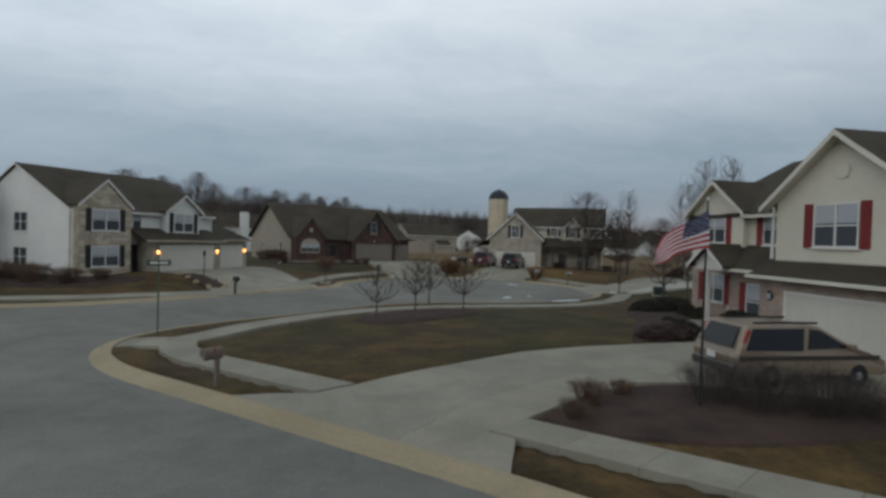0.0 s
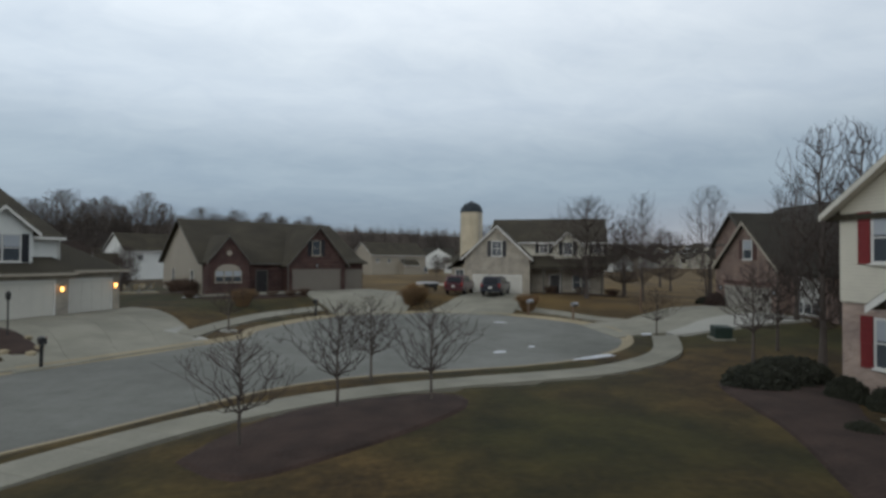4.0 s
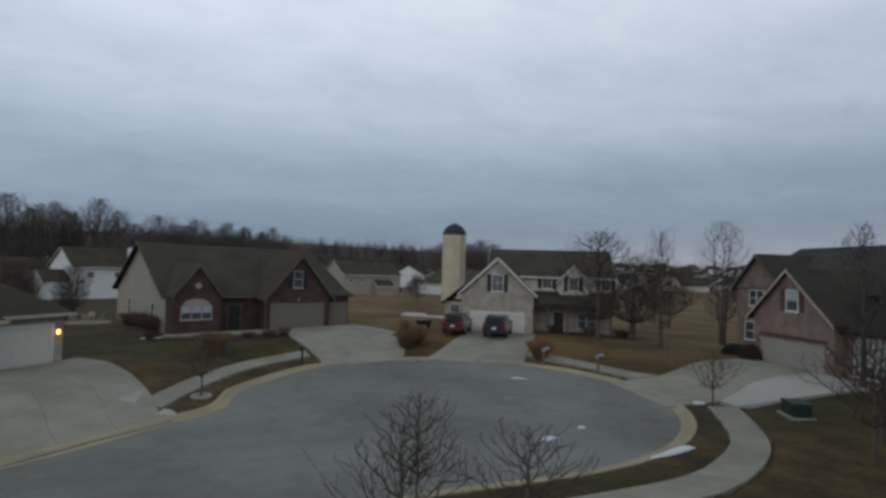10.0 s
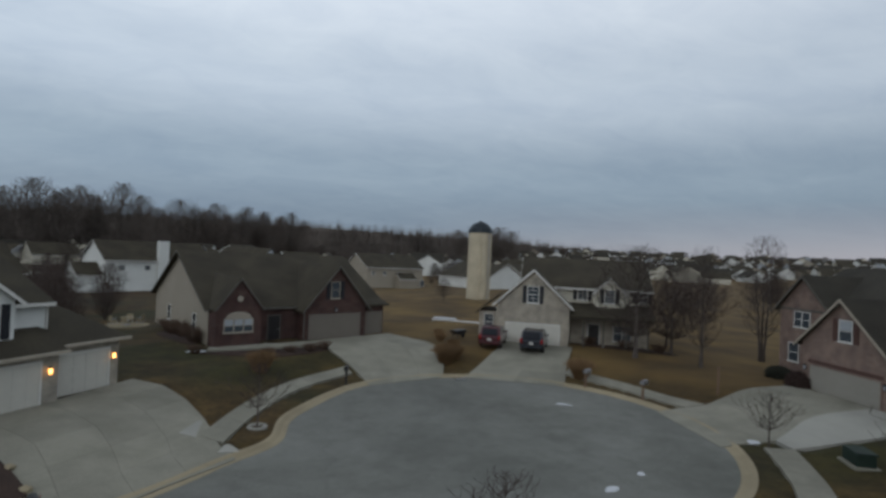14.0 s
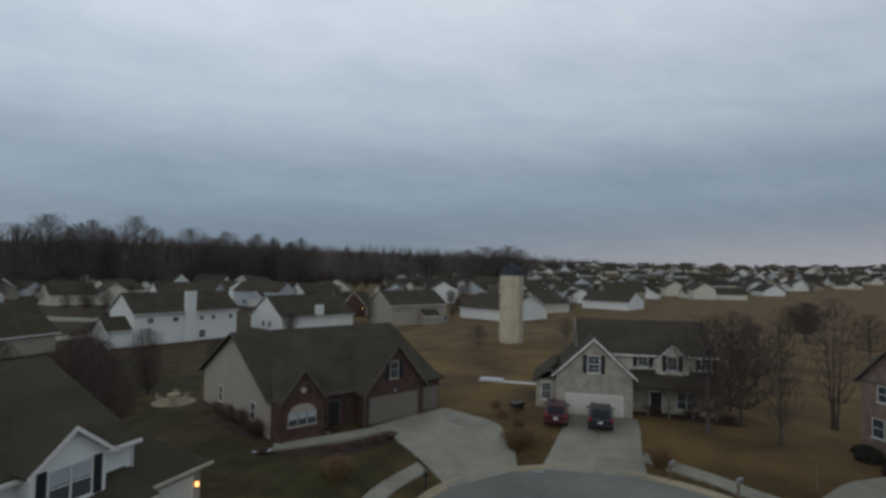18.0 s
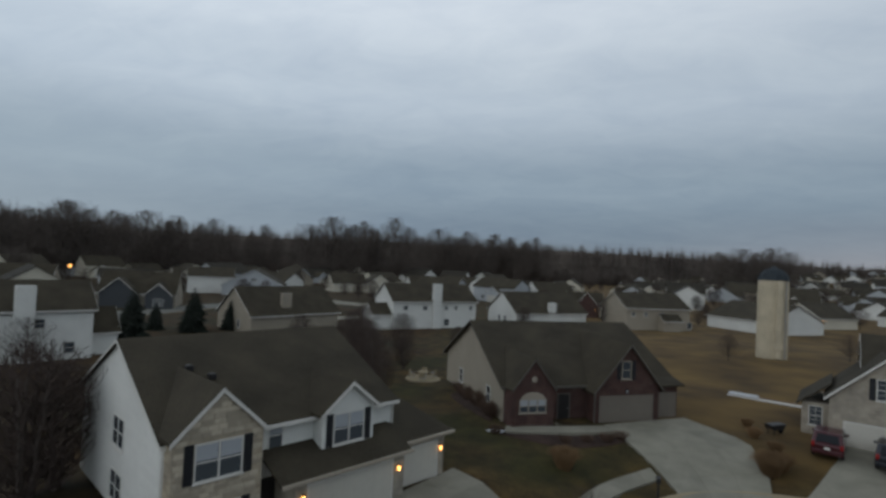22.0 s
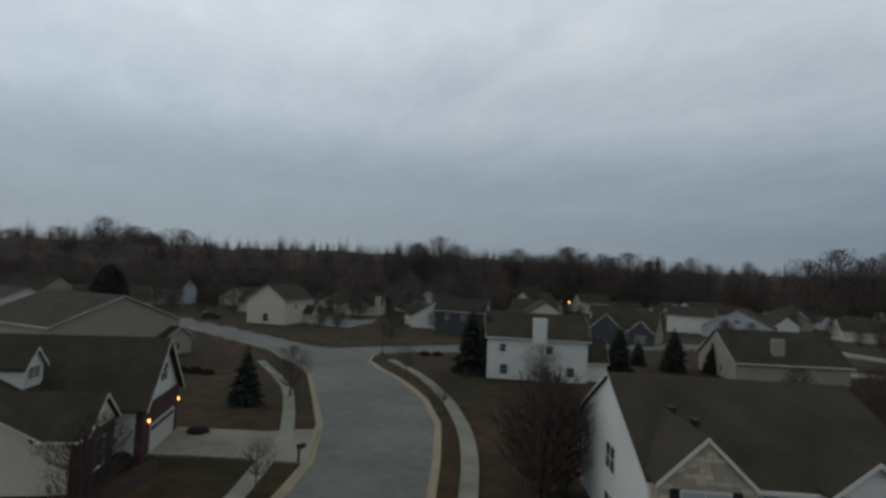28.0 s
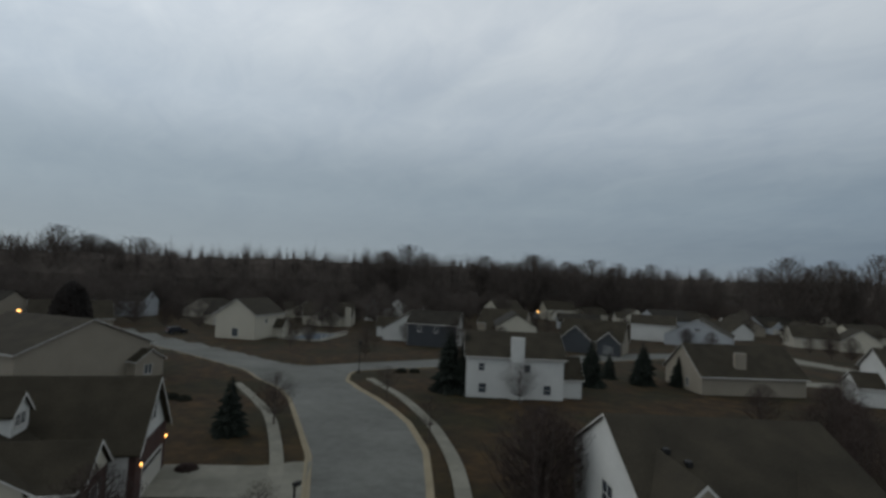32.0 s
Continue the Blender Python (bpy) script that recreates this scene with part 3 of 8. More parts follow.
def inside(px, py, poly):
    r = np.zeros(np.shape(px), bool)
    k = len(poly)
    for i in range(k):
        (ax, ay), (bx, by) = poly[i], poly[(i + 1) % k]
        c = ((ay > py) != (by > py)) & (px < (bx - ax) * (py - ay) / (by - ay + 1e-12) + ax)
        r ^= c
    return r


def along(line, k):
    """k + 1 points at even steps along a line."""
    p = np.array(line, float)
    s = np.concatenate([[0], np.cumsum(np.hypot(*np.diff(p, axis=0).T))])
    w = np.linspace(0, s[-1], k + 1)
    return np.stack([np.interp(w, s, p[:, 0]), np.interp(w, s, p[:, 1])], 1)


PAVED = []      # outlines under which the ground sheet is lowered


def loft_slabs(name, a, b, nu, nv, mat, parent, gap=0.006, thick=0.18, height=paved, sub=2, proud=0.015):
    """Concrete between the lines a and b, cast in nu by nv slabs with open joints; each slab is a part."""
    A, B = along(a, nu * sub), along(b, nu * sub)
    PAVED.append([tuple(q) for q in A] + [tuple(q) for q in B[::-1]])
    for i in range(nu):
        for j in range(nv):
            bm = bmesh.new()
            top, bot = [], []
            for u in range(sub + 1):
                rowt, rowb = [], []
                for v in range(sub + 1):
                    fu = i * sub + u
                    w = (j + v / sub) / nv
                    c = A[fu] * (1 - w) + B[fu] * w
                    mid = (A[i * sub] + A[(i + 1) * sub] + B[i * sub] + B[(i + 1) * sub]) / 4
                    ctr = A[min(i * sub + sub // 2, nu * sub)] * (1 - (j + 0.5) / nv) + B[min(i * sub + sub // 2, nu * sub)] * ((j + 0.5) / nv)
                    dd = ctr - c
                    ln = math.hypot(*dd) or 1
                    c = c + dd / ln * min(gap, ln * 0.2)
                    z = float(height(c[0], c[1])) + proud
                    rowt.append(bm.verts.new((c[0], c[1], z)))
                    rowb.append(bm.verts.new((c[0], c[1], z - thick)))
                top.append(rowt); bot.append(rowb)
            for u in range(sub):
                for v in range(sub):
                    bm.faces.new((top[u][v], top[u + 1][v], top[u + 1][v + 1], top[u][v + 1]))
            rim_t = [top[u][0] for u in range(sub + 1)] + [top[sub][v] for v in range(1, sub + 1)] + [top[u][sub] for u in range(sub - 1, -1, -1)] + [top[0][v] for v in range(sub - 1, 0, -1)]
            rim_b = [bot[u][0] for u in range(sub + 1)] + [bot[sub][v] for v in range(1, sub + 1)] + [bot[u][sub] for u in range(sub - 1, -1, -1)] + [bot[0][v] for v in range(sub - 1, 0, -1)]
            for q in range(len(rim_t)):
                w = (q + 1) % len(rim_t)
                bm.faces.new((rim_t[q], rim_b[q], rim_b[w], rim_t[w]))
            for row in bot:
                for v in row:
                    if not v.link_faces:
                        bm.verts.remove(v)
            part("slab", bm, mat, parent)


def structure(name, label, category):
    e = new(name)
    return tagged(e, label, category, kind="structure")


# driveways and walks: two edge lines each
drive_r = structure("driveway_tan", "wide pale concrete driveway with joints beside a front lawn", "driveway")
loft_slabs("slab", [(1.2, 16.93), (3.4, 16.9), (4.37, 17.58), (5.6, 18.6), (7.4, 19.6), (9.8, 20.9), (12.2, 21.4), (16.0, 21.3), (19.8, 21.2)],
           [(7.0, 12.0), (7.9, 14.5), (9.6, 15.7), (11.8, 16.8), (13.2, 16.6), (14.8, 15.6), (20.2, 14.0)], 9, 3, "concrete", drive_r)
drive_a = structure("driveway_stone", "broad pale concrete driveway before a three-door garage", "driveway")
loft_slabs("slab", [(-4.2, 39.3), (-4.8, 40.2), (-7.2, 43.5), (-10.2, 45.6)], [(1.1, 45.3), (0.1, 46.8), (-0.5, 49.0), (-1.9, 51.5), (-3.5, 53.5), (-5.4, 55.0)], 5, 4, "concrete", drive_a)
flare = structure("driveway_flare", "pale triangular slabs where the sidewalk meets the driveway", "driveway")
loft_slabs("slab", [(-1.5, 47.6), (-1.0, 49.2)], [(-0.75, 47.3), (-0.8, 49.2)], 1, 1, "pale_concrete", flare, proud=0.03)
loft_slabs("slab", [(0.35, 45.7), (1.2, 45.9)], [(0.5, 46.6), (0.7, 46.6)], 1, 1, "pale_concrete", flare, proud=0.03)
drive_b = structure("driveway_brick", "pale concrete driveway widening to a brick garage", "driveway")
loft_slabs("slab", [(7.7, 56.9), (6.9, 60.0), (5.3, 63.2), (4.2, 66.2)], [(13.0, 58.8), (13.9, 61.8), (14.0, 65.8), (10.9, 70.6)], 4, 3, "concrete", drive_b)
drive_c = structure("driveway_gable", "concrete driveway with two parked cars", "driveway")
loft_slabs("slab", [(14.6, 58.7), (16.4, 61.0), (19.0, 64.2), (20.9, 67.9)], [(20.8, 55.8), (22.9, 59.6), (24.6, 62.2), (26.2, 65.0)], 4, 2, "concrete", drive_c)
drive_d = structure("driveway_far", "concrete driveway with a strip of thin snow", "driveway")
loft_slabs("slab", [(23.5, 49.6), (26.8, 49.6), (30.6, 50.6), (34.4, 50.6)], [(22.9, 44.0), (26.6, 43.7), (30.6, 43.6), (33.8, 43.6)], 5, 3, "concrete", drive_d)
apron_d = structure("driveway_apron", "pale newer concrete slabs along the driveway edge", "driveway")
loft_slabs("slab", [(25.8, 43.8), (29.2, 45.2), (33.8, 45.2)], [(25.6, 42.6), (29.4, 42.0), (33.8, 42.0)], 4, 1, "pale_concrete", apron_d, proud=0.035)
drive_e = structure("driveway_corner", "tan concrete driveway to a side garage", "driveway")
loft_slabs("slab", [(-44.0, 38.8), (-44.4, 34.5), (-47.6, 28.2)], [(-36.6, 35.1), (-38.6, 31.8), (-41.6, 26.0)], 4, 2, "concrete", drive_e)

walk_1 = structure("sidewalk_1", "narrow concrete sidewalk curving along the lawn", "sidewalk")


def beside(line, off):
    p = np.array(line, float)
    t = np.gradient(p, axis=0)
    t /= np.hypot(*t.T)[:, None]
    return [tuple(q) for q in p + np.stack([-t[:, 1], t[:, 0]], 1) * off]


W1 = smooth([(-1.9, 23.6), (-1.1, 25.0), (-0.2, 26.8), (1.7, 29.2), (4.3, 31.7), (7.5, 33.4), (10.8, 34.3), (14.3, 34.8), (17.2, 35.3), (19.5, 36.4), (21.7, 38.0), (23.3, 40.0), (25.1, 42.9)], 1.0)
loft_slabs("slab", beside(W1, 0.65), beside(W1, -0.65), 24, 1, "concrete", walk_1, height=paved, proud=0.03)
walk_2 = structure("sidewalk_2", "concrete sidewalk from the corner to a driveway", "sidewalk")
loft_slabs("slab", smooth([(-2.45, 23.4), (-2.1, 22.2), (-1.31, 20.84), (0.26, 19.45), (1.57, 18.37), (2.7, 17.42), (3.38, 16.93)]), smooth([(-1.35, 24.3), (-1.15, 23.0), (-0.72, 21.99), (0.18, 21.08), (1.82, 19.73), (3.24, 18.52), (4.35, 17.6)]), 7, 1, "concrete", walk_2, proud=0.05)
ramp = structure("sidewalk_9", "short concrete ramp from the sidewalk to the kerb", "sidewalk")
loft_slabs("slab", [(-4.2, 22.9), (-2.2, 22.7)], [(-4.1, 24.3), (-2.3, 24.4)], 2, 1, "concrete", ramp, proud=0.005)
walk_3 = structure("sidewalk_3", "concrete sidewalk slabs beside the planting bed", "sidewalk")
loft_slabs("slab", [(7.1, 13.95), (10.6, 10.8), (17.6, 4.6), (25.6, -3)], [(8.1, 14.55), (11.4, 11.6), (18.5, 5.5), (26.5, -2)], 17, 1, "concrete", walk_3, proud=0.055)
walk_4 = structure("sidewalk_4", "concrete sidewalk past the stone and siding house", "sidewalk")
loft_slabs("slab", smooth([(-15.2, 34.5), (-10.8, 35.5), (-7.4, 37.4), (-4.2, 39.6)]), smooth([(-15.8, 35.7), (-11.5, 36.7), (-8.1, 38.7), (-5.0, 40.8)]), 8, 1, "concrete", walk_4, proud=0.03)
walk_5 = structure("sidewalk_5", "concrete sidewalk curving before the brick house", "sidewalk")
loft_slabs("slab", smooth([(0.4, 46.8), (1.1, 49.7), (1.8, 51.8), (3.0, 54.5), (4.6, 56.8), (6.8, 59.0)]), smooth([(-0.65, 47.5), (0.05, 50.2), (0.8, 52.4), (2.05, 55.1), (3.8, 57.6), (6.4, 60.1)]), 11, 1, "concrete", walk_5, proud=0.03)
walk_6 = structure("sidewalk_6", "concrete sidewalk beside the lawn of the gabled house", "sidewalk")
loft_slabs("slab", smooth([(21.9, 58.0), (23.8, 54.4), (24.7, 51.4), (25.5, 49.7)]), smooth([(22.8, 59.0), (24.9, 55.1), (25.9, 51.9), (26.8, 49.7)]), 8, 1, "concrete", walk_6, proud=0.03)
walk_7 = structure("sidewalk_7", "concrete sidewalk following the curved street", "sidewalk")
loft_slabs("slab", smooth([(-24.0, 39.4), (-27.5, 41.7), (-32.3, 45.0), (-38.0, 48.4), (-44.4, 51.5), (-50.9, 54.1), (-63.1, 57.6), (-75.2, 59.3)]), smooth([(-23.4, 40.4), (-26.9, 42.75), (-31.7, 46.1), (-37.4, 49.55), (-43.9, 52.65), (-50.5, 55.25), (-62.8, 58.75), (-75.0, 60.5)]), 34, 1, "concrete", walk_7, proud=0.03)
walk_8 = structure("sidewalk_8", "concrete sidewalk on the inside of the curve", "sidewalk")
loft_slabs("slab", smooth([(-27.0, 27.2), (-32.5, 30.6), (-36.7, 32.85), (-43.0, 36.1), (-57.7, 40.1), (-67.0, 41.2), (-78.5, 41.7)]), smooth([(-27.5, 26.2), (-33.0, 29.6), (-37.2, 31.8), (-43.4, 35.05), (-58.0, 39.0), (-67.1, 40.1), (-78.7, 40.6)]), 34, 1, "concrete", walk_8, proud=0.03)
front_walk = structure("front_walk_brick", "low pale concrete porch walk before the brick house", "walk")
loft_slabs("slab", [(-2.9, 62.2), (1.6, 63.2), (4.6, 64.4)], [(-3.0, 63.4), (1.2, 64.6), (4.2, 65.6)], 4, 1, "concrete", front_walk, proud=0.12, thick=0.35)
entry_walk = structure("front_walk_tan", "narrow concrete path from driveway to porch", "walk")
loft_slabs("slab", smooth([(17.6, 21.3), (18.3, 23.4), (19.1, 25.2), (20.6, 27.4)]), smooth([(18.7, 21.3), (19.2, 23.0), (20.0, 24.8), (21.1, 26.2)]), 5, 1, "concrete", entry_walk, proud=0.02)


def sheet(name, xs, ys, height, mat):
    X, Y = np.meshgrid(xs, ys, indexing="ij")
    Z = height(X, Y)
    nx, ny = X.shape
    verts = np.stack([X, Y, Z], -1).reshape(-1, 3)
    idx = np.arange(nx * ny).reshape(nx, ny)
    faces = np.stack([idx[:-1, :-1], idx[1:, :-1], idx[1:, 1:], idx[:-1, 1:]], -1).reshape(-1, 4)
    me = bpy.data.meshes.new(name)
    me.from_pydata(verts.tolist(), [], faces.tolist())
    me.materials.append(M[mat] if isinstance(mat, str) else mat)
    me.shade_smooth()
    return new(name, me)


def spread(lo, hi, step, far, k):
    """Even steps from lo to hi, then ever longer ones out to far on both sides."""
    mid = np.arange(lo, hi + step / 2, step)
    out = np.geomspace(step * 2, far, k)
    return np.concatenate([(lo - out)[::-1], mid, hi + out])


def ground_z(x, y):
    d = road_dist(x, y)
    z = lawn(x, y)
    z = np.where(d < 0.36, -0.16, z)
    for poly in PAVED:
        p = np.array(poly)
        x0, y0 = p.min(0) - 0.1
        x1, y1 = p.max(0) + 0.1
        near = (x > x0) & (x < x1) & (y > y0) & (y < y1)
        if near.any():
            hit = np.zeros(np.shape(x), bool)
            hit[near] = inside(x[near], y[near], poly)
            z = np.where(hit, z - 0.13, z)
    far = np.hypot(x, y - 40)
    return z + 0.015 * np.sin(x * 0.31 + 1) * np.sin(y * 0.27) * np.clip(d / 6, 0, 1) + np.clip((far - 150) / 300, 0, 1) * 0.3 * np.sin(x * 0.013) * np.cos(y * 0.011)


gm = material("turf", (0.049, 0.032, 0.0098), 1.0, 0.5, 5.0, 0.6, coarse=0.45)
# dormant lawn, greener in patches; straw-coloured meadow beyond the houses
nt = gm.node_tree
n_, l_ = nt.nodes, nt.links
gbs = n_["Principled BSDF"]
lawn_col = gbs.inputs["Base Color"].links[0].from_socket
geo_ = n_.new("ShaderNodeNewGeometry")
nz_ = n_.new("ShaderNodeTexNoise"); nz_.inputs["Scale"].default_value, nz_.inputs["Detail"].default_value = 0.11, 7
l_.new(geo_.outputs["Position"], nz_.inputs["Vector"])
gr_ = n_.new("ShaderNodeValToRGB")
gr_.color_ramp.elements[0].position, gr_.color_ramp.elements[1].position = 0.42, 0.62
l_.new(nz_.outputs["Fac"], gr_.inputs[0])
mg_ = n_.new("ShaderNodeMix"); mg_.data_type = "RGBA"
mg_.inputs["B"].default_value = (0.0225, 0.0245, 0.0056, 1)
l_.new(lawn_col, mg_.inputs["A"])
sc_ = n_.new("ShaderNodeMath"); sc_.operation = "MULTIPLY"; sc_.inputs[1].default_value = 0.8
l_.new(gr_.outputs[0], sc_.inputs[0]); l_.new(sc_.outputs[0], mg_.inputs["Factor"])
mo_ = n_.new("ShaderNodeTexNoise"); mo_.inputs["Scale"].default_value, mo_.inputs["Detail"].default_value, mo_.inputs["Roughness"].default_value = 0.55, 10, 0.72
l_.new(geo_.outputs["Position"], mo_.inputs["Vector"])
mr_ = n_.new("ShaderNodeValToRGB")
mr_.color_ramp.elements[0].position, mr_.color_ramp.elements[0].color = 0.36, (0.60, 0.62, 0.66, 1)
mr_.color_ramp.elements[1].position, mr_.color_ramp.elements[1].color = 0.66, (1.62, 1.50, 1.40, 1)
l_.new(mo_.outputs["Fac"], mr_.inputs[0])
mm_ = n_.new("ShaderNodeMix"); mm_.data_type = "RGBA"; mm_.blend_type = "MULTIPLY"; mm_.inputs["Factor"].default_value = 1.0
l_.new(mg_.outputs["Result"], mm_.inputs["A"]); l_.new(mr_.outputs[0], mm_.inputs["B"])
# meadow mask: east of a wavy line behind the houses
sp_ = n_.new("ShaderNodeSeparateXYZ"); l_.new(geo_.outputs["Position"], sp_.inputs[0])
k1 = n_.new("ShaderNodeMath"); k1.operation = "MULTIPLY_ADD"; k1.inputs[1].default_value = 0.9
l_.new(sp_.outputs["X"], k1.inputs[0]); l_.new(sp_.outputs["Y"], k1.inputs[2])
k2 = n_.new("ShaderNodeMath"); k2.operation = "MULTIPLY_ADD"; k2.inputs[1].default_value = 14.0
l_.new(nz_.outputs["Fac"], k2.inputs[0]); l_.new(k1.outputs[0], k2.inputs[2])
k3 = n_.new("ShaderNodeMapRange"); k3.inputs["From Min"].default_value, k3.inputs["From Max"].default_value = 78.0, 88.0
l_.new(k2.outputs[0], k3.inputs["Value"])
k4 = n_.new("ShaderNodeMapRange"); k4.inputs["From Min"].default_value, k4.inputs["From Max"].default_value = -4.0, 8.0
l_.new(sp_.outputs["X"], k4.inputs["Value"])
k5 = n_.new("ShaderNodeMapRange"); k5.inputs["From Min"].default_value, k5.inputs["From Max"].default_value = 270.0, 300.0
l_.new(sp_.outputs["Y"], k5.inputs["Value"])
k6 = n_.new("ShaderNodeMath"); k6.operation = "MAXIMUM"
l_.new(k4.outputs[0], k6.inputs[0]); l_.new(k5.outputs[0], k6.inputs[1])
k7 = n_.new("ShaderNodeMath"); k7.operation = "MULTIPLY"
l_.new(k3.outputs[0], k7.inputs[0]); l_.new(k6.outputs[0], k7.inputs[1])
mc_ = n_.new("ShaderNodeMix"); mc_.data_type = "RGBA"
l_.new(mm_.outputs["Result"], mc_.inputs["A"])
st_ = n_.new("ShaderNodeTexNoise"); st_.inputs["Scale"].default_value, st_.inputs["Detail"].default_value = 0.16, 9
l_.new(geo_.outputs["Position"], st_.inputs["Vector"])
sr_ = n_.new("ShaderNodeValToRGB")
sr_.color_ramp.elements[0].position, sr_.color_ramp.elements[0].color = 0.35, (0.060, 0.037, 0.0135, 1)
sr_.color_ramp.elements[1].position, sr_.color_ramp.elements[1].color = 0.68, (0.140, 0.088, 0.027, 1)
l_.new(st_.outputs["Fac"], sr_.inputs[0])
l_.new(sr_.outputs[0], mc_.inputs["B"]); l_.new(k7.outputs[0], mc_.inputs["Factor"])
wl_ = n_.new("ShaderNodeMapRange"); wl_.inputs["From Min"].default_value, wl_.inputs["From Max"].default_value = -15.0, -24.0
l_.new(sp_.outputs["X"], wl_.inputs["Value"])
wt_ = n_.new("ShaderNodeMix"); wt_.data_type = "RGBA"; wt_.blend_type = "MULTIPLY"
wt_.inputs["B"].default_value = (0.74, 0.66, 0.60, 1)
l_.new(wl_.outputs[0], wt_.inputs["Factor"]); l_.new(mc_.outputs["Result"], wt_.inputs["A"])
l_.new(wt_.outputs["Result"], gbs.inputs["Base Color"])

gxs = spread(-62, 44, 0.42, 3600, 62)
gys = spread(6, 78, 0.42, 3600, 62)
ground = tagged(sheet("ground", gxs, gys, ground_z, gm), "dormant brown and green lawns running into straw-coloured meadow", "ground", kind="structure")

# road surface
rx, ry = spread(-100, 34, 0.6, 120, 8), spread(-10, 72, 0.6, 140, 9)
X, Y = np.meshgrid(rx, ry, indexing="ij")
D = road_dist(X, Y)
keep = D < 0.75
bmr = {}
rv, rf = [], []
for i in range(len(rx) - 1):
    for j in range(len(ry) - 1):
        if D[i:i + 2, j:j + 2].min() < 0.1:
            q = []
            for a, b in ((i, j), (i + 1, j), (i + 1, j + 1), (i, j + 1)):
                if (a, b) not in bmr:
                    bmr[a, b] = len(rv)
                    crown = 0.05 * min(1.0, max(0.0, -D[a, b] / 4))
                    rv.append((X[a, b], Y[a, b], crown - 0.012 * (D[a, b] > 0)))
                q.append(bmr[a, b])
            rf.append(q)
me = bpy.data.meshes.new("road")
me.from_pydata(rv, [], rf)
me.materials.append(M["asphalt"])
me.shade_smooth()
road = tagged(new("road", me), "worn pale grey road widening into a round turning place", "road", kind="structure")


# kerbs: walk along the gutter line and cast pieces
def gutter_line(start, heading, length, step=0.5):
    """Follows the line where road_dist is 0.04."""
    p, h, out = np.array(start, float), radians(heading), []
    e = 0.02
    for _ in range(int(length / step)):
        for _ in range(4):
            d = float(road_dist(*p)) - 0.04
            gx = (float(road_dist(p[0] + e, p[1])) - float(road_dist(p[0] - e, p[1]))) / (2 * e)
            gy = (float(road_dist(p[0], p[1] + e)) - float(road_dist(p[0], p[1] - e))) / (2 * e)
            gn = math.hypot(gx, gy) or 1
            p = p - d * np.array((gx, gy)) / (gn * gn)
        nrm = np.array((gx, gy)) / gn
        out.append((p[0], p[1], nrm[0], nrm[1]))
        t = np.array((-nrm[1], nrm[0]))
        if t @ (math.cos(h), math.sin(h)) < 0:
            t = -t
        h = math.atan2(t[1], t[0])
        p = p + t * step
    return out


def kerb_run(line, parent, per):
    """A rolled kerb: gutter lip, rise and back, in pieces with joints."""
    prof = ((0.0, -0.02), (0.04, 0.015), (0.26, 0.03), (0.38, 0.10), (0.46, 0.135), (0.62, 0.14), (0.64, -0.1))
    for s in range(0, len(line) - per, per):
        bm = bmesh.new()
        rings = []
        for i in range(s, s + per + 1):
            x, y, nx, ny = line[i]
            f = 0.02 if i == s else -0.02 if i == s + per else 0
            tx, ty = ny, -nx
            x2, y2, _, _ = line[min(i + 1, len(line) - 1)] if i < len(line) - 1 else line[i]
            rings.append([bm.verts.new((x + nx * a, y + ny * a, z)) for a, z in prof])
        for a, b in zip(rings, rings[1:]):
            for k in range(len(prof) - 1):
                bm.faces.new((a[k], b[k], b[k + 1], a[k + 1]))
        for r in (rings[0], rings[-1]):
            bm.faces.new(r)
        part("kerb_stone", bm, "kerb", parent)


kerb_1 = structure("kerb_1", "rolled tan concrete kerb round the corner lawn", "kerb")
kerb_2 = structure("kerb_2", "rolled tan concrete kerb on the outside of the curve", "kerb")
kerb_run(gutter_line((22, -2), 135, 290, 0.55), kerb_1, 6)
kerb_run(gutter_line((12, -9), 135, 190, 0.7), kerb_2, 8)


# ---- houses ----
# House axes: x runs along the front to the right as seen from the street, y into the house, z up from the house's own floor.
def wall_block(house, x0, x1, y0, y1, z1, mat, z0=0.0, name="wall"):
    return part(name, box(x0, x1, y0, y1, z0, z1), mat, house)


def gable_walls(house, c, half, y0, y1, ze, za, mat, z0=0.0):
    """A block whose front is a gable with its peak at x = c."""
    return part("wall", prism([(c - half, z0), (c + half, z0), (c + half, ze), (c, za), (c - half, ze)], y0, y1), mat, house)


def side_gable_walls(house, x0, x1, y0, y1, ze, za, mat, z0=0.0):
    """A block with its ridge along x and gables at both ends."""
    ym = (y0 + y1) / 2
    bm = prism([(y0, z0), (y1, z0), (y1, ze), (ym, za), (y0, ze)], x0, x1)
    bm.transform(Matrix(((0, 1, 0, 0), (1, 0, 0, 0), (0, 0, 1, 0), (0, 0, 0, 1))))
    return part("wall", bm, mat, house)


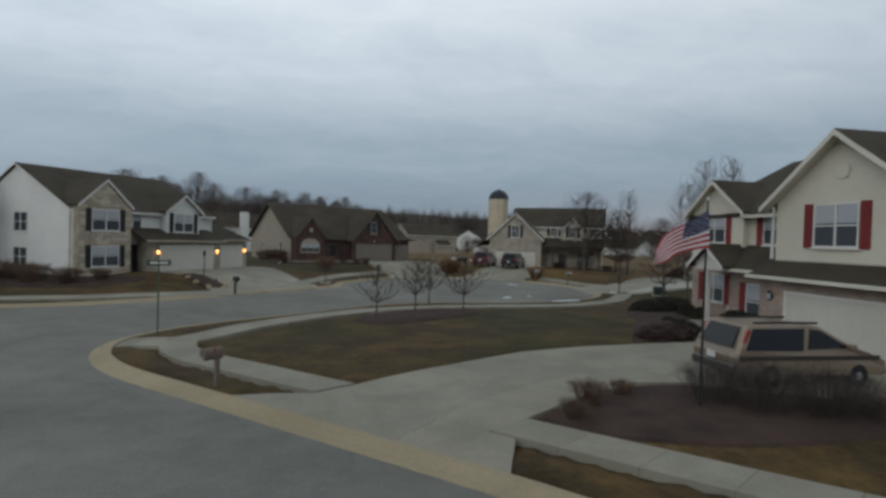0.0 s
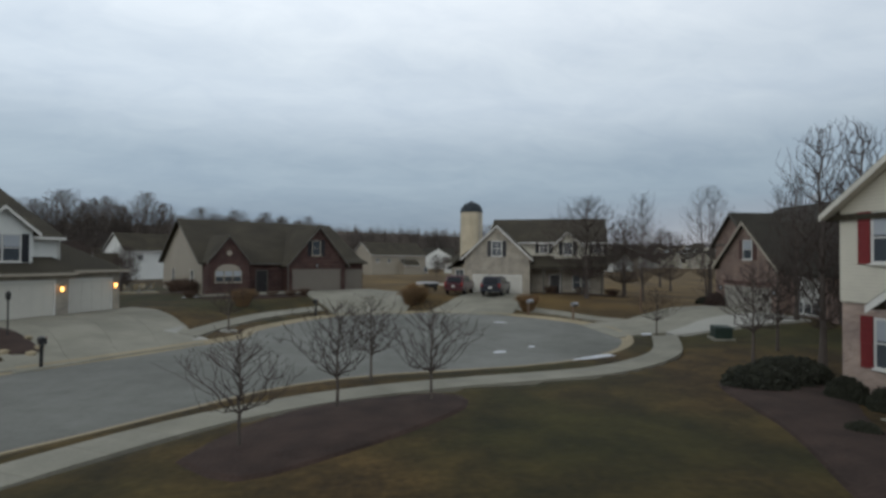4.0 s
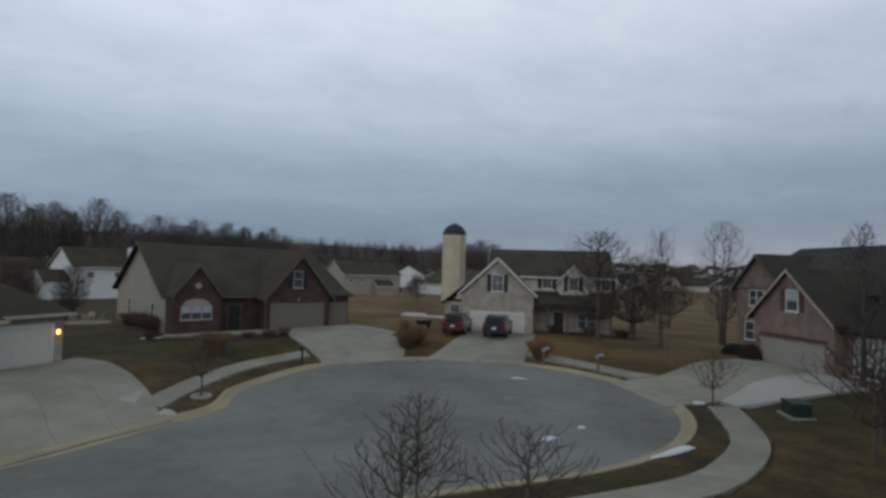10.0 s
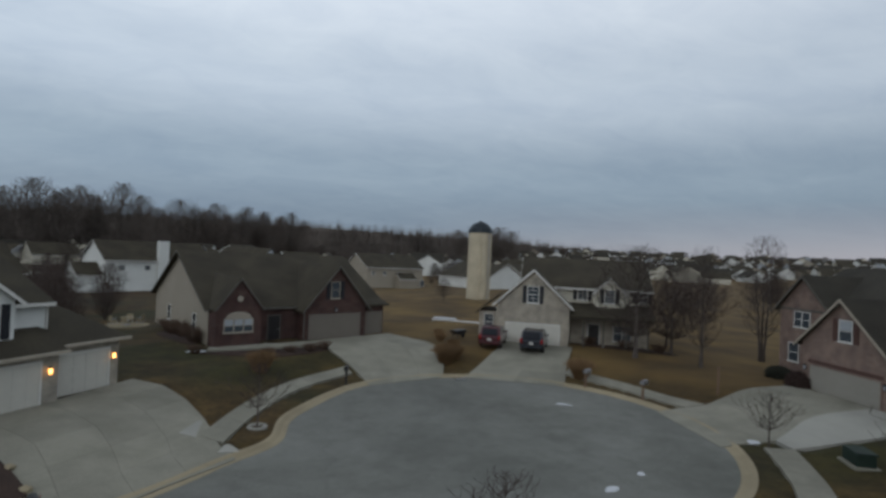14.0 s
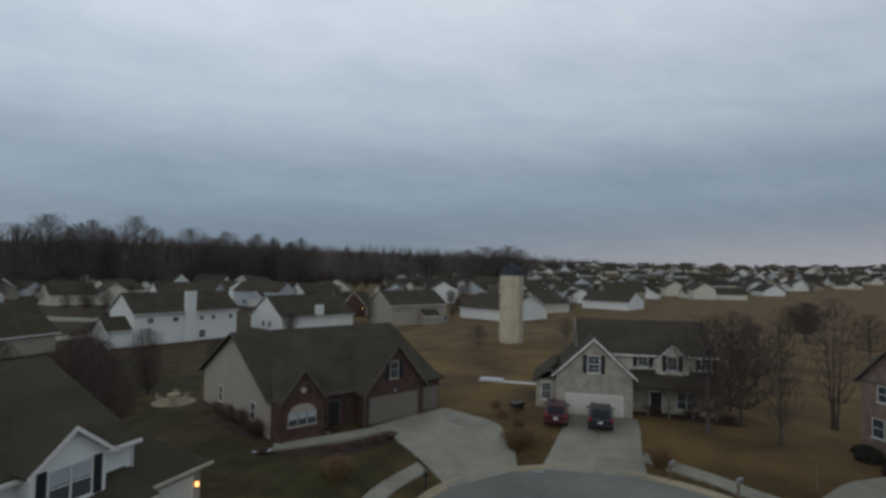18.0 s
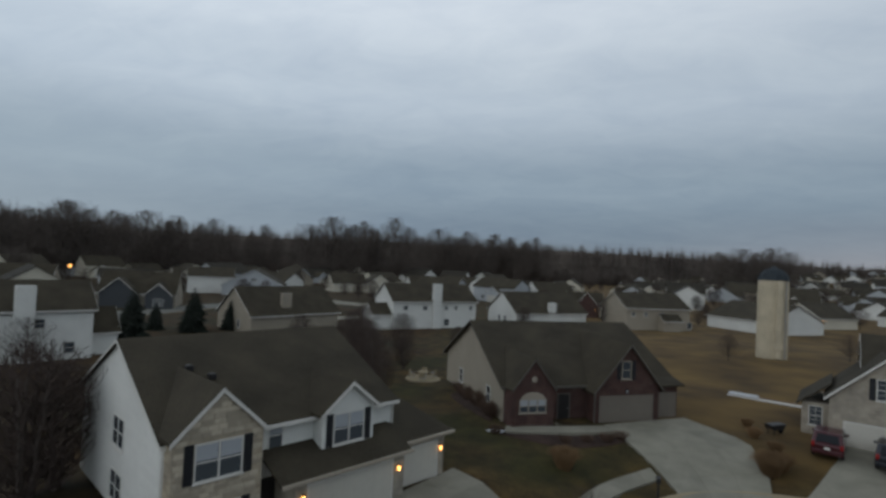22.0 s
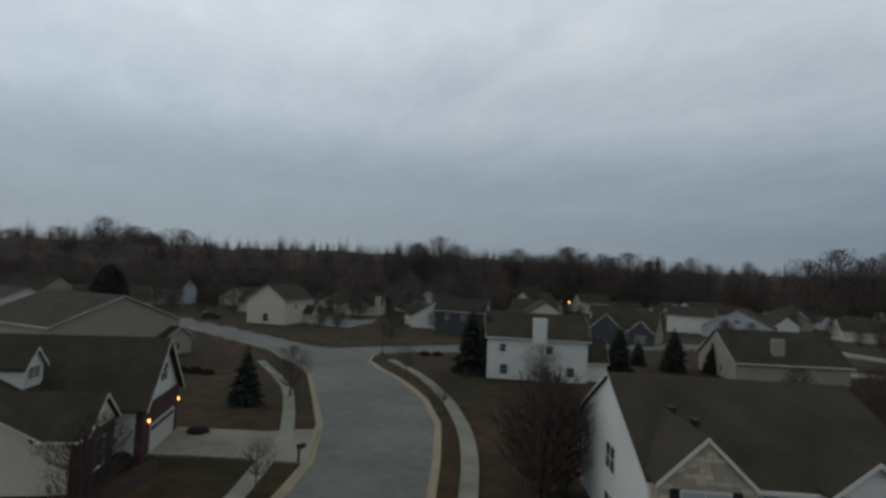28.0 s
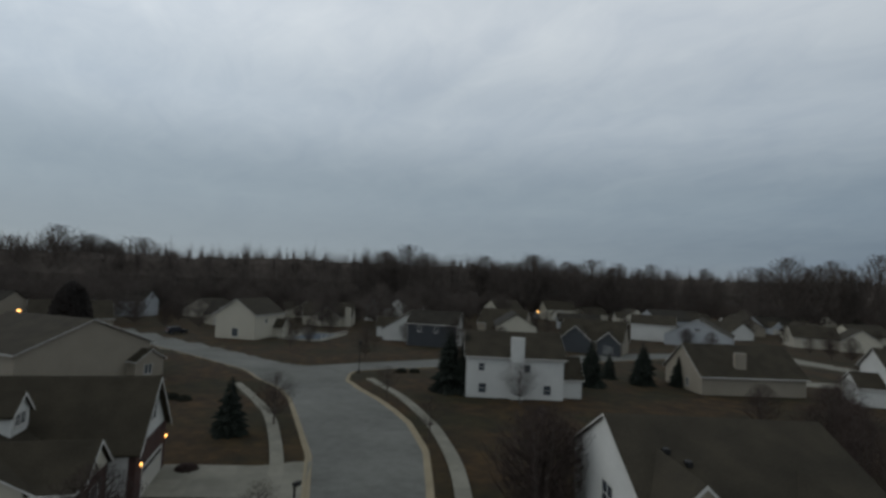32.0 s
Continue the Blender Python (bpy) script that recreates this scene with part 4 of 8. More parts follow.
def roof_side(house, x0, x1, y0, y1, ze, za, over=0.4, mat="shingle", trim="trim", rakes=True, ends=None):
    """Two roof slopes with the ridge along x, over a block whose walls end at ze."""
    ends = over if ends is None else ends
    ym = (y0 + y1) / 2
    s = (za - ze) / (ym - y0)
    zo = ze - s * over
    up = 0.12
    bm = slab([(x0 - ends, y0 - over, zo + up), (x1 + ends, y0 - over, zo + up), (x1 + ends, ym, za + up), (x0 - ends, ym, za + up)], 0.14)
    slab([(x0 - ends, ym, za + up), (x1 + ends, ym, za + up), (x1 + ends, y1 + over, zo + up), (x0 - ends, y1 + over, zo + up)], 0.14, bm)
    roof = part("roof", bm, mat, house)
    if rakes:
        for x, d in ((x0 - ends, -0.03), (x1 + ends, 0.03)):
            bm = bmesh.new()
            a, b = min(x, x + d), max(x, x + d)
            for ya, za_, yb, zb in ((y0 - over, zo, ym, za), (ym, za, y1 + over, zo)):
                vs = [(a, ya, za_ - 0.03), (a, yb, zb - 0.03), (a, yb, zb + 0.085), (a, ya, za_ + 0.085)]
                f = [bm.verts.new(v) for v in vs]
                g2 = [bm.verts.new((b, *v[1:])) for v in vs]
                bm.faces.new(f); bm.faces.new(list(reversed(g2)))
                for i in range(4):
                    bm.faces.new((f[i], g2[i], g2[(i + 1) % 4], f[(i + 1) % 4]))
            part("rake_board", bm, trim, house)
        for y in (y0 - over - 0.10, y1 + over):
            part("gutter", box(x0 - ends, x1 + ends, y, y + 0.10, zo - 0.08, zo + 0.08), trim, house)
    return roof


def roof_front(house, c, half, y0, y1, ze, za, over=0.4, mat="shingle", trim="trim", end_over=0.0, valley=None):
    """Two roof slopes with the ridge along y and the gable at the front (y0)."""
    s = (za - ze) / half
    zo = ze - s * over
    up = 0.12
    ya, yb = y0 - over, y1 + end_over
    ye = yb if valley is None else valley
    bm = slab([(c - half - over, ya, zo + up), (c, ya, za + up), (c, yb, za + up), (c - half - over, ye, zo + up)], 0.14)
    slab([(c, ya, za + up), (c + half + over, ya, zo + up), (c + half + over, ye, zo + up), (c, yb, za + up)], 0.14, bm)
    roof = part("roof", bm, mat, house)
    bm = bmesh.new()
    for xa, z1_, xb, z2_ in ((c - half - over, zo, c, za), (c, za, c + half + over, zo)):
        prism([(xa, z1_ - 0.11), (xb, z2_ - 0.11), (xb, z2_ + 0.085), (xa, z1_ + 0.085)], ya - 0.03, ya, bm)
    part("rake_board", bm, trim, house)
    if trim == "cream_trim":
        for xa, z1_, xb, z2_ in ((c - half - over, zo, c, za), (c, za, c + half + over, zo)):
            part("soffit", prism([(xa, z1_ - 0.06), (xb, z2_ - 0.06), (xb, z2_ - 0.03), (xa, z1_ - 0.03)], ya, y0 - 0.03), trim, house)
    return roof


FACE = {"front": lambda x, y: Matrix.Translation((x, y, 0)),
        "right": lambda x, y: Matrix.Translation((x, y, 0)) @ Matrix.Rotation(math.pi / 2, 4, "Z"),
        "left": lambda x, y: Matrix.Translation((x, y, 0)) @ Matrix.Rotation(-math.pi / 2, 4, "Z"),
        "back": lambda x, y: Matrix.Translation((x, y, 0)) @ Matrix.Rotation(math.pi, 4, "Z")}


def window(house, x, y, z, w, h, sashes=1, face="front", shutters=None, frame_mat="trim", grid=False, blinds=0.45, sh_w=0.36, louvres=True):
    """A sash window: outer frame, meeting rails, panes, sill, and shutters beside it. x, y: its middle on the wall; z: its lower edge."""
    m = FACE[face](x, y)
    t = 0.06
    bm = bmesh.new()
    loops = []
    for y_ in (-0.05, 0.02):
        for q in (0, t):
            loops.append([bm.verts.new((sx * (w / 2 - q), y_, (z + q) if sz < 0 else (z + h - q))) for sx, sz in ((-1, -1), (1, -1), (1, 1), (-1, 1))])
    for a, b in ((0, 1), (1, 3), (3, 2), (2, 0)):
        for k in range(4):
            e = (k + 1) % 4
            bm.faces.new((loops[a][k], loops[a][e], loops[b][e], loops[b][k]))
    bm.transform(m)
    win = part("window", bm, frame_mat, house)
    sw = w / sashes
    for i in range(1, sashes):
        c = -w / 2 + i * sw
        bm = box(c - t * 0.6, c + t * 0.6, -0.048, 0.02, z + t, z + h - t)
        bm.transform(m)
        part("mullion", bm, frame_mat, win)
    for i in range(sashes):
        a, b = -w / 2 + i * sw + t * 0.7, -w / 2 + (i + 1) * sw - t * 0.7
        mid = z + h * 0.5
        bm = box(a, b, -0.042, -0.005, mid - 0.025, mid + 0.025)
        bm.transform(m)
        part("meeting_rail", bm, frame_mat, win)
        if grid:
            bars = [(a, b, z + h * q - 0.012, z + h * q + 0.012) for q in (0.27, 0.75)]
            bars.append(((a + b) / 2 - 0.012, (a + b) / 2 + 0.012, z + t, z + h - t))
            for xa, xb, za, zb in bars:
                bm = box(xa, xb, -0.036, -0.005, za, zb)
                bm.transform(m)
                part("glazing_bar", bm, frame_mat, win)
        bm = box(a, b, -0.026, 0.0, z + t * 0.7, z + h - t * 0.7)
        bm.transform(m)
        part("pane", bm, "glass", win)
        if blinds:
            bm = box(a + 0.02, b - 0.02, -0.031, -0.027, z + h * (1 - blinds), z + h - t)
            bm.transform(m)
            part("blind", bm, "blind", win)
    bm = box(-w / 2 - 0.05, w / 2 + 0.05, -0.10, 0.0, z - 0.06, z)
    bm.transform(m)
    part("sill", bm, frame_mat, win)
    if shutters:
        for s in (-1, 1):
            c = s * (w / 2 + sh_w / 2 + 0.04)
            bm = box(c - sh_w / 2, c + sh_w / 2, -0.05, 0.0, z - 0.03, z + h + 0.03)
            bm.transform(m)
            leaf = part("shutter", bm, shutters, house)
            if louvres:
                for k in range(1, 9):
                    q = z + h * k / 9
                    bm = box(c - sh_w / 2 + 0.05, c + sh_w / 2 - 0.05, -0.06, -0.045, q - 0.05, q + 0.03)
                    bm.transform(m)
                    part("louvre", bm, shutters, leaf)
    return win


def garage_door(house, x, y, w, h=2.15, mat="garage_white", face="front", trim="trim", rows=4, cols=8, glazed=False):
    """A sectional door: four rows of raised panels in a frame."""
    m = FACE[face](x, y)
    bm = prism([(-w / 2 - 0.1, 0), (-w / 2, 0), (-w / 2, h), (w / 2, h), (w / 2, 0), (w / 2 + 0.1, 0), (w / 2 + 0.1, h + 0.1), (-w / 2 - 0.1, h + 0.1)], -0.05, 0.05)
    bm.transform(m)
    fr = part("garage_door_frame", bm, trim, house)
    door = part("garage_door", (lambda b: (b.transform(m), b)[1])(box(-w / 2, w / 2, -0.012, 0.04, 0, h)), mat, house)
    pw, ph = w / cols, h / rows
    me = mesh_of(box(0.06, pw - 0.06, -0.026, -0.012, 0.08, ph - 0.08), "door_panel", mat)
    lite = mesh_of(box(0.06, pw - 0.06, -0.024, -0.012, 0.10, ph - 0.10), "door_pane", "glass") if glazed else None
    for r in range(rows):
        for c in range(cols):
            top = glazed and r == rows - 1
            shared("door_pane" if top else "door_panel", lite if top else me, door, m @ Matrix.Translation((-w / 2 + c * pw, 0, r * ph)))
    return door


def wall_lamp(house, x, y, z, face="front", lit=True):
    m = FACE[face](x, y) @ Matrix.Translation((0, 0, z))
    bm = box(-0.05, 0.05, -0.03, 0.0, -0.1, 0.1)
    add_box(bm, -0.015, 0.015, -0.16, -0.03, 0.11, 0.13)
    add_lathe(bm, ((0.02, 0.24), (0.10, 0.17), (0.11, 0.15)), 8, Matrix.Translation((0, -0.14, 0)))
    add_lathe(bm, ((0.03, -0.16), (0.06, -0.12)), 8, Matrix.Translation((0, -0.14, 0)))
    bm.transform(m)
    lamp = part("wall_lamp", bm, "black_metal", house, "black lantern, lit" if lit else "black lantern")
    bm = bmesh.new()
    add_lathe(bm, ((0.045, -0.10), (0.065, -0.05), (0.07, 0.12)), 8, Matrix.Translation((0, -0.14, 0)))
    bm.transform(m)
    part("lamp_glass", bm, "lamp_glow" if lit else "blind", lamp)


def front_door(house, x, y, w=0.95, h=2.05, mat="dark_door", face="front", z=0.0, trim="trim"):
    m = FACE[face](x, y)
    bm = prism([(-w / 2 - 0.08, z), (-w / 2, z), (-w / 2, z + h), (w / 2, z + h), (w / 2, z), (w / 2 + 0.08, z), (w / 2 + 0.08, z + h + 0.08), (-w / 2 - 0.08, z + h + 0.08)], -0.04, 0.02)
    bm.transform(m)
    part("door_frame", bm, trim, house)
    bm = box(-w / 2, w / 2, -0.02, 0.02, z, z + h)
    for cx in (-w / 4, w / 4):
        for z0, z1 in ((0.2, 0.9), (1.05, 1.85)):
            add_box(bm, cx - w / 6, cx + w / 6, -0.035, -0.02, z + z0, z + z1)
    bm.transform(m)
    d = part("door", bm, mat, house)
    bm = bmesh.new()
    add_lathe(bm, ((0.02, 0), (0.035, 0.03), (0.03, 0.06)), 8, Matrix.Translation((w / 2 - 0.1, -0.02, z + 1.0)) @ Matrix.Rotation(math.pi / 2, 4, "X"))
    bm.transform(m)
    part("door_knob", bm, "steel", d)


def house_at(name, x, y, z, turn, label, cat="house"):
    return tagged(group_at(name, x, y, z, turn), label, cat)


# two-storey house with a stone gable, white siding and a three-door garage
hA = house_at("stone_front_house", -10.45, 45.68, 0.86, 56.5, "two-storey white house with stone gable, black shutters, lit lamps")
side_gable_walls(hA, -5.1, 6.5, 2.0, 14.2, 4.65, 7.7, "white_siding")
roof_side(hA, -5.1, 6.5, 2.0, 14.2, 4.65, 7.7, 0.35, ends=0.2)
stone_wall = gable_walls(hA, -3.25, 1.84, 1.0, 2.6, 4.85, 6.6, "cut_stone")
roof_front(hA, -3.25, 1.84, 1.0, 5.9, 4.85, 6.6, 0.12, valley=2.1)
gable_walls(hA, 3.15, 1.5, 1.2, 2.4, 4.85, 6.05, "white_siding", z0=2.85)
roof_front(hA, 3.15, 1.5, 1.2, 5.2, 4.85, 6.05, 0.28, valley=2.2)
part("wall", box(-0.2, 6.0, 0.2, 2.2, 0, 2.5), "buff_brick", hA)
part("wall", box(6.0, 9.6, 0.9, 2.2, 0, 2.5), "buff_brick", hA)
part("wall", box(6.4, 9.6, 2.2, 8.6, 0, 2.5), "white_siding", hA)
part("door_porch", box(-1.05, -0.2, 1.2, 2.0, -0.1, 0.12), "concrete", hA)
bm = slab([(-1.1, -0.2, 2.52), (6.2, -0.2, 2.52), (6.2, 2.0, 3.42), (-1.1, 2.0, 3.42)], 0.12)
slab([(6.2, 0.5, 2.62), (9.95, 0.5, 2.62), (7.9, 4.8, 4.55), (6.5, 4.8, 4.55), (6.5, 2.0, 3.3), (6.2, 2.0, 3.3)], 0.12, bm)
slab([(9.95, 0.5, 2.62), (9.95, 9.0, 2.62), (7.9, 4.8, 4.55)], 0.12, bm)
slab([(9.95, 9.0, 2.62), (6.5, 9.0, 2.62), (6.5, 4.8, 4.55), (7.9, 4.8, 4.55)], 0.12, bm)
part("garage_roof", bm, "shingle", hA)
part("gutter", box(-1.1, 6.2, -0.31, -0.2, 2.40, 2.54), "tan_trim", hA)
part("gutter", box(6.2, 9.95, 0.39, 0.5, 2.50, 2.64), "tan_trim", hA)
garage_door(hA, 2.8, 0.2, 4.7, 2.05)
garage_door(hA, 7.75, 0.9, 2.5, 2.05, cols=4)
wall_lamp(hA, 0.1, 0.2, 1.62)
wall_lamp(hA, 5.55, 0.2, 1.62)
wall_lamp(hA, 9.25, 0.9, 1.66)
window(hA, -3.27, 1.0, 3.1, 1.95, 1.5, 2, shutters="black_paint")
window(hA, -3.27, 1.0, 0.62, 1.95, 1.46, 2, shutters="black_paint")
window(hA, 3.15, 1.2, 3.15, 1.8, 1.48, 2, shutters="black_paint")
window(hA, -0.3, 2.0, 3.3, 0.75, 1.3, 1)
front_door(hA, -0.62, 2.0, z=0.1)
for z in (2.9, 0.4):
    window(hA, -5.1, 7.6, z, 1.7, 1.4, 2, "left", blinds=0)
for x, y in ((-2.9, 5.6), (-2.1, 4.9)):
    z = 4.65 + (y - 2) * 0.5 + 0.12
    bm = box(x - 0.16, x + 0.16, y - 0.2, y + 0.2, z - 0.1, z + 0.2, 0.04)
    part("roof_vent", bm, "black_metal", hA)
part("downspout", box(-5.35, -5.27, 1.24, 1.32, 0, 4.5), "trim", hA)
part("downspout", box(6.5, 6.58, 1.92, 2.0, 2.6, 4.6), "trim", hA)

# red brick house
hB = house_at("brick_house", -2.45, 63.0, 1.08, 27, "red brick house with brown roof, two gables and tan garage")
side_gable_walls(hB, 0.0, 15.0, 1.9, 16.6, 2.9, 6.75, "tan_siding")
roof_side(hB, 0.0, 15.0, 1.9, 16.6, 2.9, 6.75, 0.4, trim="gutter")
part("wall", box(3.4, 7.0, 1.8, 2.1, 0, 2.9), "red_brick", hB)
gable_walls(hB, 1.7, 1.65, 0.3, 3.0, 2.95, 5.05, "red_brick")
roof_front(hB, 1.7, 1.65, 0.3, 6.0, 2.95, 5.05, 0.16, trim="gutter", valley=1.4)
gable_walls(hB, 9.8, 2.85, 0.45, 4.0, 2.8, 6.1, "red_brick")
roof_front(hB, 9.8, 2.85, 0.45, 9.2, 2.8, 6.1, 0.35, trim="gutter")
garage_door(hB, 9.7, 0.45, 4.6, 2.1, mat="garage_tan", trim="garage_tan")
window(hB, 9.6, 0.45, 3.45, 0.85, 1.4, 1, shutters="black_paint", frame_mat="tan_trim", blinds=0)
wall_lamp(hB, 9.65, 0.45, 2.5, lit=False)
window(hB, 1.65, 0.3, 1.15, 2.15, 1.0, 3, frame_mat="tan_trim", blinds=0.5, grid=False)
bm = prism([(1.65 + 0.95 * math.cos(k * math.pi / 10), 2.16 + 0.5 * math.sin(k * math.pi / 10)) for k in range(11)], 0.24, 0.3)
part("window_head", bm, "tan_trim", hB, "pale arched panel over the front window")
bm = bmesh.new()
add_lathe(bm, ((0.2, 0), (0.22, 0.05)), 14, Matrix.Translation((1.7, 0.3, 3.6)) @ Matrix.Rotation(math.pi / 2, 4, "X"))
part("gable_medallion", bm, "tan_trim", hB)
part("wall", box(12.65, 15.0, 1.2, 2.4, 0, 2.9), "red_brick", hB)
part("third_bay_roof", slab([(12.5, 0.8, 2.8), (15.4, 0.8, 2.8), (15.4, 2.2, 3.2), (12.5, 2.2, 3.2)], 0.12), "shingle", hB)
garage_door(hB, 13.85, 1.2, 1.9, 2.05, mat="garage_tan", trim="garage_tan", cols=3)
front_door(hB, 5.0, 1.8, trim="gutter")
part("porch_step", box(3.8, 6.6, 0.6, 1.8, -0.3, 0.12), "concrete", hB)
part("downspout", box(6.85, 6.93, 0.39, 0.47, 0, 2.7), "gutter", hB)
for y in (5.0, 12.0):
    window(hB, 0.0, y, 0.8, 0.9, 1.3, 1, "left", blinds=0)

# buff brick house with a front gable, porch and dormers
hC = house_at("gabled_house", 23.15, 66.85, 0.62, -26, "buff brick house with white garage door, gable and columned porch")
gable_walls(hC, 0.0, 3.2, 0.0, 7.0, 3.95, 6.95, "buff_brick")
roof_front(hC, 0.0, 3.2, 0.0, 7.5, 3.95, 6.95, 0.35)
side_gable_walls(hC, -1.0, 10.2, 2.6, 11.6, 5.55, 8.0, "cream_siding")
roof_side(hC, -1.0, 10.2, 2.6, 11.6, 5.55, 8.0, 0.35)
part("wall", box(3.2, 10.2, 2.45, 2.6, 0, 3.2), "buff_brick", hC)
garage_door(hC, 0.05, 0.0, 4.6, 2.1)
window(hC, 0.0, 0.0, 4.0, 1.05, 1.5, 1, shutters="black_paint", grid=True, blinds=0)
part("porch_roof", slab([(3.3, 0.2, 3.05), (10.5, 0.2, 3.05), (10.5, 2.6, 4.1), (3.3, 2.6, 4.1)], 0.14), "shingle", hC)
part("porch_beam", box(3.3, 10.4, 0.45, 0.65, 2.75, 2.95), "gutter", hC)
part("porch_floor", box(3.3, 10.4, 0.3, 2.45, -0.1, 0.15), "concrete", hC)
for x in (4.5, 6.2, 8.1, 9.9):
    part("porch_column", box(x - 0.075, x + 0.075, 0.47, 0.62, 0.15, 2.76, 0.015), "gutter", hC)
part("wall", box(-4.95, -3.2, 1.6, 7.0, 0, 2.85), "buff_brick", hC)
part("roof", slab([(-5.3, 1.25, 2.75), (-3.1, 1.25, 4.6), (-3.1, 7.0, 4.6), (-5.3, 7.0, 2.75)], 0.14), "shingle", hC)
window(hC, -4.05, 1.6, 1.15, 0.9, 1.5, 1, grid=True, blinds=0)
for x in (4.4, 9.65):
    window(hC, x, 2.6, 4.35, 0.9, 1.15, 1, shutters="black_paint", grid=True, blinds=0)
gable_walls(hC, 6.75, 1.3, 2.0, 3.4, 5.2, 6.45, "cream_siding", z0=3.85)
roof_front(hC, 6.75, 1.3, 2.0, 6.0, 5.2, 6.45, 0.3)
window(hC, 6.75, 2.0, 4.2, 0.9, 1.25, 1, shutters="black_paint", grid=True, blinds=0)
front_door(hC, 5.5, 2.45, z=0.15)
window(hC, 8.0, 2.45, 0.8, 1.6, 1.4, 2, blinds=0)

# rose brick house
hD = house_at("rose_brick_house", 34.36, 47.35, 0.66, -97, "rose brick house with gabled garage and dark shingle roof")
gable_walls(hD, -0.1, 3.0, 0.0, 7.0, 3.45, 6.25, "rose_brick")
roof_front(hD, -0.1, 3.0, 0.0, 8.0, 3.45, 6.25, 0.35, mat="shingle_dark", trim="tan_trim")
side_gable_walls(hD, -9.7, 14.0, 4.2, 15.6, 5.2, 8.2, "rose_brick")
roof_side(hD, -9.7, 14.0, 4.2, 15.6, 5.2, 8.2, 0.35, mat="shingle_dark", trim="gutter")
gable_walls(hD, -7.3, 2.3, 3.8, 6.0, 5.2, 7.5, "rose_brick")
roof_front(hD, -7.3, 2.3, 3.8, 9.0, 5.2, 7.5, 0.35, mat="shingle_dark", trim="gutter")
part("wall", box(2.9, 12.0, 0.7, 4.3, 0, 2.9), "rose_brick", hD)
part("eave_roof", slab([(2.9, 0.3, 2.95), (12.4, 0.3, 2.95), (12.4, 4.2, 5.5), (2.9, 4.2, 5.5)], 0.14), "shingle_dark", hD)
garage_door(hD, -0.06, 0.0, 4.8, 2.0, mat="garage_sand", trim="rose_brick")
window(hD, 0.05, 0.0, 3.8, 0.95, 1.3, 1, shutters="brown_paint")
window(hD, -7.5, 3.8, 3.7, 1.5, 1.2, 2, blinds=0)
window(hD, -8.2, 3.8, 1.1, 1.0, 1.4, 1, blinds=0)
window(hD, 4.4, 0.7, 0.6, 1.9, 1.5, 3, grid=True, blinds=0)
part("soldier_course", box(-2.6, 2.5, -0.03, 0.0, 2.12, 2.34, 0.01), "brown_paint", hD)
bm = bmesh.new()
add_lathe(bm, ((0.95, 0), (0.95, 0.05)), 20, Matrix.Translation((4.4, 0.7, 2.1)) @ Matrix.Rotation(math.pi / 2, 4, "X"))
part("arched_head", bm, "trim", hD)
wall_lamp(hD, -2.75, 0.0, 1.75, lit=False)
wall_lamp(hD, 2.65, 0.0, 1.75, lit=False)
bm = bmesh.new()
add_tube(bm, (-5.6, 9.8, 8.0), (-5.6, 9.8, 8.7), 0.03, 0.03, 6)
add_lathe(bm, ((0.05, 0), (0.3, 0.05), (0.42, 0.14), (0.40, 0.16)), 12, Matrix.Translation((-5.6, 9.7, 8.7)) @ Matrix.Rotation(radians(70), 4, "X"))
part("satellite_dish", bm, "steel", hD)

# cream-sided house with a brick lower storey, red shutters
hR = house_at("red_shutter_house", 19.7, 18.3, 0.43, -90, "two-storey cream-sided house with brick base and dark red shutters")
gable_walls(hR, -0.65, 2.8, 0.5, 9.0, 5.5, 7.62, "cream_siding", z0=2.9)
roof_front(hR, -0.65, 2.8, 0.5, 10.0, 5.5, 7.62, 0.42, trim="cream_trim")
part("wall", box(-3.6, 3.6, 0.0, 9.0, 0, 2.7), "pink_brick", hR)
part("wall", box(2.15, 3.6, 1.2, 9.0, 2.7, 5.4), "cream_siding", hR)
part("pent_roof", slab([(-3.75, -0.45, 2.66), (4.0, -0.45, 2.66), (4.0, 0.5, 3.25), (-3.75, 0.5, 3.25)], 0.12), "shingle", hR)
part("gutter", box(-3.75, 4.0, -0.55, -0.45, 2.56, 2.68), "cream_trim", hR)
garage_door(hR, 0.2, 0.0, 4.9, 2.08, cols=8)
wall_lamp(hR, -2.95, 0.0, 1.9, lit=False)
window(hR, -0.85, 0.5, 3.78, 1.75, 1.5, 2, shutters="red_paint")
# main body with a hipped end behind the entry gable
part("wall", box(-11.9, 3.4, 3.0, 11.2, 2.6, 5.4), "cream_siding", hR)
bm = slab([(-12.3, 2.6, 5.32), (3.8, 2.6, 5.32), (3.8, 7.1, 8.3), (-10.2, 7.1, 8.3)], 0.14)
slab([(-12.3, 11.6, 5.32), (-12.3, 2.6, 5.32), (-10.2, 7.1, 8.3)], 0.14, bm)
slab([(3.8, 11.6, 5.32), (-12.3, 11.6, 5.32), (-10.2, 7.1, 8.3), (3.8, 7.1, 8.3)], 0.14, bm)
part("roof", bm, "shingle", hR)
part("gutter", box(-8.0, -3.3, 2.46, 2.56, 5.1, 5.24), "cream_trim", hR)
part("wall", box(-11.9, -3.5, 2.75, 11.0, 0, 2.72), "pink_brick", hR)
gable_walls(hR, -9.98, 1.95, 2.7, 5.0, 5.55, 7.0, "cream_siding", z0=2.72)
roof_front(hR, -9.98, 1.95, 2.7, 7.0, 5.55, 7.0, 0.36, trim="cream_trim", valley=3.2)
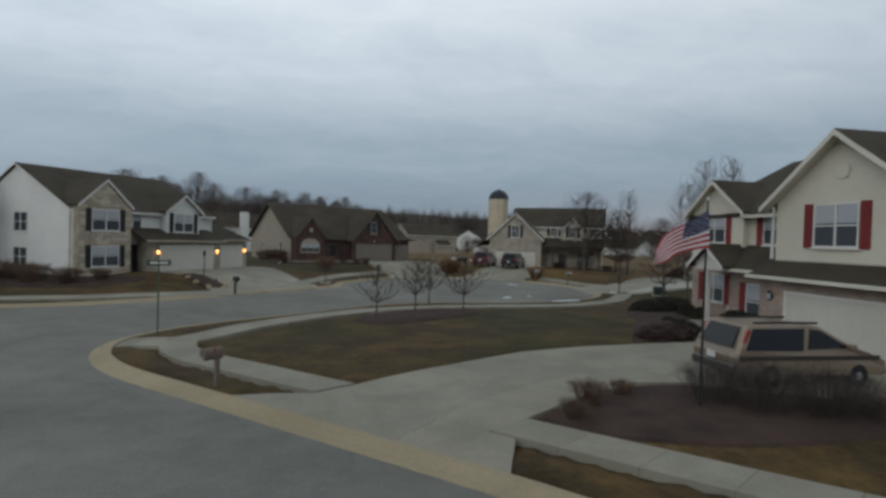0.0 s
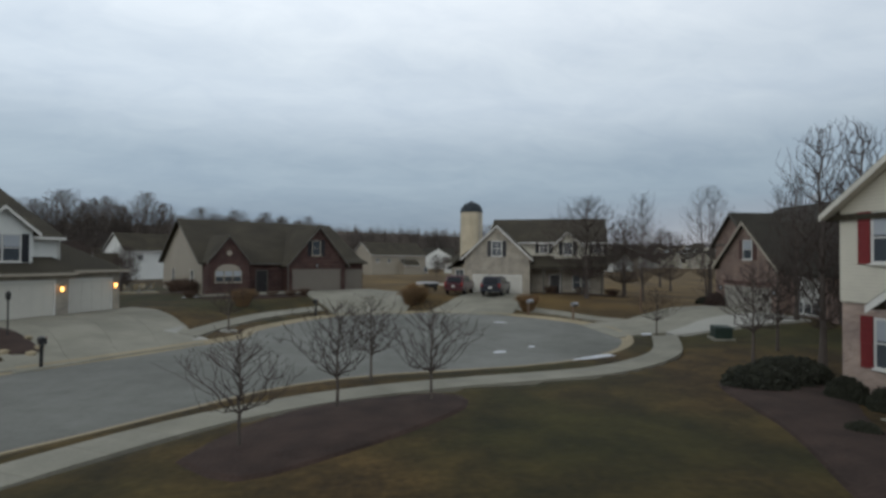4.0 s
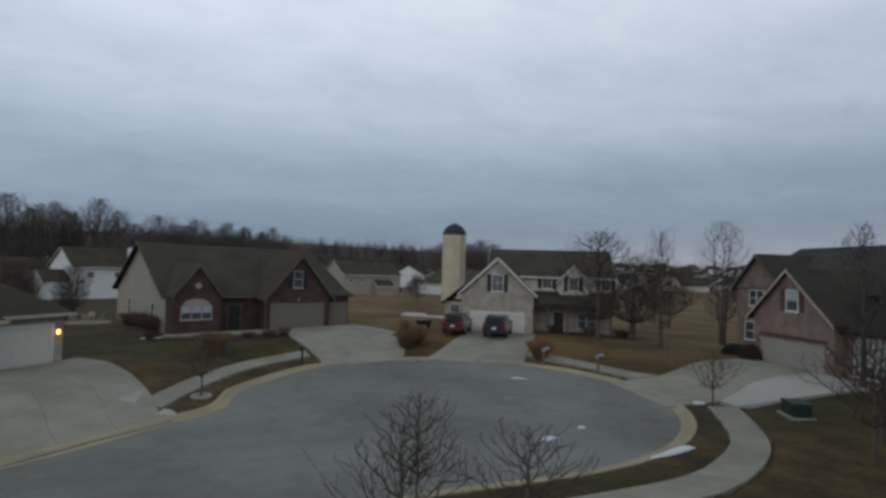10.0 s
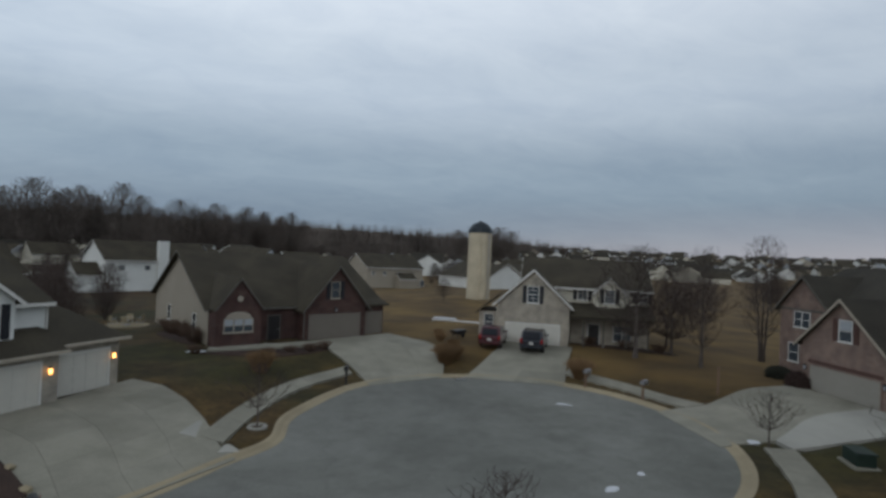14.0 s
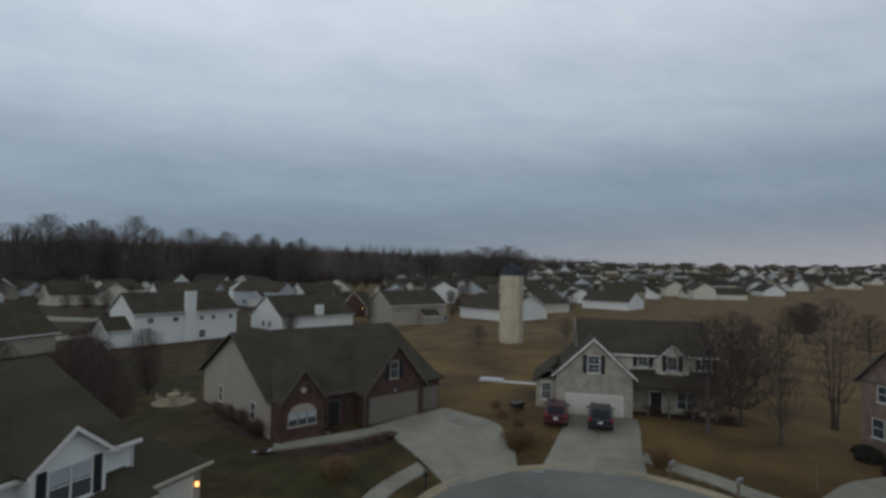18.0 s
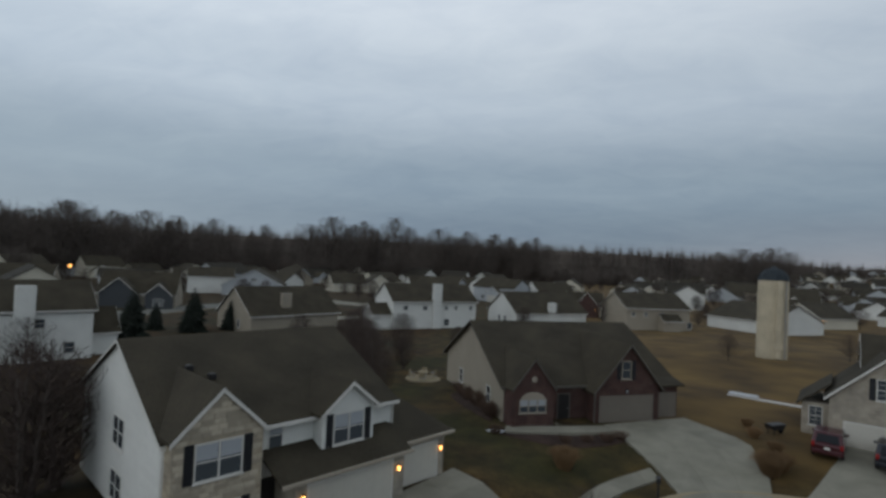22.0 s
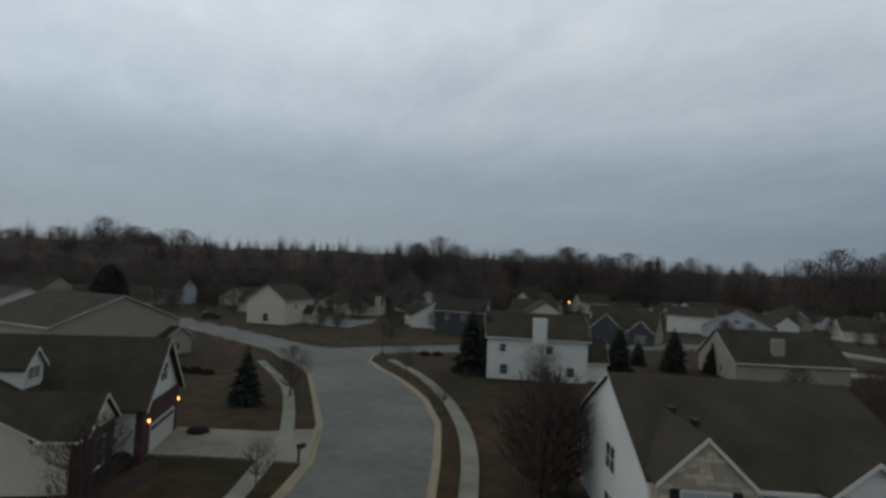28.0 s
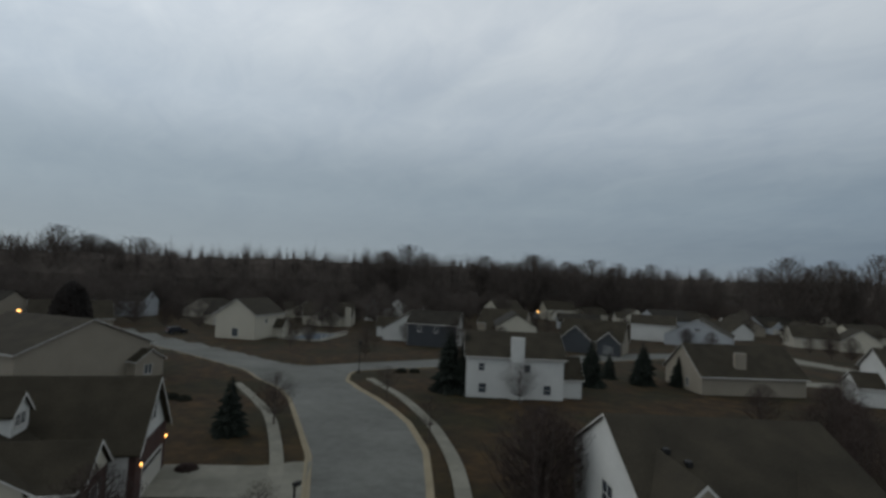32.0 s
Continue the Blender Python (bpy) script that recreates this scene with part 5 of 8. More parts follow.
part("wall", box(-7.95, -3.6, 2.0, 2.8, 0, 2.6), "pink_brick", hR)
window(hR, -10.1, 2.7, 3.9, 1.65, 1.47, 2, shutters="red_paint")
window(hR, -6.6, 3.0, 3.85, 1.0, 1.45, 1, shutters="red_paint")
window(hR, -6.35, 2.0, 0.5, 0.9, 1.6, 1, shutters="red_paint")
window(hR, -10.1, 2.75, 0.9, 1.6, 1.45, 2, shutters="red_paint")
front_door(hR, -8.45, 2.75, mat="red_paint")
roof_front(hR, -8.25, 1.05, 1.1, 2.8, 2.95, 3.75, 0.28)
gable_walls(hR, -8.25, 1.05, 1.15, 1.35, 2.95, 3.72, "trim", z0=2.62)
part("porch_column", box(-8.75, -8.5, 1.2, 1.45, 0.05, 2.65, 0.02), "trim", hR)
part("porch_step", box(-9.2, -7.6, 0.8, 2.75, -0.15, 0.08), "concrete", hR)
part("lower_roof", slab([(-7.6, 1.35, 2.72), (-3.6, 1.35, 2.72), (-3.6, 3.0, 3.85), (-8.6, 3.0, 3.85)], 0.12), "shingle", hR)
part("gutter", box(-7.2, -3.65, 1.25, 1.35, 2.6, 2.74), "cream_trim", hR)
part("downspout", box(-3.62, -3.54, 0.42, 0.5, 3.3, 5.3), "trim", hR)
bm = bmesh.new()
add_lathe(bm, ((0.26, 0), (0.27, 0.04), (0.22, 0.05)), 20, Matrix.Translation((-0.65, 0.49, 6.35)) @ Matrix.Rotation(math.pi / 2, 4, "X"))
part("gable_vent", bm, "cream_siding", hR, "round siding-coloured gable vent")

# corner house seen from its side
hE = house_at("corner_brick_house", -43.9, 26.7, 0.1, 160, "brown-roofed house with red brick garage end and lit lamps")
gable_walls(hE, -0.1, 3.8, 0.0, 12.0, 3.7, 7.6, "white_siding")
part("wall", box(-3.93, 3.73, -0.14, 0.3, 0, 3.68), "red_brick", hE)
roof_front(hE, -0.1, 3.8, -0.14, 12.0, 3.7, 7.6, 0.3)
garage_door(hE, 0.1, -0.14, 4.9, 2.1, glazed=True)
wall_lamp(hE, -3.2, -0.14, 2.6)
wall_lamp(hE, 3.25, -0.14, 2.6)
window(hE, 0.1, 0.0, 4.6, 1.5, 1.3, 2, blinds=0)
side_gable_walls(hE, -8.9, -0.2, 3.4, 20.6, 3.15, 7.7, "cream_siding")
roof_side(hE, -8.9, -0.2, 3.4, 20.6, 3.15, 7.7, 0.3)
part("wall", box(-8.9, -3.95, 1.85, 3.5, 0, 3.08), "cream_siding", hE)
part("wall", box(-8.85, -3.95, 1.72, 1.85, 0, 3.06), "red_brick", hE)
part("entry_roof", slab([(-9.2, 1.4, 3.1), (-3.7, 1.4, 3.1), (-3.7, 5.6, 4.45), (-6.8, 5.6, 4.45)], 0.1), "shingle", hE)
part("entry_roof", slab([(-9.2, 1.4, 3.1), (-6.8, 5.6, 4.45), (-9.2, 3.7, 3.12)], 0.1), "shingle", hE)
part("gutter", box(-9.28, -9.2, 1.4, 3.5, 2.98, 3.1, 0.02), "trim", hE)
part("gutter", box(-9.28, -8.7, 1.32, 1.4, 2.98, 3.1, 0.02), "trim", hE)
part("downspout", box(-8.98, -8.9, 1.9, 1.98, 0.1, 3.0, 0.01), "trim", hE)
gable_walls(hE, -6.5, 2.0, 1.3, 3.6, 3.4, 5.1, "red_brick")
roof_front(hE, -6.5, 2.0, 1.3, 6.2, 3.4, 5.1, 0.25)
part("gable_panel", prism([(-8.3, 3.3), (-4.7, 3.3), (-6.5, 4.85)], 1.24, 1.3), "cream_siding", hE)
window(hE, -6.6, 1.3, 0.9, 1.3, 1.7, 1, shutters="black_paint", blinds=0)
part("outlet_box", box(-8.97, -8.9, 2.6, 2.85, 0.4, 0.7, 0.01), "steel", hE)
gable_walls(hE, -3.7, 1.1, 6.5, 10.5, 6.25, 7.3, "white_siding", z0=4.7)
roof_front(hE, -3.7, 1.1, 6.5, 11.0, 6.25, 7.3, 0.2)
window(hE, -3.75, 6.5, 5.4, 1.35, 0.8, 2, grid=True, blinds=0)

# silo
silo = tagged(group_at("silo", 31.7, 108.5, 1.2), "tall pale concrete silo with dark ribbed dome in the meadow", "silo")
bm = bmesh.new()
add_lathe(bm, ((1.95, 0), (1.95, 11.3)), 28)
part("silo_wall", bm, "silo_wall", silo)
bm = bmesh.new()
add_lathe(bm, ((2.02, 11.3), (2.0, 11.5), (1.75, 12.2), (1.2, 12.8), (0.45, 13.15), (0.3, 13.3), (0.1, 13.4)), 14)
part("dome", bm, "silo_dome", silo)
for k in range(14):
    a = 2 * math.pi * k / 14
    bm = bmesh.new()
    ring = ((2.02, 11.5), (1.77, 12.22), (1.22, 12.82), (0.46, 13.17))
    for (r0, z0), (r1, z1) in zip(ring, ring[1:]):
        add_tube(bm, (r0 * math.cos(a), r0 * math.sin(a), z0), (r1 * math.cos(a), r1 * math.sin(a), z1), 0.03, 0.03, 4)
    part("rib", bm, "silo_dome", silo)

part("chute", box(-0.35, 0.35, -2.3, -1.85, 0.4, 11.2, 0.06), "silo_wall", silo)
part("chute_door", box(-0.5, 0.5, -2.5, -1.9, 1.6, 2.5, 0.04), "silo_wall", silo)
part("conduit", box(0.95, 1.05, -1.85, -1.75, 0.3, 11.2), "steel", silo)
for k in range(1, 15):
    bm = bmesh.new()
    add_lathe(bm, ((1.955, k * 0.75 - 0.02), (1.975, k * 0.75 - 0.02), (1.975, k * 0.75 + 0.02), (1.955, k * 0.75 + 0.02)), 28)
    part("hoop", bm, "silo_wall", silo)


# lap siding boards on the walls that stand nearest, and cut stones on the stone gable
def lap_boards(house, x0, x1, y, z0, ze, mat, apex=None, face="front", at=(0, 0), step=0.14):
    """Boards from x0 to x1 up to ze, and on into a gable whose peak is apex = (x, z)."""
    m = FACE[face](*at)
    top = apex[1] if apex else ze
    z = z0
    while z < top - 0.05:
        h = min(step, top - z)
        a, b = x0, x1
        if apex and z + h > ze:
            f = (z + h - ze) / (apex[1] - ze)
            a, b = lin(x0, apex[0], f), lin(x1, apex[0], f)
        if b - a > 0.15:
            bm = bmesh.new()
            v = [bm.verts.new(c) for c in ((a, y - 0.018, z), (b, y - 0.018, z), (b, y - 0.003, z + h), (a, y - 0.003, z + h), (a, y + 0.002, z), (b, y + 0.002, z))]
            for f in ((0, 1, 2, 3), (0, 4, 5, 1), (0, 3, 4), (1, 5, 2)):
                bm.faces.new([v[i] for i in f])
            bm.transform(m)
            part("siding_board", bm, mat, house)
        z += step


lap_boards(hR, -3.43, 2.13, 0.5, 3.3, 5.5, "cream_siding", (-0.65, 7.54))
lap_boards(hR, -11.91, -8.05, 2.7, 2.76, 5.55, "cream_siding", (-9.98, 6.93))
lap_boards(hR, -8.0, -3.5, 3.0, 3.8, 5.15, "cream_siding")
lap_boards(hA, -1.1, 6.48, 2.0, 3.4, 4.72, "white_siding")
lap_boards(hA, 1.67, 4.63, 1.2, 2.9, 4.85, "white_siding", (3.15, 6.0))
lap_boards(hA, -14.1, -2.1, 0.0, 0.15, 4.65, "white_siding", (-8.1, 7.6), face="left", at=(-5.1, 0))
lap_boards(hC, 3.4, 10.1, 2.6, 4.15, 5.5, "cream_siding")

stones = [mesh_of(box(-w / 2, w / 2, -0.022, 0.01, -h / 2, h / 2, 0.012), "stone", "stone_piece") for w, h in ((0.42, 0.2), (0.56, 0.2), (0.34, 0.2), (0.48, 0.2))]
sr = random.Random(11)
holes = ((-4.65, -1.9, 3.0, 4.72), (-4.65, -1.9, 0.5, 2.2))
z = 0.12
while z < 6.4:
    half = 1.84 if z < 4.75 else 1.84 * (6.55 - z) / 1.75
    x = -3.25 - half + sr.uniform(0.02, 0.2)
    while True:
        k = sr.randrange(4)
        w = (0.42, 0.56, 0.34, 0.48)[k]
        if x + w > -3.25 + half:
            break
        c = x + w / 2
        if not any(a < c < b and d < z < e for a, b, d, e in holes):
            shared("stone", stones[k], stone_wall, Matrix.Translation((c, 1.0, z)))
        x += w + 0.018
    z += 0.218


# ---- trees and plants ----
def grow(seed, height, lo, width, tips, twig, base, belly=0.6, step=0.35, stems=1, lean=0.0, mat="twig", rise=0.62, thick=0.36, ragged=0.16):
    """A bare tree: limbs reach from the trunk to points spread through an egg-shaped crown.
    Returns the trunk mesh and the crown mesh, both with their foot at the origin."""
    r = np.random.RandomState(seed)
    P, par, on_trunk = [], [], []
    for s in range(stems):
        a = 2 * math.pi * s / stems + r.rand()
        drift = np.array((math.cos(a), math.sin(a), 0)) * lean
        n = 9
        for i in range(n + 1):
            f = i / n
            c = drift * f * height * 0.5 + np.array((math.cos(a), math.sin(a), 0)) * (0.2 if stems > 1 else 0) + np.append(r.uniform(-1, 1, 2) * 0.012 * height * f, 0)
            c[2] = f * (lo + 0.72 * (height - lo))
            par.append(len(P) - 1 if i else -1)
            P.append(c)
            on_trunk.append(True)
    f = r.rand(tips)
    k = np.where(f < belly, (belly - f) / belly, (f - belly) / (1 - belly))
    rad = width * np.sqrt(np.clip(1 - k ** 2.2, 0.02, 1)) * np.sqrt(r.rand(tips)) * r.uniform(0.85, 1.08, tips)
    ang = r.uniform(0, 2 * math.pi, tips)
    p1, p2, p3 = r.uniform(0, 6.28, 3)
    rad = rad * (1 + ragged * (np.sin(2 * ang + 5 * f + p1) + np.sin(3 * ang - 8 * f + p2) + 0.7 * np.sin(5 * ang + 14 * f + p3)))
    f = f * (1 - ragged * 0.5 * (1 + np.sin(3 * ang + p2) * np.clip(rad / width, 0, 1)) * (f > belly))
    T = np.stack([rad * np.cos(ang), rad * np.sin(ang), lo + f * (height - lo)], 1)
    order = np.argsort(np.linalg.norm(T - np.array((0, 0, lo)), axis=1))
    buf = np.zeros((len(P) + tips * 14, 3))
    path = np.zeros(len(buf))
    m = len(P)
    buf[:m] = P
    path[:m] = np.where(buf[:m, 2] < lo * 0.85, 1e3, buf[:m, 2] * 0.1)
    weight = np.zeros(len(buf))
    for t in order:
        p = T[t]
        d = p - buf[:m]
        ln = np.linalg.norm(d, axis=1) + 1e-6
        cost = ln * (1 + 2.0 * np.clip(rise - d[:, 2] / ln, 0, 2)) + 0.30 * path[:m]
        j = int(np.argmin(cost))
        c = max(1, min(12, int(ln[j] / step)))
        bend = r.uniform(-1, 1, 3) * 0.06 * ln[j]
        bend[2] -= 0.05 * ln[j]
        o, q = buf[j].copy(), j
        for i in range(1, c + 1):
            s = i / c
            buf[m] = o + (p - o) * s + bend * math.sin(math.pi * s)
            path[m] = path[q] + ln[j] / c
            par.append(q)
            on_trunk.append(False)
            q = m
            m += 1
        weight[q] = 1
    for i in range(m - 1, -1, -1):
        if par[i] >= 0:
            weight[par[i]] += weight[i]
    w0 = max(1.0, weight[:10 * stems].max())
    rr = twig * np.maximum(weight[:m], 1) ** thick
    foot = buf[:m, 2] / max(1e-6, buf[:10 * stems, 2].max())
    rr[:10 * stems] = np.maximum(rr[:10 * stems] * 0.8, base * (1 - 0.85 * foot[:10 * stems]))
    meshes = []
    for which, nm, mt in ((True, "trunk", "bark"), (False, "crown", mat)):
        vs, fs = [], []
        for i in range(m):
            if par[i] < 0 or on_trunk[i] != which:
                continue
            a, b = buf[par[i]], buf[i]
            ra, rb = (rr[par[i]] if which else min(rr[par[i]], rr[i] * 1.12)), rr[i]
            d = b - a
            d = d / (np.linalg.norm(d) + 1e-9)
            u = np.cross(d, (0.31, 0.17, 0.93) if abs(d[2]) < 0.8 else (1.0, 0.1, 0))
            u /= np.linalg.norm(u) + 1e-9
            v = np.cross(d, u)
            ns = 8 if which else 5 if rr[i] > twig * 3 else 3
            k0 = len(vs)
            for j in range(ns):
                o = u * math.cos(6.2832 * j / ns) + v * math.sin(6.2832 * j / ns)
                vs.append(tuple(a + o * ra * (1.3 if which and a[2] < 0.01 else 1)))
                vs.append(tuple(b + o * rb))
            for j in range(ns):
                e = (j + 1) % ns
                fs.append((k0 + 2 * j, k0 + 2 * e, k0 + 2 * e + 1, k0 + 2 * j + 1))
        me = bpy.data.meshes.new(nm)
        me.from_pydata(vs, [], fs)
        me.materials.append(M[mt])
        meshes.append(me)
    return tuple(meshes)


def plant(name, meshes, x, y, z, turn, size, label, cat="tree", group=""):
    e = tagged(group_at(name, x, y, z, turn), label, cat, group)
    e.scale = (size, size, size)
    for nm, me in zip(("trunk", "crown"), meshes):
        o = new(nm, me)
        o.parent = e
    return e


rng = random.Random(7)
small_trees = [grow(10 + i, 3.6, 1.05, 1.3, 640, 0.0052, 0.05, 0.6, 0.2, ragged=0.34) for i in range(3)]
tall_trees = [grow(20 + i, 11.0, 1.6, 1.65, 2300, 0.0055, 0.14, 0.42, 0.5, rise=0.95, ragged=0.3) for i in range(2)]
clump_tree = grow(30, 12.0, 2.2, 2.5, 2300, 0.0058, 0.12, 0.55, 0.5, stems=3, lean=0.12, rise=0.8)
wide_trees = [grow(40 + i, 9.0, 1.6, 3.5, 3000, 0.0072, 0.16, 0.5, 0.45, ragged=0.24) for i in range(2)]
thicket_trees = [grow(50 + i, 7.0, 0.6, 2.6, 3600, 0.0085, 0.10, 0.6, 0.4, stems=3, lean=0.12, mat="red_twig") for i in range(2)]
wood_trees = [grow(60 + i, 20.0, 3.0, 7.0, 3000, 0.035, 0.30, 0.6, 1.6, mat="hazed_twig", rise=0.8, thick=0.27, ragged=0.24) for i in range(4)]

for i, (x, y, h) in enumerate(((5.25, 29.2, 0.84), (7.4, 31.9, 0.97), (8.6, 35.5, 0.94), (10.1, 32.2, 0.94))):
    plant("young_tree", small_trees[i % 3], x, y, gz(x, y) - 0.03, 70 * i + 20, h, "young leafless lawn tree with thin spreading twigs", "tree", "young trees on the lawn")
for x, y, s in ((1.6, 48.8, 0.98), (24.9, 43.3, 0.85), (-33.0, 31.2, 1.0), (-44.6, 50.9, 1.35), (-62.5, 56.0, 1.3)):
    plant("street_tree", small_trees[int(abs(x)) % 3], x, y, gz(x, y) - 0.03, x * 37, s, "young leafless street tree beside the kerb", "tree", "young street trees")
plant("tall_tree", tall_trees[0], 33.0, 57.4, gz(33.0, 57.4), 30, 0.95, "tall upright leafless tree on the lawn")
plant("tall_tree", tall_trees[1], 33.0, 42.2, gz(33.0, 42.2), 80, 0.86, "tall upright leafless tree before the rose brick house")
plant("tall_tree", tall_trees[0], 34.3, 40.6, gz(34.3, 40.6), 200, 0.84, "tall upright leafless tree before the rose brick house")
plant("tall_tree", tall_trees[1], 25.2, 33.4, gz(25.2, 33.4), 120, 0.95, "tall upright leafless tree behind the cream-sided house")
plant("tall_tree", tall_trees[0], 26.9, 33.3, gz(26.9, 33.3), 260, 0.97, "tall upright leafless tree behind the cream-sided house")
plant("clump_tree", clump_tree, 42.2, 60.9, gz(42.2, 60.9), 10, 0.98, "leafless tree with three leaning pale stems")
plant("shade_tree", wide_trees[0], 29.6, 60.8, gz(29.6, 60.8), 40, 1.12, "leafless spreading tree before the porch")
plant("shade_tree", wide_trees[1], 34.2, 62.4, gz(34.2, 62.4), 200, 0.9, "leafless spreading tree before the porch")
plant("shade_tree", wide_trees[1], 36.8, 66.5, gz(36.8, 66.5), 150, 0.72, "leafless spreading tree beside the porch")
plant("shade_tree", small_trees[1], 26.6, 36.9, gz(26.6, 36.9), 120, 1.3, "leafless tree beside the lawn walk")
plant("shade_tree", small_trees[2], 23.8, 35.2, gz(23.8, 35.2), 250, 1.25, "leafless tree beside the lawn walk")
plant("street_tree", wide_trees[1], -56.0, 39.3, gz(-56, 39.3), 20, 0.66, "leafless street tree beside the curve")
for i, (x, y, s) in enumerate(((-24.4, 45.4, 1.22), (-25.6, 46.6, 1.12), (-24.9, 47.6, 1.0), (-19.6, 40.2, 0.45))):
    plant("thicket_tree", thicket_trees[i % 2], x, y, gz(x, y), 77 * i, s, "large many-stemmed leafless tree beside the white-sided house", "tree", "trees beside the stone-front house")
for i, (x, y, s) in enumerate(((-15.5, 73.5, 0.6), (-18, 77.5, 0.8), (-20, 82, 0.9), (-22, 86.5, 0.85), (-25.5, 92, 0.9), (-16.5, 85, 0.6), (-19.5, 95, 0.85), (-27, 100, 0.9), (-23, 80, 0.8), (-12, 97, 0.6), (-31, 88, 0.8))):
    plant("thicket_tree", thicket_trees[i % 2], x, y, gz(x, y), 61 * i, s, "dense many-stemmed leafless tree between two back gardens", "tree", "trees between the back gardens")
for i, (x, y, s) in enumerate(((24.3, 103.0, 0.45), (43.5, 112.0, 0.5), (-93, 68, 0.8), (-66, 71, 0.75), (48, 75, 0.9), (52, 83, 1.0), (84, 90, 0.9), (92, 112, 0.9), (94, 110, 1.0), (97, 113, 0.95), (78, 108, 0.7), (103, 117, 0.9), (-58, 72, 0.7), (-52.5, 70, 0.65), (-112, 60, 0.7), (-100, 95, 0.9))):
    plant("field_tree", wide_trees[i % 2], x, y, gz(x, y), 53 * i, s, "leafless tree standing in dry grass", "tree", "scattered bare trees")


def spruce_mesh(rng, h, r, tiers):
    bm = bmesh.new()
    for t in range(tiers):
        f = t / tiers
        z = h * (0.04 + 0.94 * f)
        rr = r * min(1.0, (1 - f) ** 0.7 * 1.05) * rng.uniform(0.85, 1.1) + 0.05
        n = max(6, int(16 * (1 - f)) + 5)
        for k in range(n):
            a = 2 * math.pi * (k + rng.random()) / n
            l = rr * rng.uniform(0.6, 1.12)
            tip = Vector((math.cos(a) * l, math.sin(a) * l, z - l * rng.uniform(0.18, 0.4)))
            base = Vector((0, 0, z))
            side = Vector((-math.sin(a), math.cos(a), 0)) * l * 0.26
            mid = base.lerp(tip, 0.55)
            vs = [bm.verts.new(v) for v in (base, mid + side - Vector((0, 0, l * 0.10)), tip, mid - side - Vector((0, 0, l * 0.10)), mid + Vector((0, 0, l * 0.08)))]
            for q in ((0, 1, 4), (1, 2, 4), (2, 3, 4), (3, 0, 4)):
                bm.faces.new([vs[w] for w in q])
    return mesh_of(bm, "crown", "spruce_leaf")


def trunk_mesh(h, r):
    bm = bmesh.new()
    add_tube(bm, (0, 0, 0), (0, 0, h), r, r * 0.2, 7)
    return mesh_of(bm, "trunk", "bark")


spruce = (trunk_mesh(5.0, 0.12), spruce_mesh(rng, 5.2, 1.85, 30))
column = (trunk_mesh(6.5, 0.12), spruce_mesh(rng, 7.4, 2.3, 34))
plant("spruce", spruce, -54.2, 34.5, gz(-54.2, 34.5), 0, 1.1, "dark green conical spruce on the corner lawn", "spruce")
plant("evergreen", column, -63.0, 66.2, gz(-63, 66), 0, 1.3, "tall dark evergreen beside the pale house", "evergreen", "dark evergreens")
plant("evergreen", column, -61.0, 67.8, gz(-61, 67.8), 90, 1.2, "tall dark evergreen beside the pale house", "evergreen", "dark evergreens")
for x, y, s in ((-57.5, 90.0, 1.45), (-60.7, 98.5, 0.9), (-55.0, 99.9, 1.4), (-51.5, 104.5, 1.0)):
    plant("spruce", spruce, x, y, gz(x, y), x * 9, s, "dark green spruce in a back garden", "spruce", "back garden spruces")


def twig_ball(rng, r, h, n, mat, thick=0.012, arch=0.3):
    """A shrub of many thin stems from one foot."""
    bm = bmesh.new()
    for _ in range(n):
        a = rng.uniform(0, 2 * math.pi)
        o = rng.random() ** 0.6
        p = Vector((math.cos(a) * r * o * 0.35, math.sin(a) * r * o * 0.35, -0.05))
        m_ = Vector((math.cos(a) * r * o * 0.75, math.sin(a) * r * o * 0.75, h * rng.uniform(0.45, 0.7)))
        q = Vector((math.cos(a + rng.uniform(-0.4, 0.4)) * r * o * 1.05, math.sin(a + rng.uniform(-0.4, 0.4)) * r * o * 1.05, h * rng.uniform(0.6, 1.0) * (1 - arch * o)))
        add_tube(bm, p, m_, thick, thick * 0.8, 3)
        add_tube(bm, m_, q, thick * 0.8, thick * 0.3, 3)
        for _ in range(2):
            d = Vector((rng.uniform(-1, 1), rng.uniform(-1, 1), rng.uniform(0, 1))) * r * 0.25
            add_tube(bm, m_, m_ + d, thick * 0.6, thick * 0.3, 3)
    return mesh_of(bm, "stems", mat)


def leaf_mound(rng, r, h, n, mat, leaf=0.09):
    """A clipped or mounded shrub of many small leaf clumps over a low mound."""
    bm = bmesh.new()
    for _ in range(n):
        a = rng.uniform(0, 2 * math.pi)
        e = math.asin(rng.uniform(0.0, 1.0))
        k = rng.uniform(0.82, 1.06)
        c = Vector((math.cos(a) * math.cos(e) * r * k, math.sin(a) * math.cos(e) * r * k, math.sin(e) * h * k))
        nrm = Vector((c.x / r / r, c.y / r / r, c.z / h / h + 0.05)).normalized()
        u = nrm.orthogonal().normalized()
        v = nrm.cross(u)
        s = leaf * rng.uniform(0.7, 1.5)
        b = rng.uniform(0, 6.28)
        u, v = u * math.cos(b) + v * math.sin(b), v * math.cos(b) - u * math.sin(b)
        vs = [bm.verts.new(c + w) for w in (u * s, v * s * 0.6 - nrm * s * 0.3, -u * s, -v * s * 0.6 - nrm * s * 0.3, nrm * s * 0.5)]
        for i in range(4):
            bm.faces.new((vs[i], vs[(i + 1) % 4], vs[4]))
    add_lathe(bm, ((r * 0.86, -0.05), (r * 0.84, h * 0.3), (r * 0.6, h * 0.68), (r * 0.15, h * 0.84)), 9)
    return mesh_of(bm, "leaves", mat)


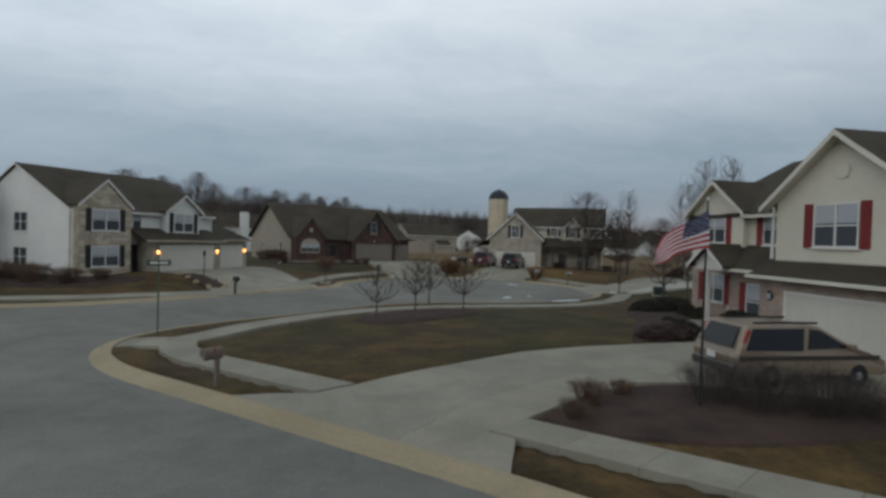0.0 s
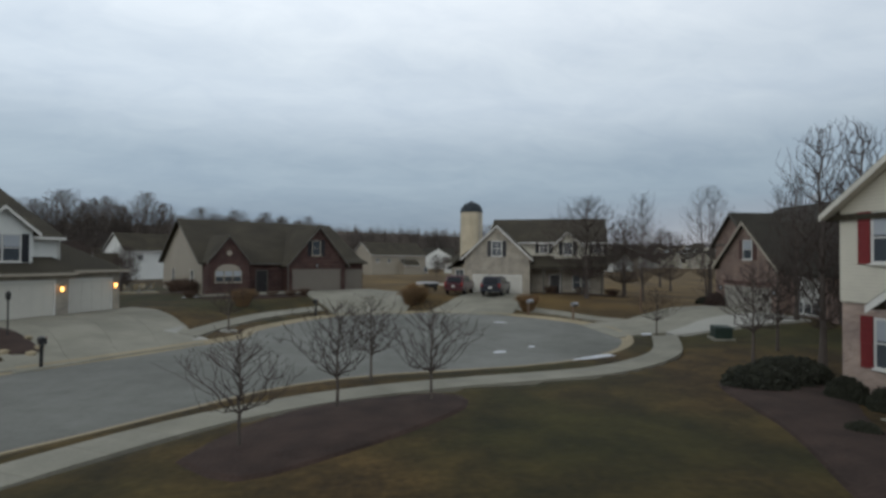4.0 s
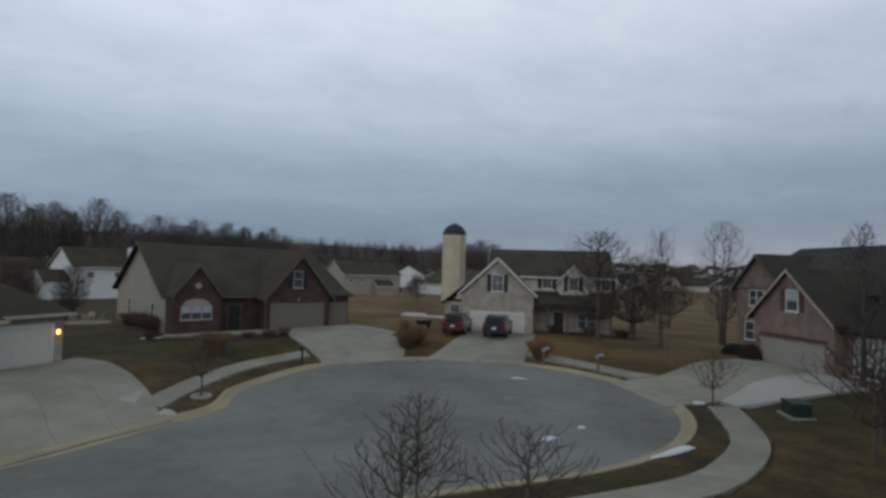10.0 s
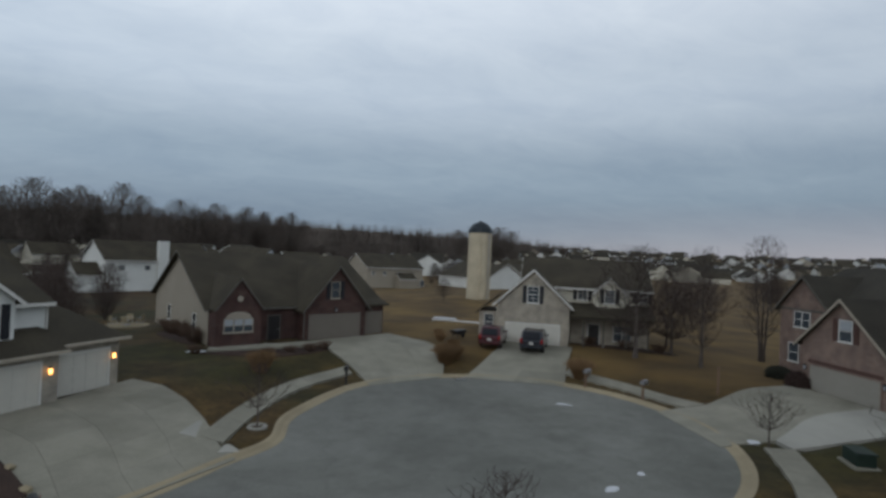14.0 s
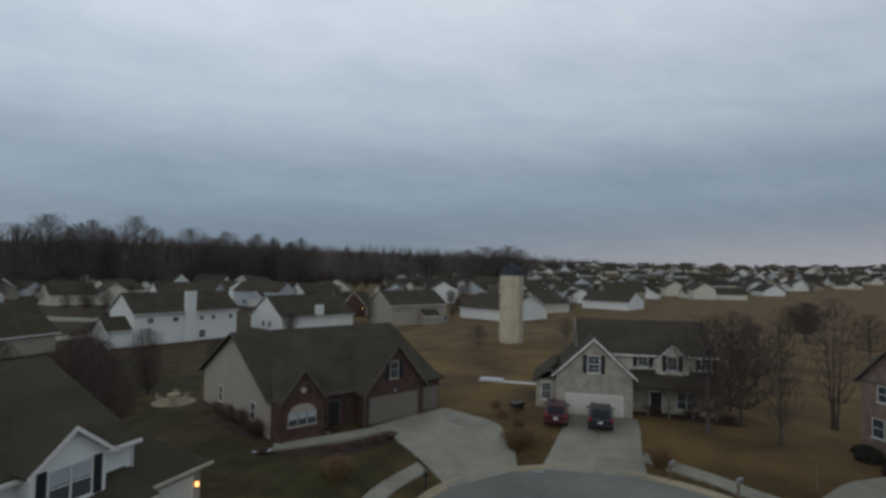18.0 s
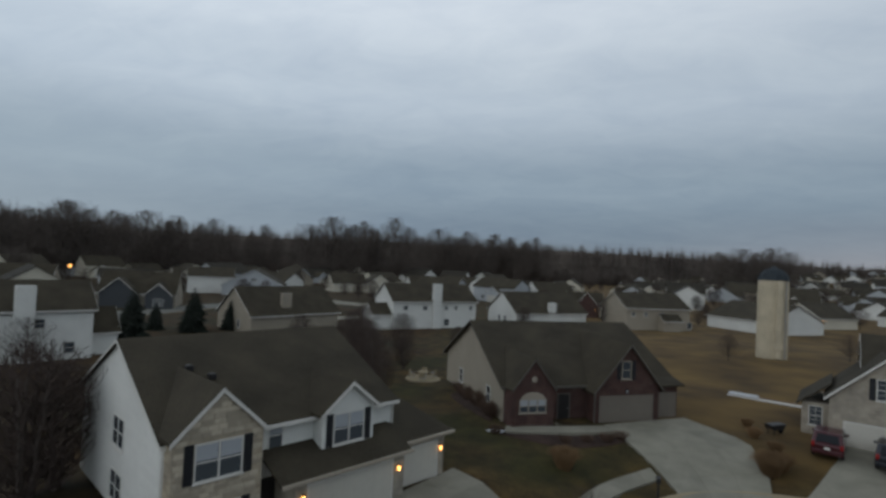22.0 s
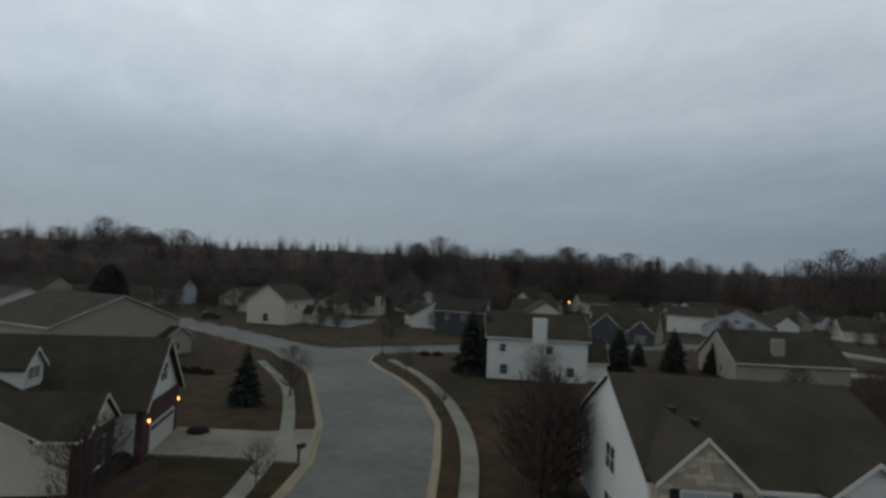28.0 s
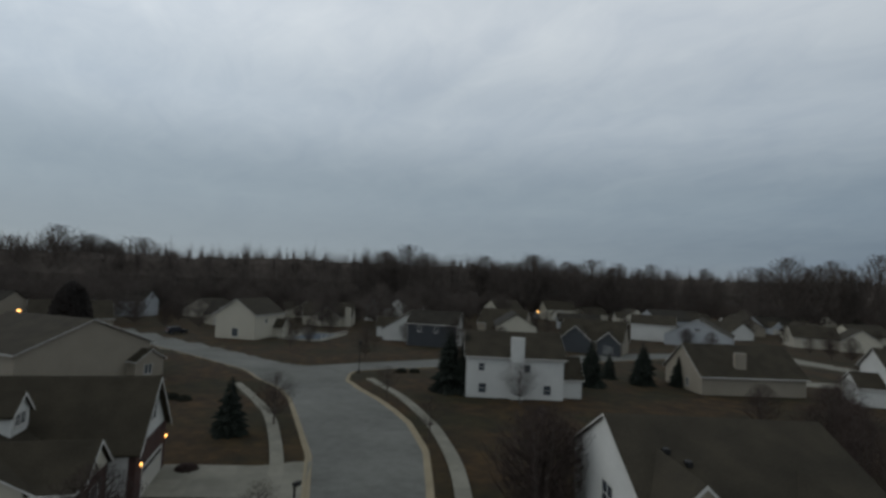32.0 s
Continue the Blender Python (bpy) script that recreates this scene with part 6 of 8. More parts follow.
tuft_mesh = twig_ball(rng, 0.95, 1.35, 420, "dry_grass", 0.009, 0.35)
dry_mesh = twig_ball(rng, 1.0, 1.2, 230, "dry_shrub", 0.008, 0.3)
grey_stems = [twig_ball(rng, 1.15, 1.4, 34, "pale_twig", 0.0038, 0.4) for _ in range(9)]
round_crown = leaf_mound(rng, 3.4, 10.5, 3600, "dark_foliage", 0.34)
rust_mesh = leaf_mound(rng, 0.8, 0.9, 500, "rust_leaf")
green_mesh = leaf_mound(rng, 0.9, 0.75, 700, "shrub")


def shrub(name, me, x, y, sx, sz, label, group, z=None, turn=0):
    o = new(name, me)
    o.matrix_world = pose(x, y, gz(x, y) if z is None else z, 0, 0, turn) @ Matrix.Diagonal((sx, sx, sz, 1))
    return tagged(o, label, "shrub" if "grass" not in name else "grass", group)


for x, y, s in ((1.0, 57.6, 1.15), (13.9, 61.6, 1.35), (22.6, 57.0, 1.25), (14.8, 62.3, 1.0), (15.3, 64.4, 0.7), (14.9, 67.2, 0.7), (15.4, 70.0, 0.6), (-6.4, 77.0, 1.6), (-5.2, 75.0, 1.2), (27, 68.5, 0.7)):
    shrub("ornamental_grass", tuft_mesh, x, y, s, s, "round tuft of dry straw-coloured ornamental grass", "ornamental grass tufts", turn=x * 50)
plant("evergreen", (trunk_mesh(6.5, 0.2), round_crown), -121.0, 21.5, gz(-121, 21.5), 40, 1.12, "broad round-headed dark tree behind the tan gable", "evergreen", "dark evergreens")
shrub("rust_shrub", rust_mesh, 34.6, 50.4, 1.1, 1.1, "low rust-red shrub beside the garage", "foundation shrubs")
for i, (x, y, s) in enumerate(((-4.2, 65.8, 1.4), (-5.4, 68.4, 1.5), (-6.6, 71.0, 1.5), (-7.6, 73.6, 1.4), (1.2, 61.3, 0.6), (2.6, 61.9, 0.6), (4.0, 62.5, 0.7), (5.0, 63.2, 0.7), (-3.6, 62.0, 0.7), (28.5, 66.2, 0.9), (31.0, 64.4, 0.9), (33.3, 62.8, 0.9))):
    shrub("dry_shrub", dry_mesh, x, y, s, s * 0.85, "brown leafless garden shrub along a house wall", "bare garden shrubs", turn=i * 40)
for i, (x, y, s, h) in enumerate(((22.0, 31.9, 1.3, 1.1), (22.9, 32.3, 1.2, 1.0), (20.7, 31.5, 1.2, 0.95), (18.9, 26.6, 0.42, 0.4), (18.7, 25.4, 0.42, 0.4), (18.5, 24.4, 0.42, 0.4), (18.3, 23.1, 0.45, 0.4), (20.9, 24.6, 0.9, 1.0), (20.9, 23.2, 0.8, 1.0), (21.7, 29.4, 0.6, 0.9), (21.6, 28.2, 0.5, 0.8), (36.0, 53.2, 1.0, 0.8), (37.4, 54.6, 1.0, 0.8), (-77.5, 69.5, 1.0, 0.9), (-78.5, 67.5, 1.0, 0.9), (-40.2, 24.4, 0.8, 1.0), (-71.8, 31.9, 1.1, 0.9), (-70.4, 33.2, 0.9, 0.8), (-72.8, 30.4, 1.0, 0.9), (-39.3, 24.2, 0.9, 0.7), (-37.8, 22.9, 1.0, 0.6))):
    shrub("evergreen_shrub", green_mesh, x, y, s, h, "low dark green foundation shrub in mulch", "evergreen shrubs", turn=i * 31)
for i, (x, y, s) in enumerate(((16.0, 22.3, 0.85), (16.8, 22.9, 0.75), (-45.8, 29.5, 0.7))):
    shrub("rust_shrub", rust_mesh, x, y, s * 1.5, s * 0.7, "dull red-brown mounded shrub in a mulch bed", "foundation shrubs", turn=i * 60)
for i, (x, y, s, h) in enumerate(((13.6, 14.3, 1.15, 1.05), (14.7, 13.7, 1.1, 1.0), (12.8, 15.0, 0.9, 0.85), (15.6, 13.6, 0.85, 0.7))):
    bush = tagged(group_at("bare_shrub", x, y, gz(x, y), i * 70), "grey leafless shrub with a haze of fine twigs", "shrub", "bare shrubs in the planting bed")
    bush.scale = (s, s, h)
    for me in grey_stems:
        new("stem", me).parent = bush
for i, (x, y, s) in enumerate(((9.9, 15.3, 0.6), (9.2, 14.5, 0.45), (11.0, 15.9, 0.4))):
    shrub("bare_shrub", dry_mesh, x, y, s, s * 1.1, "small brown leafless rose bush in mulch", "bare shrubs in the planting bed", turn=i * 80)
for i, (x, y, s) in enumerate(((-17.5, 41.5, 1.2), (-15.8, 40.2, 1.3), (-13.6, 39.8, 1.1), (-12.2, 41.0, 0.8), (-19.5, 43.0, 1.3))):
    shrub("dry_shrub", dry_mesh, x, y, s, s, "reddish brown leafless shrub before the stone wall", "bare garden shrubs", turn=i * 45)


def bed(name, outline, label, lift_=0.06):
    """A mulch bed: a low mound with the given outline."""
    pts = smooth(list(outline) + [outline[0]], 0.6)[:-1]
    cx, cy = np.mean(pts, 0)
    bm = bmesh.new()
    rings = []
    for f, dz in ((1.0, -0.03), (0.93, lift_), (0.6, lift_ + 0.06), (0.25, lift_ + 0.08)):
        rings.append([bm.verts.new((cx + (x - cx) * f, cy + (y - cy) * f, gz(cx + (x - cx) * f, cy + (y - cy) * f) + dz)) for x, y in pts])
    k = len(pts)
    for a, b in zip(rings, rings[1:]):
        for i in range(k):
            bm.faces.new((a[i], a[(i + 1) % k], b[(i + 1) % k], b[i]))
    bm.faces.new(rings[-1])
    return tagged(part(name, bm, "mulch"), label, "mulch bed", kind="structure")


bed("mulch_bed_1", [(8.2, 14.6), (9.7, 15.6), (11.6, 16.6), (13.2, 16.3), (15.4, 14.9), (17.0, 13.6), (15.0, 12.6), (12.0, 12.6), (9.6, 13.4)], "dark brown mulch bed by the driveway")
bed("mulch_bed_2", [(4.0, 28.6), (5.4, 27.3), (7.4, 28.3), (9.4, 29.8), (11.0, 31.4), (11.2, 32.9), (9.6, 33.2), (6.6, 32.3), (4.8, 30.4)], "dark mulch bed under the lawn trees")
bed("mulch_bed_3", [(14.3, 21.5), (15.6, 24.0), (17.6, 27.4), (20.0, 32.6), (23.6, 33.2), (22.6, 30.2), (20.0, 27.2), (18.2, 24.2), (17.3, 21.7)], "dark mulch bed with small shrubs along the path")
bed("mulch_bed_4", [(-3.6, 62.0), (0.8, 60.6), (4.2, 62.0), (5.4, 63.6), (1.4, 62.9)], "mulch bed before the brick house")
bed("mulch_bed_5", [(-20.5, 42.6), (-15.8, 38.8), (-11.8, 39.2), (-9.6, 42.2), (-11.4, 43.0), (-15.5, 41.8)], "mulch bed under the stone-front windows")
bed("mulch_bed_6", [(26.8, 67.2), (29.5, 64.2), (34.0, 61.8), (34.8, 63.0), (30.5, 65.8)], "mulch bed along the porch")
bed("mulch_bed_7", [(-4.0, 64.2), (-6.2, 67.0), (-8.8, 73.4), (-7.0, 74.6), (-4.8, 69.0)], "mulch bed along the tan side wall")


bed("mulch_bed_9", [(-40.6, 26.4), (-39.0, 26.6), (-35.4, 25.0), (-32.2, 23.2), (-32.4, 20.6), (-34.6, 20.4), (-35.4, 22.4), (-38.0, 24.0)], "dark mulch bed before the corner house")


def tree_ring(x, y, r, n=12):
    """A ring of pale edging stones round a street tree."""
    e = tagged(group_at("tree_ring", x, y, gz(x, y)), "ring of pale edging stones round a young tree", "edging", "tree rings")
    bm = box(-0.16, 0.16, -0.08, 0.08, -0.05, 0.10, 0.02)
    me = mesh_of(bm, "edging_block", "pale_concrete")
    for k in range(n):
        a = 2 * math.pi * k / n
        shared("edging_block", me, e, pose(math.cos(a) * r, math.sin(a) * r, 0, 0, 0, math.degrees(a) + 90))


tree_ring(1.6, 48.8, 0.36)


# ---- woods and distance ----
WOODS = [(-200, -260), (-232, -120), (-248, 10), (-240, 80), (-227, 129), (-238, 220), (-262, 325), (-190, 420), (-60, 462), (90, 505), (260, 620), (480, 800), (800, 880), (1200, 700), (1500, 300)]
wr = random.Random(21)


def woods_height(x, y):
    """Canopy height: tall old wood to the west, lower and younger to the north-east."""
    az = math.degrees(math.atan2(x, y - 24))
    return float(np.interp(az, (-110, -80, -57, -45, -20, 0, 15, 30, 50), (28, 31, 35, 35, 39, 39, 38, 37, 32)))


bm = bmesh.new()
line = resample(WOODS, 4)
rows = []
for i, (x, y) in enumerate(line):
    far = math.hypot(x, y - 24)
    nx, ny = x / far, (y - 24) / far
    hh = woods_height(x, y) * (0.70 + 0.02 * noise.noise(Vector((x * 0.012, y * 0.012, 0)))) + 1.4 * wr.random() - 1.2
    rows.append([bm.verts.new((x + nx * d, y + ny * d, z)) for d, z in ((-8, -1), (-6, hh * 0.6), (-2, hh * 0.88), (1, hh), (8, hh * 0.8), (30, hh * 0.5), (60, -1))])
for a, b in zip(rows, rows[1:]):
    for k in range(6):
        bm.faces.new((a[k], b[k], b[k + 1], a[k + 1]))
tagged(part("woods_floor", bm, "woods"), "dark leafless woodland edge along the horizon", "woods", kind="stuff")
tv, tf = [], []


def spike(p, q, r):
    p, q = np.array(p), np.array(q)
    d = q - p
    u = np.cross(d, (0.3, 0.2, 1.0)); u = u / (np.linalg.norm(u) or 1) * r
    v = np.cross(d, u); v = v / (np.linalg.norm(v) or 1) * r
    k = len(tv)
    tv.extend((tuple(p + u), tuple(p - u * 0.5 + v * 0.87), tuple(p - u * 0.5 - v * 0.87), tuple(q)))
    tf.extend(((k, k + 1, k + 3), (k + 1, k + 2, k + 3), (k + 2, k, k + 3)))


def wood_tree(x, y, h, w, n):
    spike((x, y, -0.5), (x + wr.uniform(-1, 1), y + wr.uniform(-1, 1), h * 0.8), h * 0.014 + 0.08)
    for _ in range(n):
        a, f = wr.uniform(0, 6.283), wr.uniform(0.3, 0.9)
        l = w * wr.uniform(0.5, 1.0) * math.sin(math.pi * min(1, f + 0.12))
        b = (x + math.cos(a) * l * 0.12, y + math.sin(a) * l * 0.12, h * f * 0.8)
        t = (x + math.cos(a) * l, y + math.sin(a) * l, min(h, h * f + l * 0.9))
        spike(b, t, 0.16)
        o = wr.uniform(0.15, 1.15)
        spike((x, y, h * 0.6), (x + math.cos(a) * w * o, y + math.sin(a) * w * o, h * (1.0 - 0.16 * o * o - wr.uniform(0, 0.10))), 0.10)
        for _ in range(4):
            g2 = wr.uniform(0.35, 0.95)
            m_ = tuple(lin(b[i], t[i], g2) for i in range(3))
            spike(m_, (m_[0] + wr.uniform(-1, 1) * l * 0.4, m_[1] + wr.uniform(-1, 1) * l * 0.4, m_[2] + wr.uniform(0.2, 1) * l * 0.4), 0.13)


for x, y in resample(WOODS, 0.9):
    far = math.hypot(x, y - 24)
    if far > 560 and wr.random() < 0.55:
        continue
    d = wr.uniform(-12, 40)
    wood_tree(x * (1 + d / far) + wr.uniform(-3, 3), y * (1 + d / far) + wr.uniform(-3, 3), woods_height(x, y) * wr.uniform(0.82, 1.02), wr.uniform(3, 5.5), 15)
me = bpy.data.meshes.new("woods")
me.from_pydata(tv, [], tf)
me.materials.append(M["hazed_twig"])
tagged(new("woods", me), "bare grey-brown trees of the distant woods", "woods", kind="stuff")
for i in range(330):
    az, f = wr.uniform(-112, 12), wr.random()
    k = min(range(len(line)), key=lambda q: abs(math.degrees(math.atan2(line[q][0], line[q][1] - 24)) - az))
    far = math.hypot(line[k][0], line[k][1] - 24) - 12 - 75 * f * f
    x, y = math.sin(radians(az)) * far, 24 + math.cos(radians(az)) * far
    e = plant("belt_tree", wood_trees[i % 4], x, y, -0.5, i * 47, 0.5, "dark leafless tree before the distant woods", "tree", "belt of trees before the woods")
    s = wr.uniform(0.45, 0.75)
    e.scale = (s, s, s * wr.uniform(0.9, 1.2))
# old trees that stand above the rest
for i, (x, y, h, w) in enumerate(((-235, 212, 31, 8), (-195, 211, 31, 10), (-194, 254, 31, 9.6), (-189, 271, 30, 5.6), (-187, 297, 31, 6), (-168, 320, 30, 5.4), (-109, 283, 33, 9.8), (-100, 307, 33, 6.7), (-82, 303, 35, 7.4), (-70, 367, 34, 9.7), (-51, 371, 33, 9.3), (-35, 383, 33, 7.7), (-24, 384, 31, 6.5), (-8, 394, 32, 6.3), (132, 423, 31, 10), (148, 417, 32, 9), (-258, -15, 23, 6.9), (-251, 16, 30, 8.3), (-261, 27, 28, 7.8), (-260, 45, 28, 8.6), (-208, 145, 31, 7.9), (-213, 136, 28, 5.1), (-203, 218, 31, 7.8))):
    e = plant("skyline_tree", wood_trees[i % 4], x, y, -0.5, i * 70, h / 20.0, "tall old leafless tree rising above the woods", "tree", "old trees on the skyline")
    e.scale = (w / 5.6, w / 6.0, h / 17.4)
    for k in range(2):
        d, q = wr.uniform(0.9, 1.7) * w * (1, -1)[k], wr.uniform(0.84, 0.95)
        far = math.hypot(x, y - 24)
        e = plant("skyline_tree", wood_trees[(i + k + 1) % 4], x - d * (y - 24) / far, y + d * x / far, -0.5, i * 31 + k * 99, 1, "tall old leafless tree rising above the woods", "tree", "old trees on the skyline")
        e.scale = (w / 6.0 * q, w / 6.4 * q, h / 17.8 * q)


# ---- houses of the neighbourhood ----
def plain_house(x, y, turn, w, d, ze, za, wall, roof, label, wins=(), chimney=None, wing=None, garage=None, front_gable=None, name="house", lit=(), trim="trim", group="neighbourhood houses"):
    """A gabled house, ridge along its front; x, y: the middle of its front."""
    h = tagged(group_at(name, x, y, gz(x, y) - 0.05, turn), label, "house", group)
    side_gable_walls(h, -w / 2, w / 2, 0, d, ze, za, wall)
    roof_side(h, -w / 2, w / 2, 0, d, ze, za, 0.35, mat=roof, trim=trim)
    if front_gable:
        for c, half, yy, z1, z2, mat in front_gable:
            gable_walls(h, c, half, yy, d * 0.4, z1, z2, mat)
            roof_front(h, c, half, yy, d * 0.5, z1, z2, 0.3, mat=roof, trim=trim)
    for wx, wy, wz, ww, wh, n, face in wins:
        window(h, wx, wy, wz, ww, wh, n, face, blinds=0)
    if chimney:
        cx, cy, cz = chimney
        part("chimney", box(cx - 0.9, cx + 0.9, cy - 0.55, cy + 0.15, 0, cz, 0.03), wall, h)
    if wing:
        x0, x1, y0, y1, z1, z2 = wing
        side_gable_walls(h, x0, x1, y0, y1, z1, z2, wall)
        roof_side(h, x0, x1, y0, y1, z1, z2, 0.3, mat=roof, trim=trim)
    if garage:
        garage_door(h, garage[0], garage[1], 4.9, cols=6, rows=3)
    for lx, ly, lz in lit:
        wall_lamp(h, lx, ly, lz)
    return h


# pale two-storey house with a tall chimney, seen from its back
plain_house(-55.2, 71.6, 56, 13.2, 8.6, 5.7, 8.6, "white_siding", "shingle", "pale two-storey house back with tall siding chimney",
            wins=((-4.6, 0, 3.6, 0.9, 1.1, 1, "front"), (1.6, 0, 3.6, 1.0, 1.1, 1, "front"), (4.4, 0, 0.7, 1.1, 1.3, 1, "front"), (-4.4, 0, 0.7, 1.1, 1.3, 1, "front"), (6.6, 4, 3.4, 0.9, 1.2, 1, "right")),
            chimney=(0.2, 0.0, 8.3), wing=(6.5, 9.6, 1.8, 7.0, 2.8, 5.4))
# white two-storey house with chimney beyond the brick house
plain_house(-20.9, 125.0, 40, 18, 9, 5.3, 8.3, "white_siding", "shingle", "white two-storey house back with wide chimney",
            wins=((-6.5, 0, 3.5, 1.0, 0.9, 1, "front"), (-2.4, 0, 3.5, 1.0, 0.9, 1, "front"), (2.2, 0, 3.5, 0.8, 0.8, 1, "front"), (4.4, 0, 3.5, 0.8, 0.8, 1, "front"), (7.8, 0, 3.5, 0.8, 0.8, 1, "front"), (2.4, 0, 0.5, 1.2, 1.3, 1, "front")),
            chimney=(0.0, 0.0, 8.6), wing=(-12.6, -9.0, 0.6, 6, 2.8, 4.6))
# low white-gabled house
plain_house(1.3, 141.5, 35, 18, 12, 2.9, 6.9, "white_siding", "shingle", "low white house with steep gable and dark roof",
            wins=((-9.0, 4.6, 0.6, 0.9, 1.2, 1, "left"), (-9.0, 7.0, 0.6, 0.9, 1.2, 1, "left")), chimney=(0.0, 0.4, 5.0))
plain_house(4.5, 224, 38, 16, 11, 3.0, 7.2, "white_siding", "shingle", "low white gabled house behind other roofs")
plain_house(10.5, 170, 4, 9, 9, 3.0, 6.4, "cream_siding", "shingle", "house with red brick gable and lit lamps", front_gable=((0, 3.2, -0.6, 3.0, 6.6, "red_brick"),), lit=((-3.4, -0.6, 2.2), (2.4, -0.6, 2.2), (5.0, 0, 2.2)))
plain_house(23.8, 146.2, 22, 15, 11, 4.8, 7.8, "tan_siding", "shingle", "long tan two-storey house back with patio",
            wins=((-6, 0, 3.0, 0.9, 0.9, 1, "front"), (-3, 0, 3.0, 0.9, 0.9, 1, "front"), (1, 0, 3.0, 1, 0.9, 1, "front"), (4, 0, 0.5, 1.8, 2.0, 2, "front"), (7.5, 0, 0.5, 1.2, 1.4, 1, "front")), wing=(0, 4, -2.2, 1.0, 2.4, 3.6))
plain_house(44.0, 160.0, -58, 17, 17, 2.9, 6.6, "white_siding", "shingle", "low white house with wide gable and three windows",
            wins=((-8.5, 12.0, 0.6, 3.6, 1.4, 3, "left"), (-8.5, 6.0, 0.6, 1.0, 1.4, 1, "left")))
plain_house(75.4, 181.0, 28, 13, 12, 2.9, 6.4, "cream_siding", "shingle", "low pale house with wide gable", lit=((-5.4, 0.0, 2.0),))
plain_house(101, 196, -55, 17, 15, 2.9, 6.4, "white_siding", "shingle", "low white house with wide gable")
# tan house with a steep gable behind the white-sided house
plain_house(-41.6, 108.8, 60, 17, 11, 3.0, 7.2, "tan_siding", "shingle", "tan house with steep gable and brown roof", chimney=(-1.5, 1.6, 6.4), wins=((-8.5, 4.0, 0.7, 0.8, 1.3, 1, "left"),))
plain_house(-87.0, 125.0, 28, 15, 10, 3.2, 7.6, "tan_siding", "shingle", "brown-roofed house with two gables and a bay window", front_gable=((-3.2, 3.6, -1.6, 3.2, 6.4, "slate_siding"), (4.6, 2.6, -2.0, 3.0, 5.4, "slate_siding")), wins=((4.6, -2.0, 0.6, 2.0, 1.5, 3, "front"),))
plain_house(-101.8, 172.5, 33, 13, 9, 5.2, 7.8, "white_siding", "shingle", "white two-storey house behind garden trees", wing=(6.5, 10, 1, 7, 3, 5.0))
plain_house(-82.2, 183, 115, 16, 18, 3.2, 8.0, "grey_siding", "shingle", "pale blue-grey house with a broad gable", wins=((-8.0, 9.0, 4.4, 1.6, 0.9, 2, "left"),))
plain_house(-72, 214, 40, 13, 10, 3.2, 6.8, "cream_siding", "shingle", "pale gabled house among others")
plain_house(-60, 224, 120, 13, 10, 3.2, 6.8, "cream_siding", "shingle", "pale gabled house among others")
plain_house(-46, 230, 35, 13, 9, 3.2, 6.8, "white_siding", "shingle", "white gabled house among others")
plain_house(-34.8, 189, -20, 15, 9, 5.0, 8.0, "grey_siding", "shingle", "grey two-storey house behind the white one")
# west side, beyond the curved street
plain_house(-131.9, 61.6, 135, 14, 10, 5.8, 9.2, "cream_siding", "shingle", "cream two-storey house with gable end to the street", wins=((-7.0, 5.0, 0.6, 1.6, 1.9, 1, "left"), (-2.0, 0, 3.6, 1.0, 1.1, 1, "front")), front_gable=((3.4, 1.8, -2.4, 2.6, 4.4, "cream_siding"),))
plain_house(-160, 88, 58, 15, 11, 3.0, 6.8, "cream_siding", "shingle", "low cream house with a gable toward the garden", front_gable=((0.0, 4.2, -2.0, 3.0, 6.2, "cream_siding"),), chimney=(6.5, 0, 6.0))
plain_house(-184, 136, 118, 14, 9, 5.0, 7.8, "white_siding", "shingle", "white house with steep gable end")
plain_house(-176, 119, 125, 8, 8, 5.0, 8.2, "white_siding", "shingle", "narrow white gabled house")
slate_home = plain_house(-106.5, 92.0, 45, 12, 9, 5.4, 8.2, "white_siding", "shingle_dark", "white-gabled two-storey house with dark slate front", wins=((-3, 0, 3.4, 1, 1.2, 1, "front"), (1, 0, 3.4, 1, 1.2, 1, "front")))
part("cladding", box(-5.9, 5.9, -0.035, 0, 0, 5.3), "slate_siding", slate_home, "dark slate siding of the front")
plain_house(-84.85, 11.9, 36, 16.0, 18.1, 4.9, 8.4, "tan_siding", "shingle", "large tan house with a broad gable end", wing=(7.0, 9.6, 14.6, 19.2, 2.5, 3.9), wins=((9.6, 16.6, 0.5, 1.3, 1.4, 2, "right"),))
plain_house(-108.2, 2.5, 30, 14, 11.5, 5.3, 8.0, "white_siding", "shingle", "white gabled house beyond the corner", wins=((7.0, 9.0, 3.6, 1.0, 1.0, 1, "right"), (5.8, 0, 3.2, 0.7, 1.6, 1, "front"), (2.6, 0, 3.2, 0.7, 1.6, 1, "front")))
plain_house(-130, -18, 100, 14, 11, 3.2, 7.0, "cream_siding", "shingle", "pale house under dark trees", lit=((3, 0, 2.2),))
plain_house(-150, 22, 95, 16, 10, 3.2, 7.0, "tan_siding", "shingle", "tan house across the far street", garage=(2, 0))
plain_house(-128, 132, 30, 15, 10, 3.4, 7.6, "tan_siding", "shingle", "brown-roofed house on the next street", lit=((4, 0, 2.2),))

FAR_STREET = [(-150, 203), (-120, 193), (-95, 182), (-60, 169), (-38, 160), (-24, 148)]


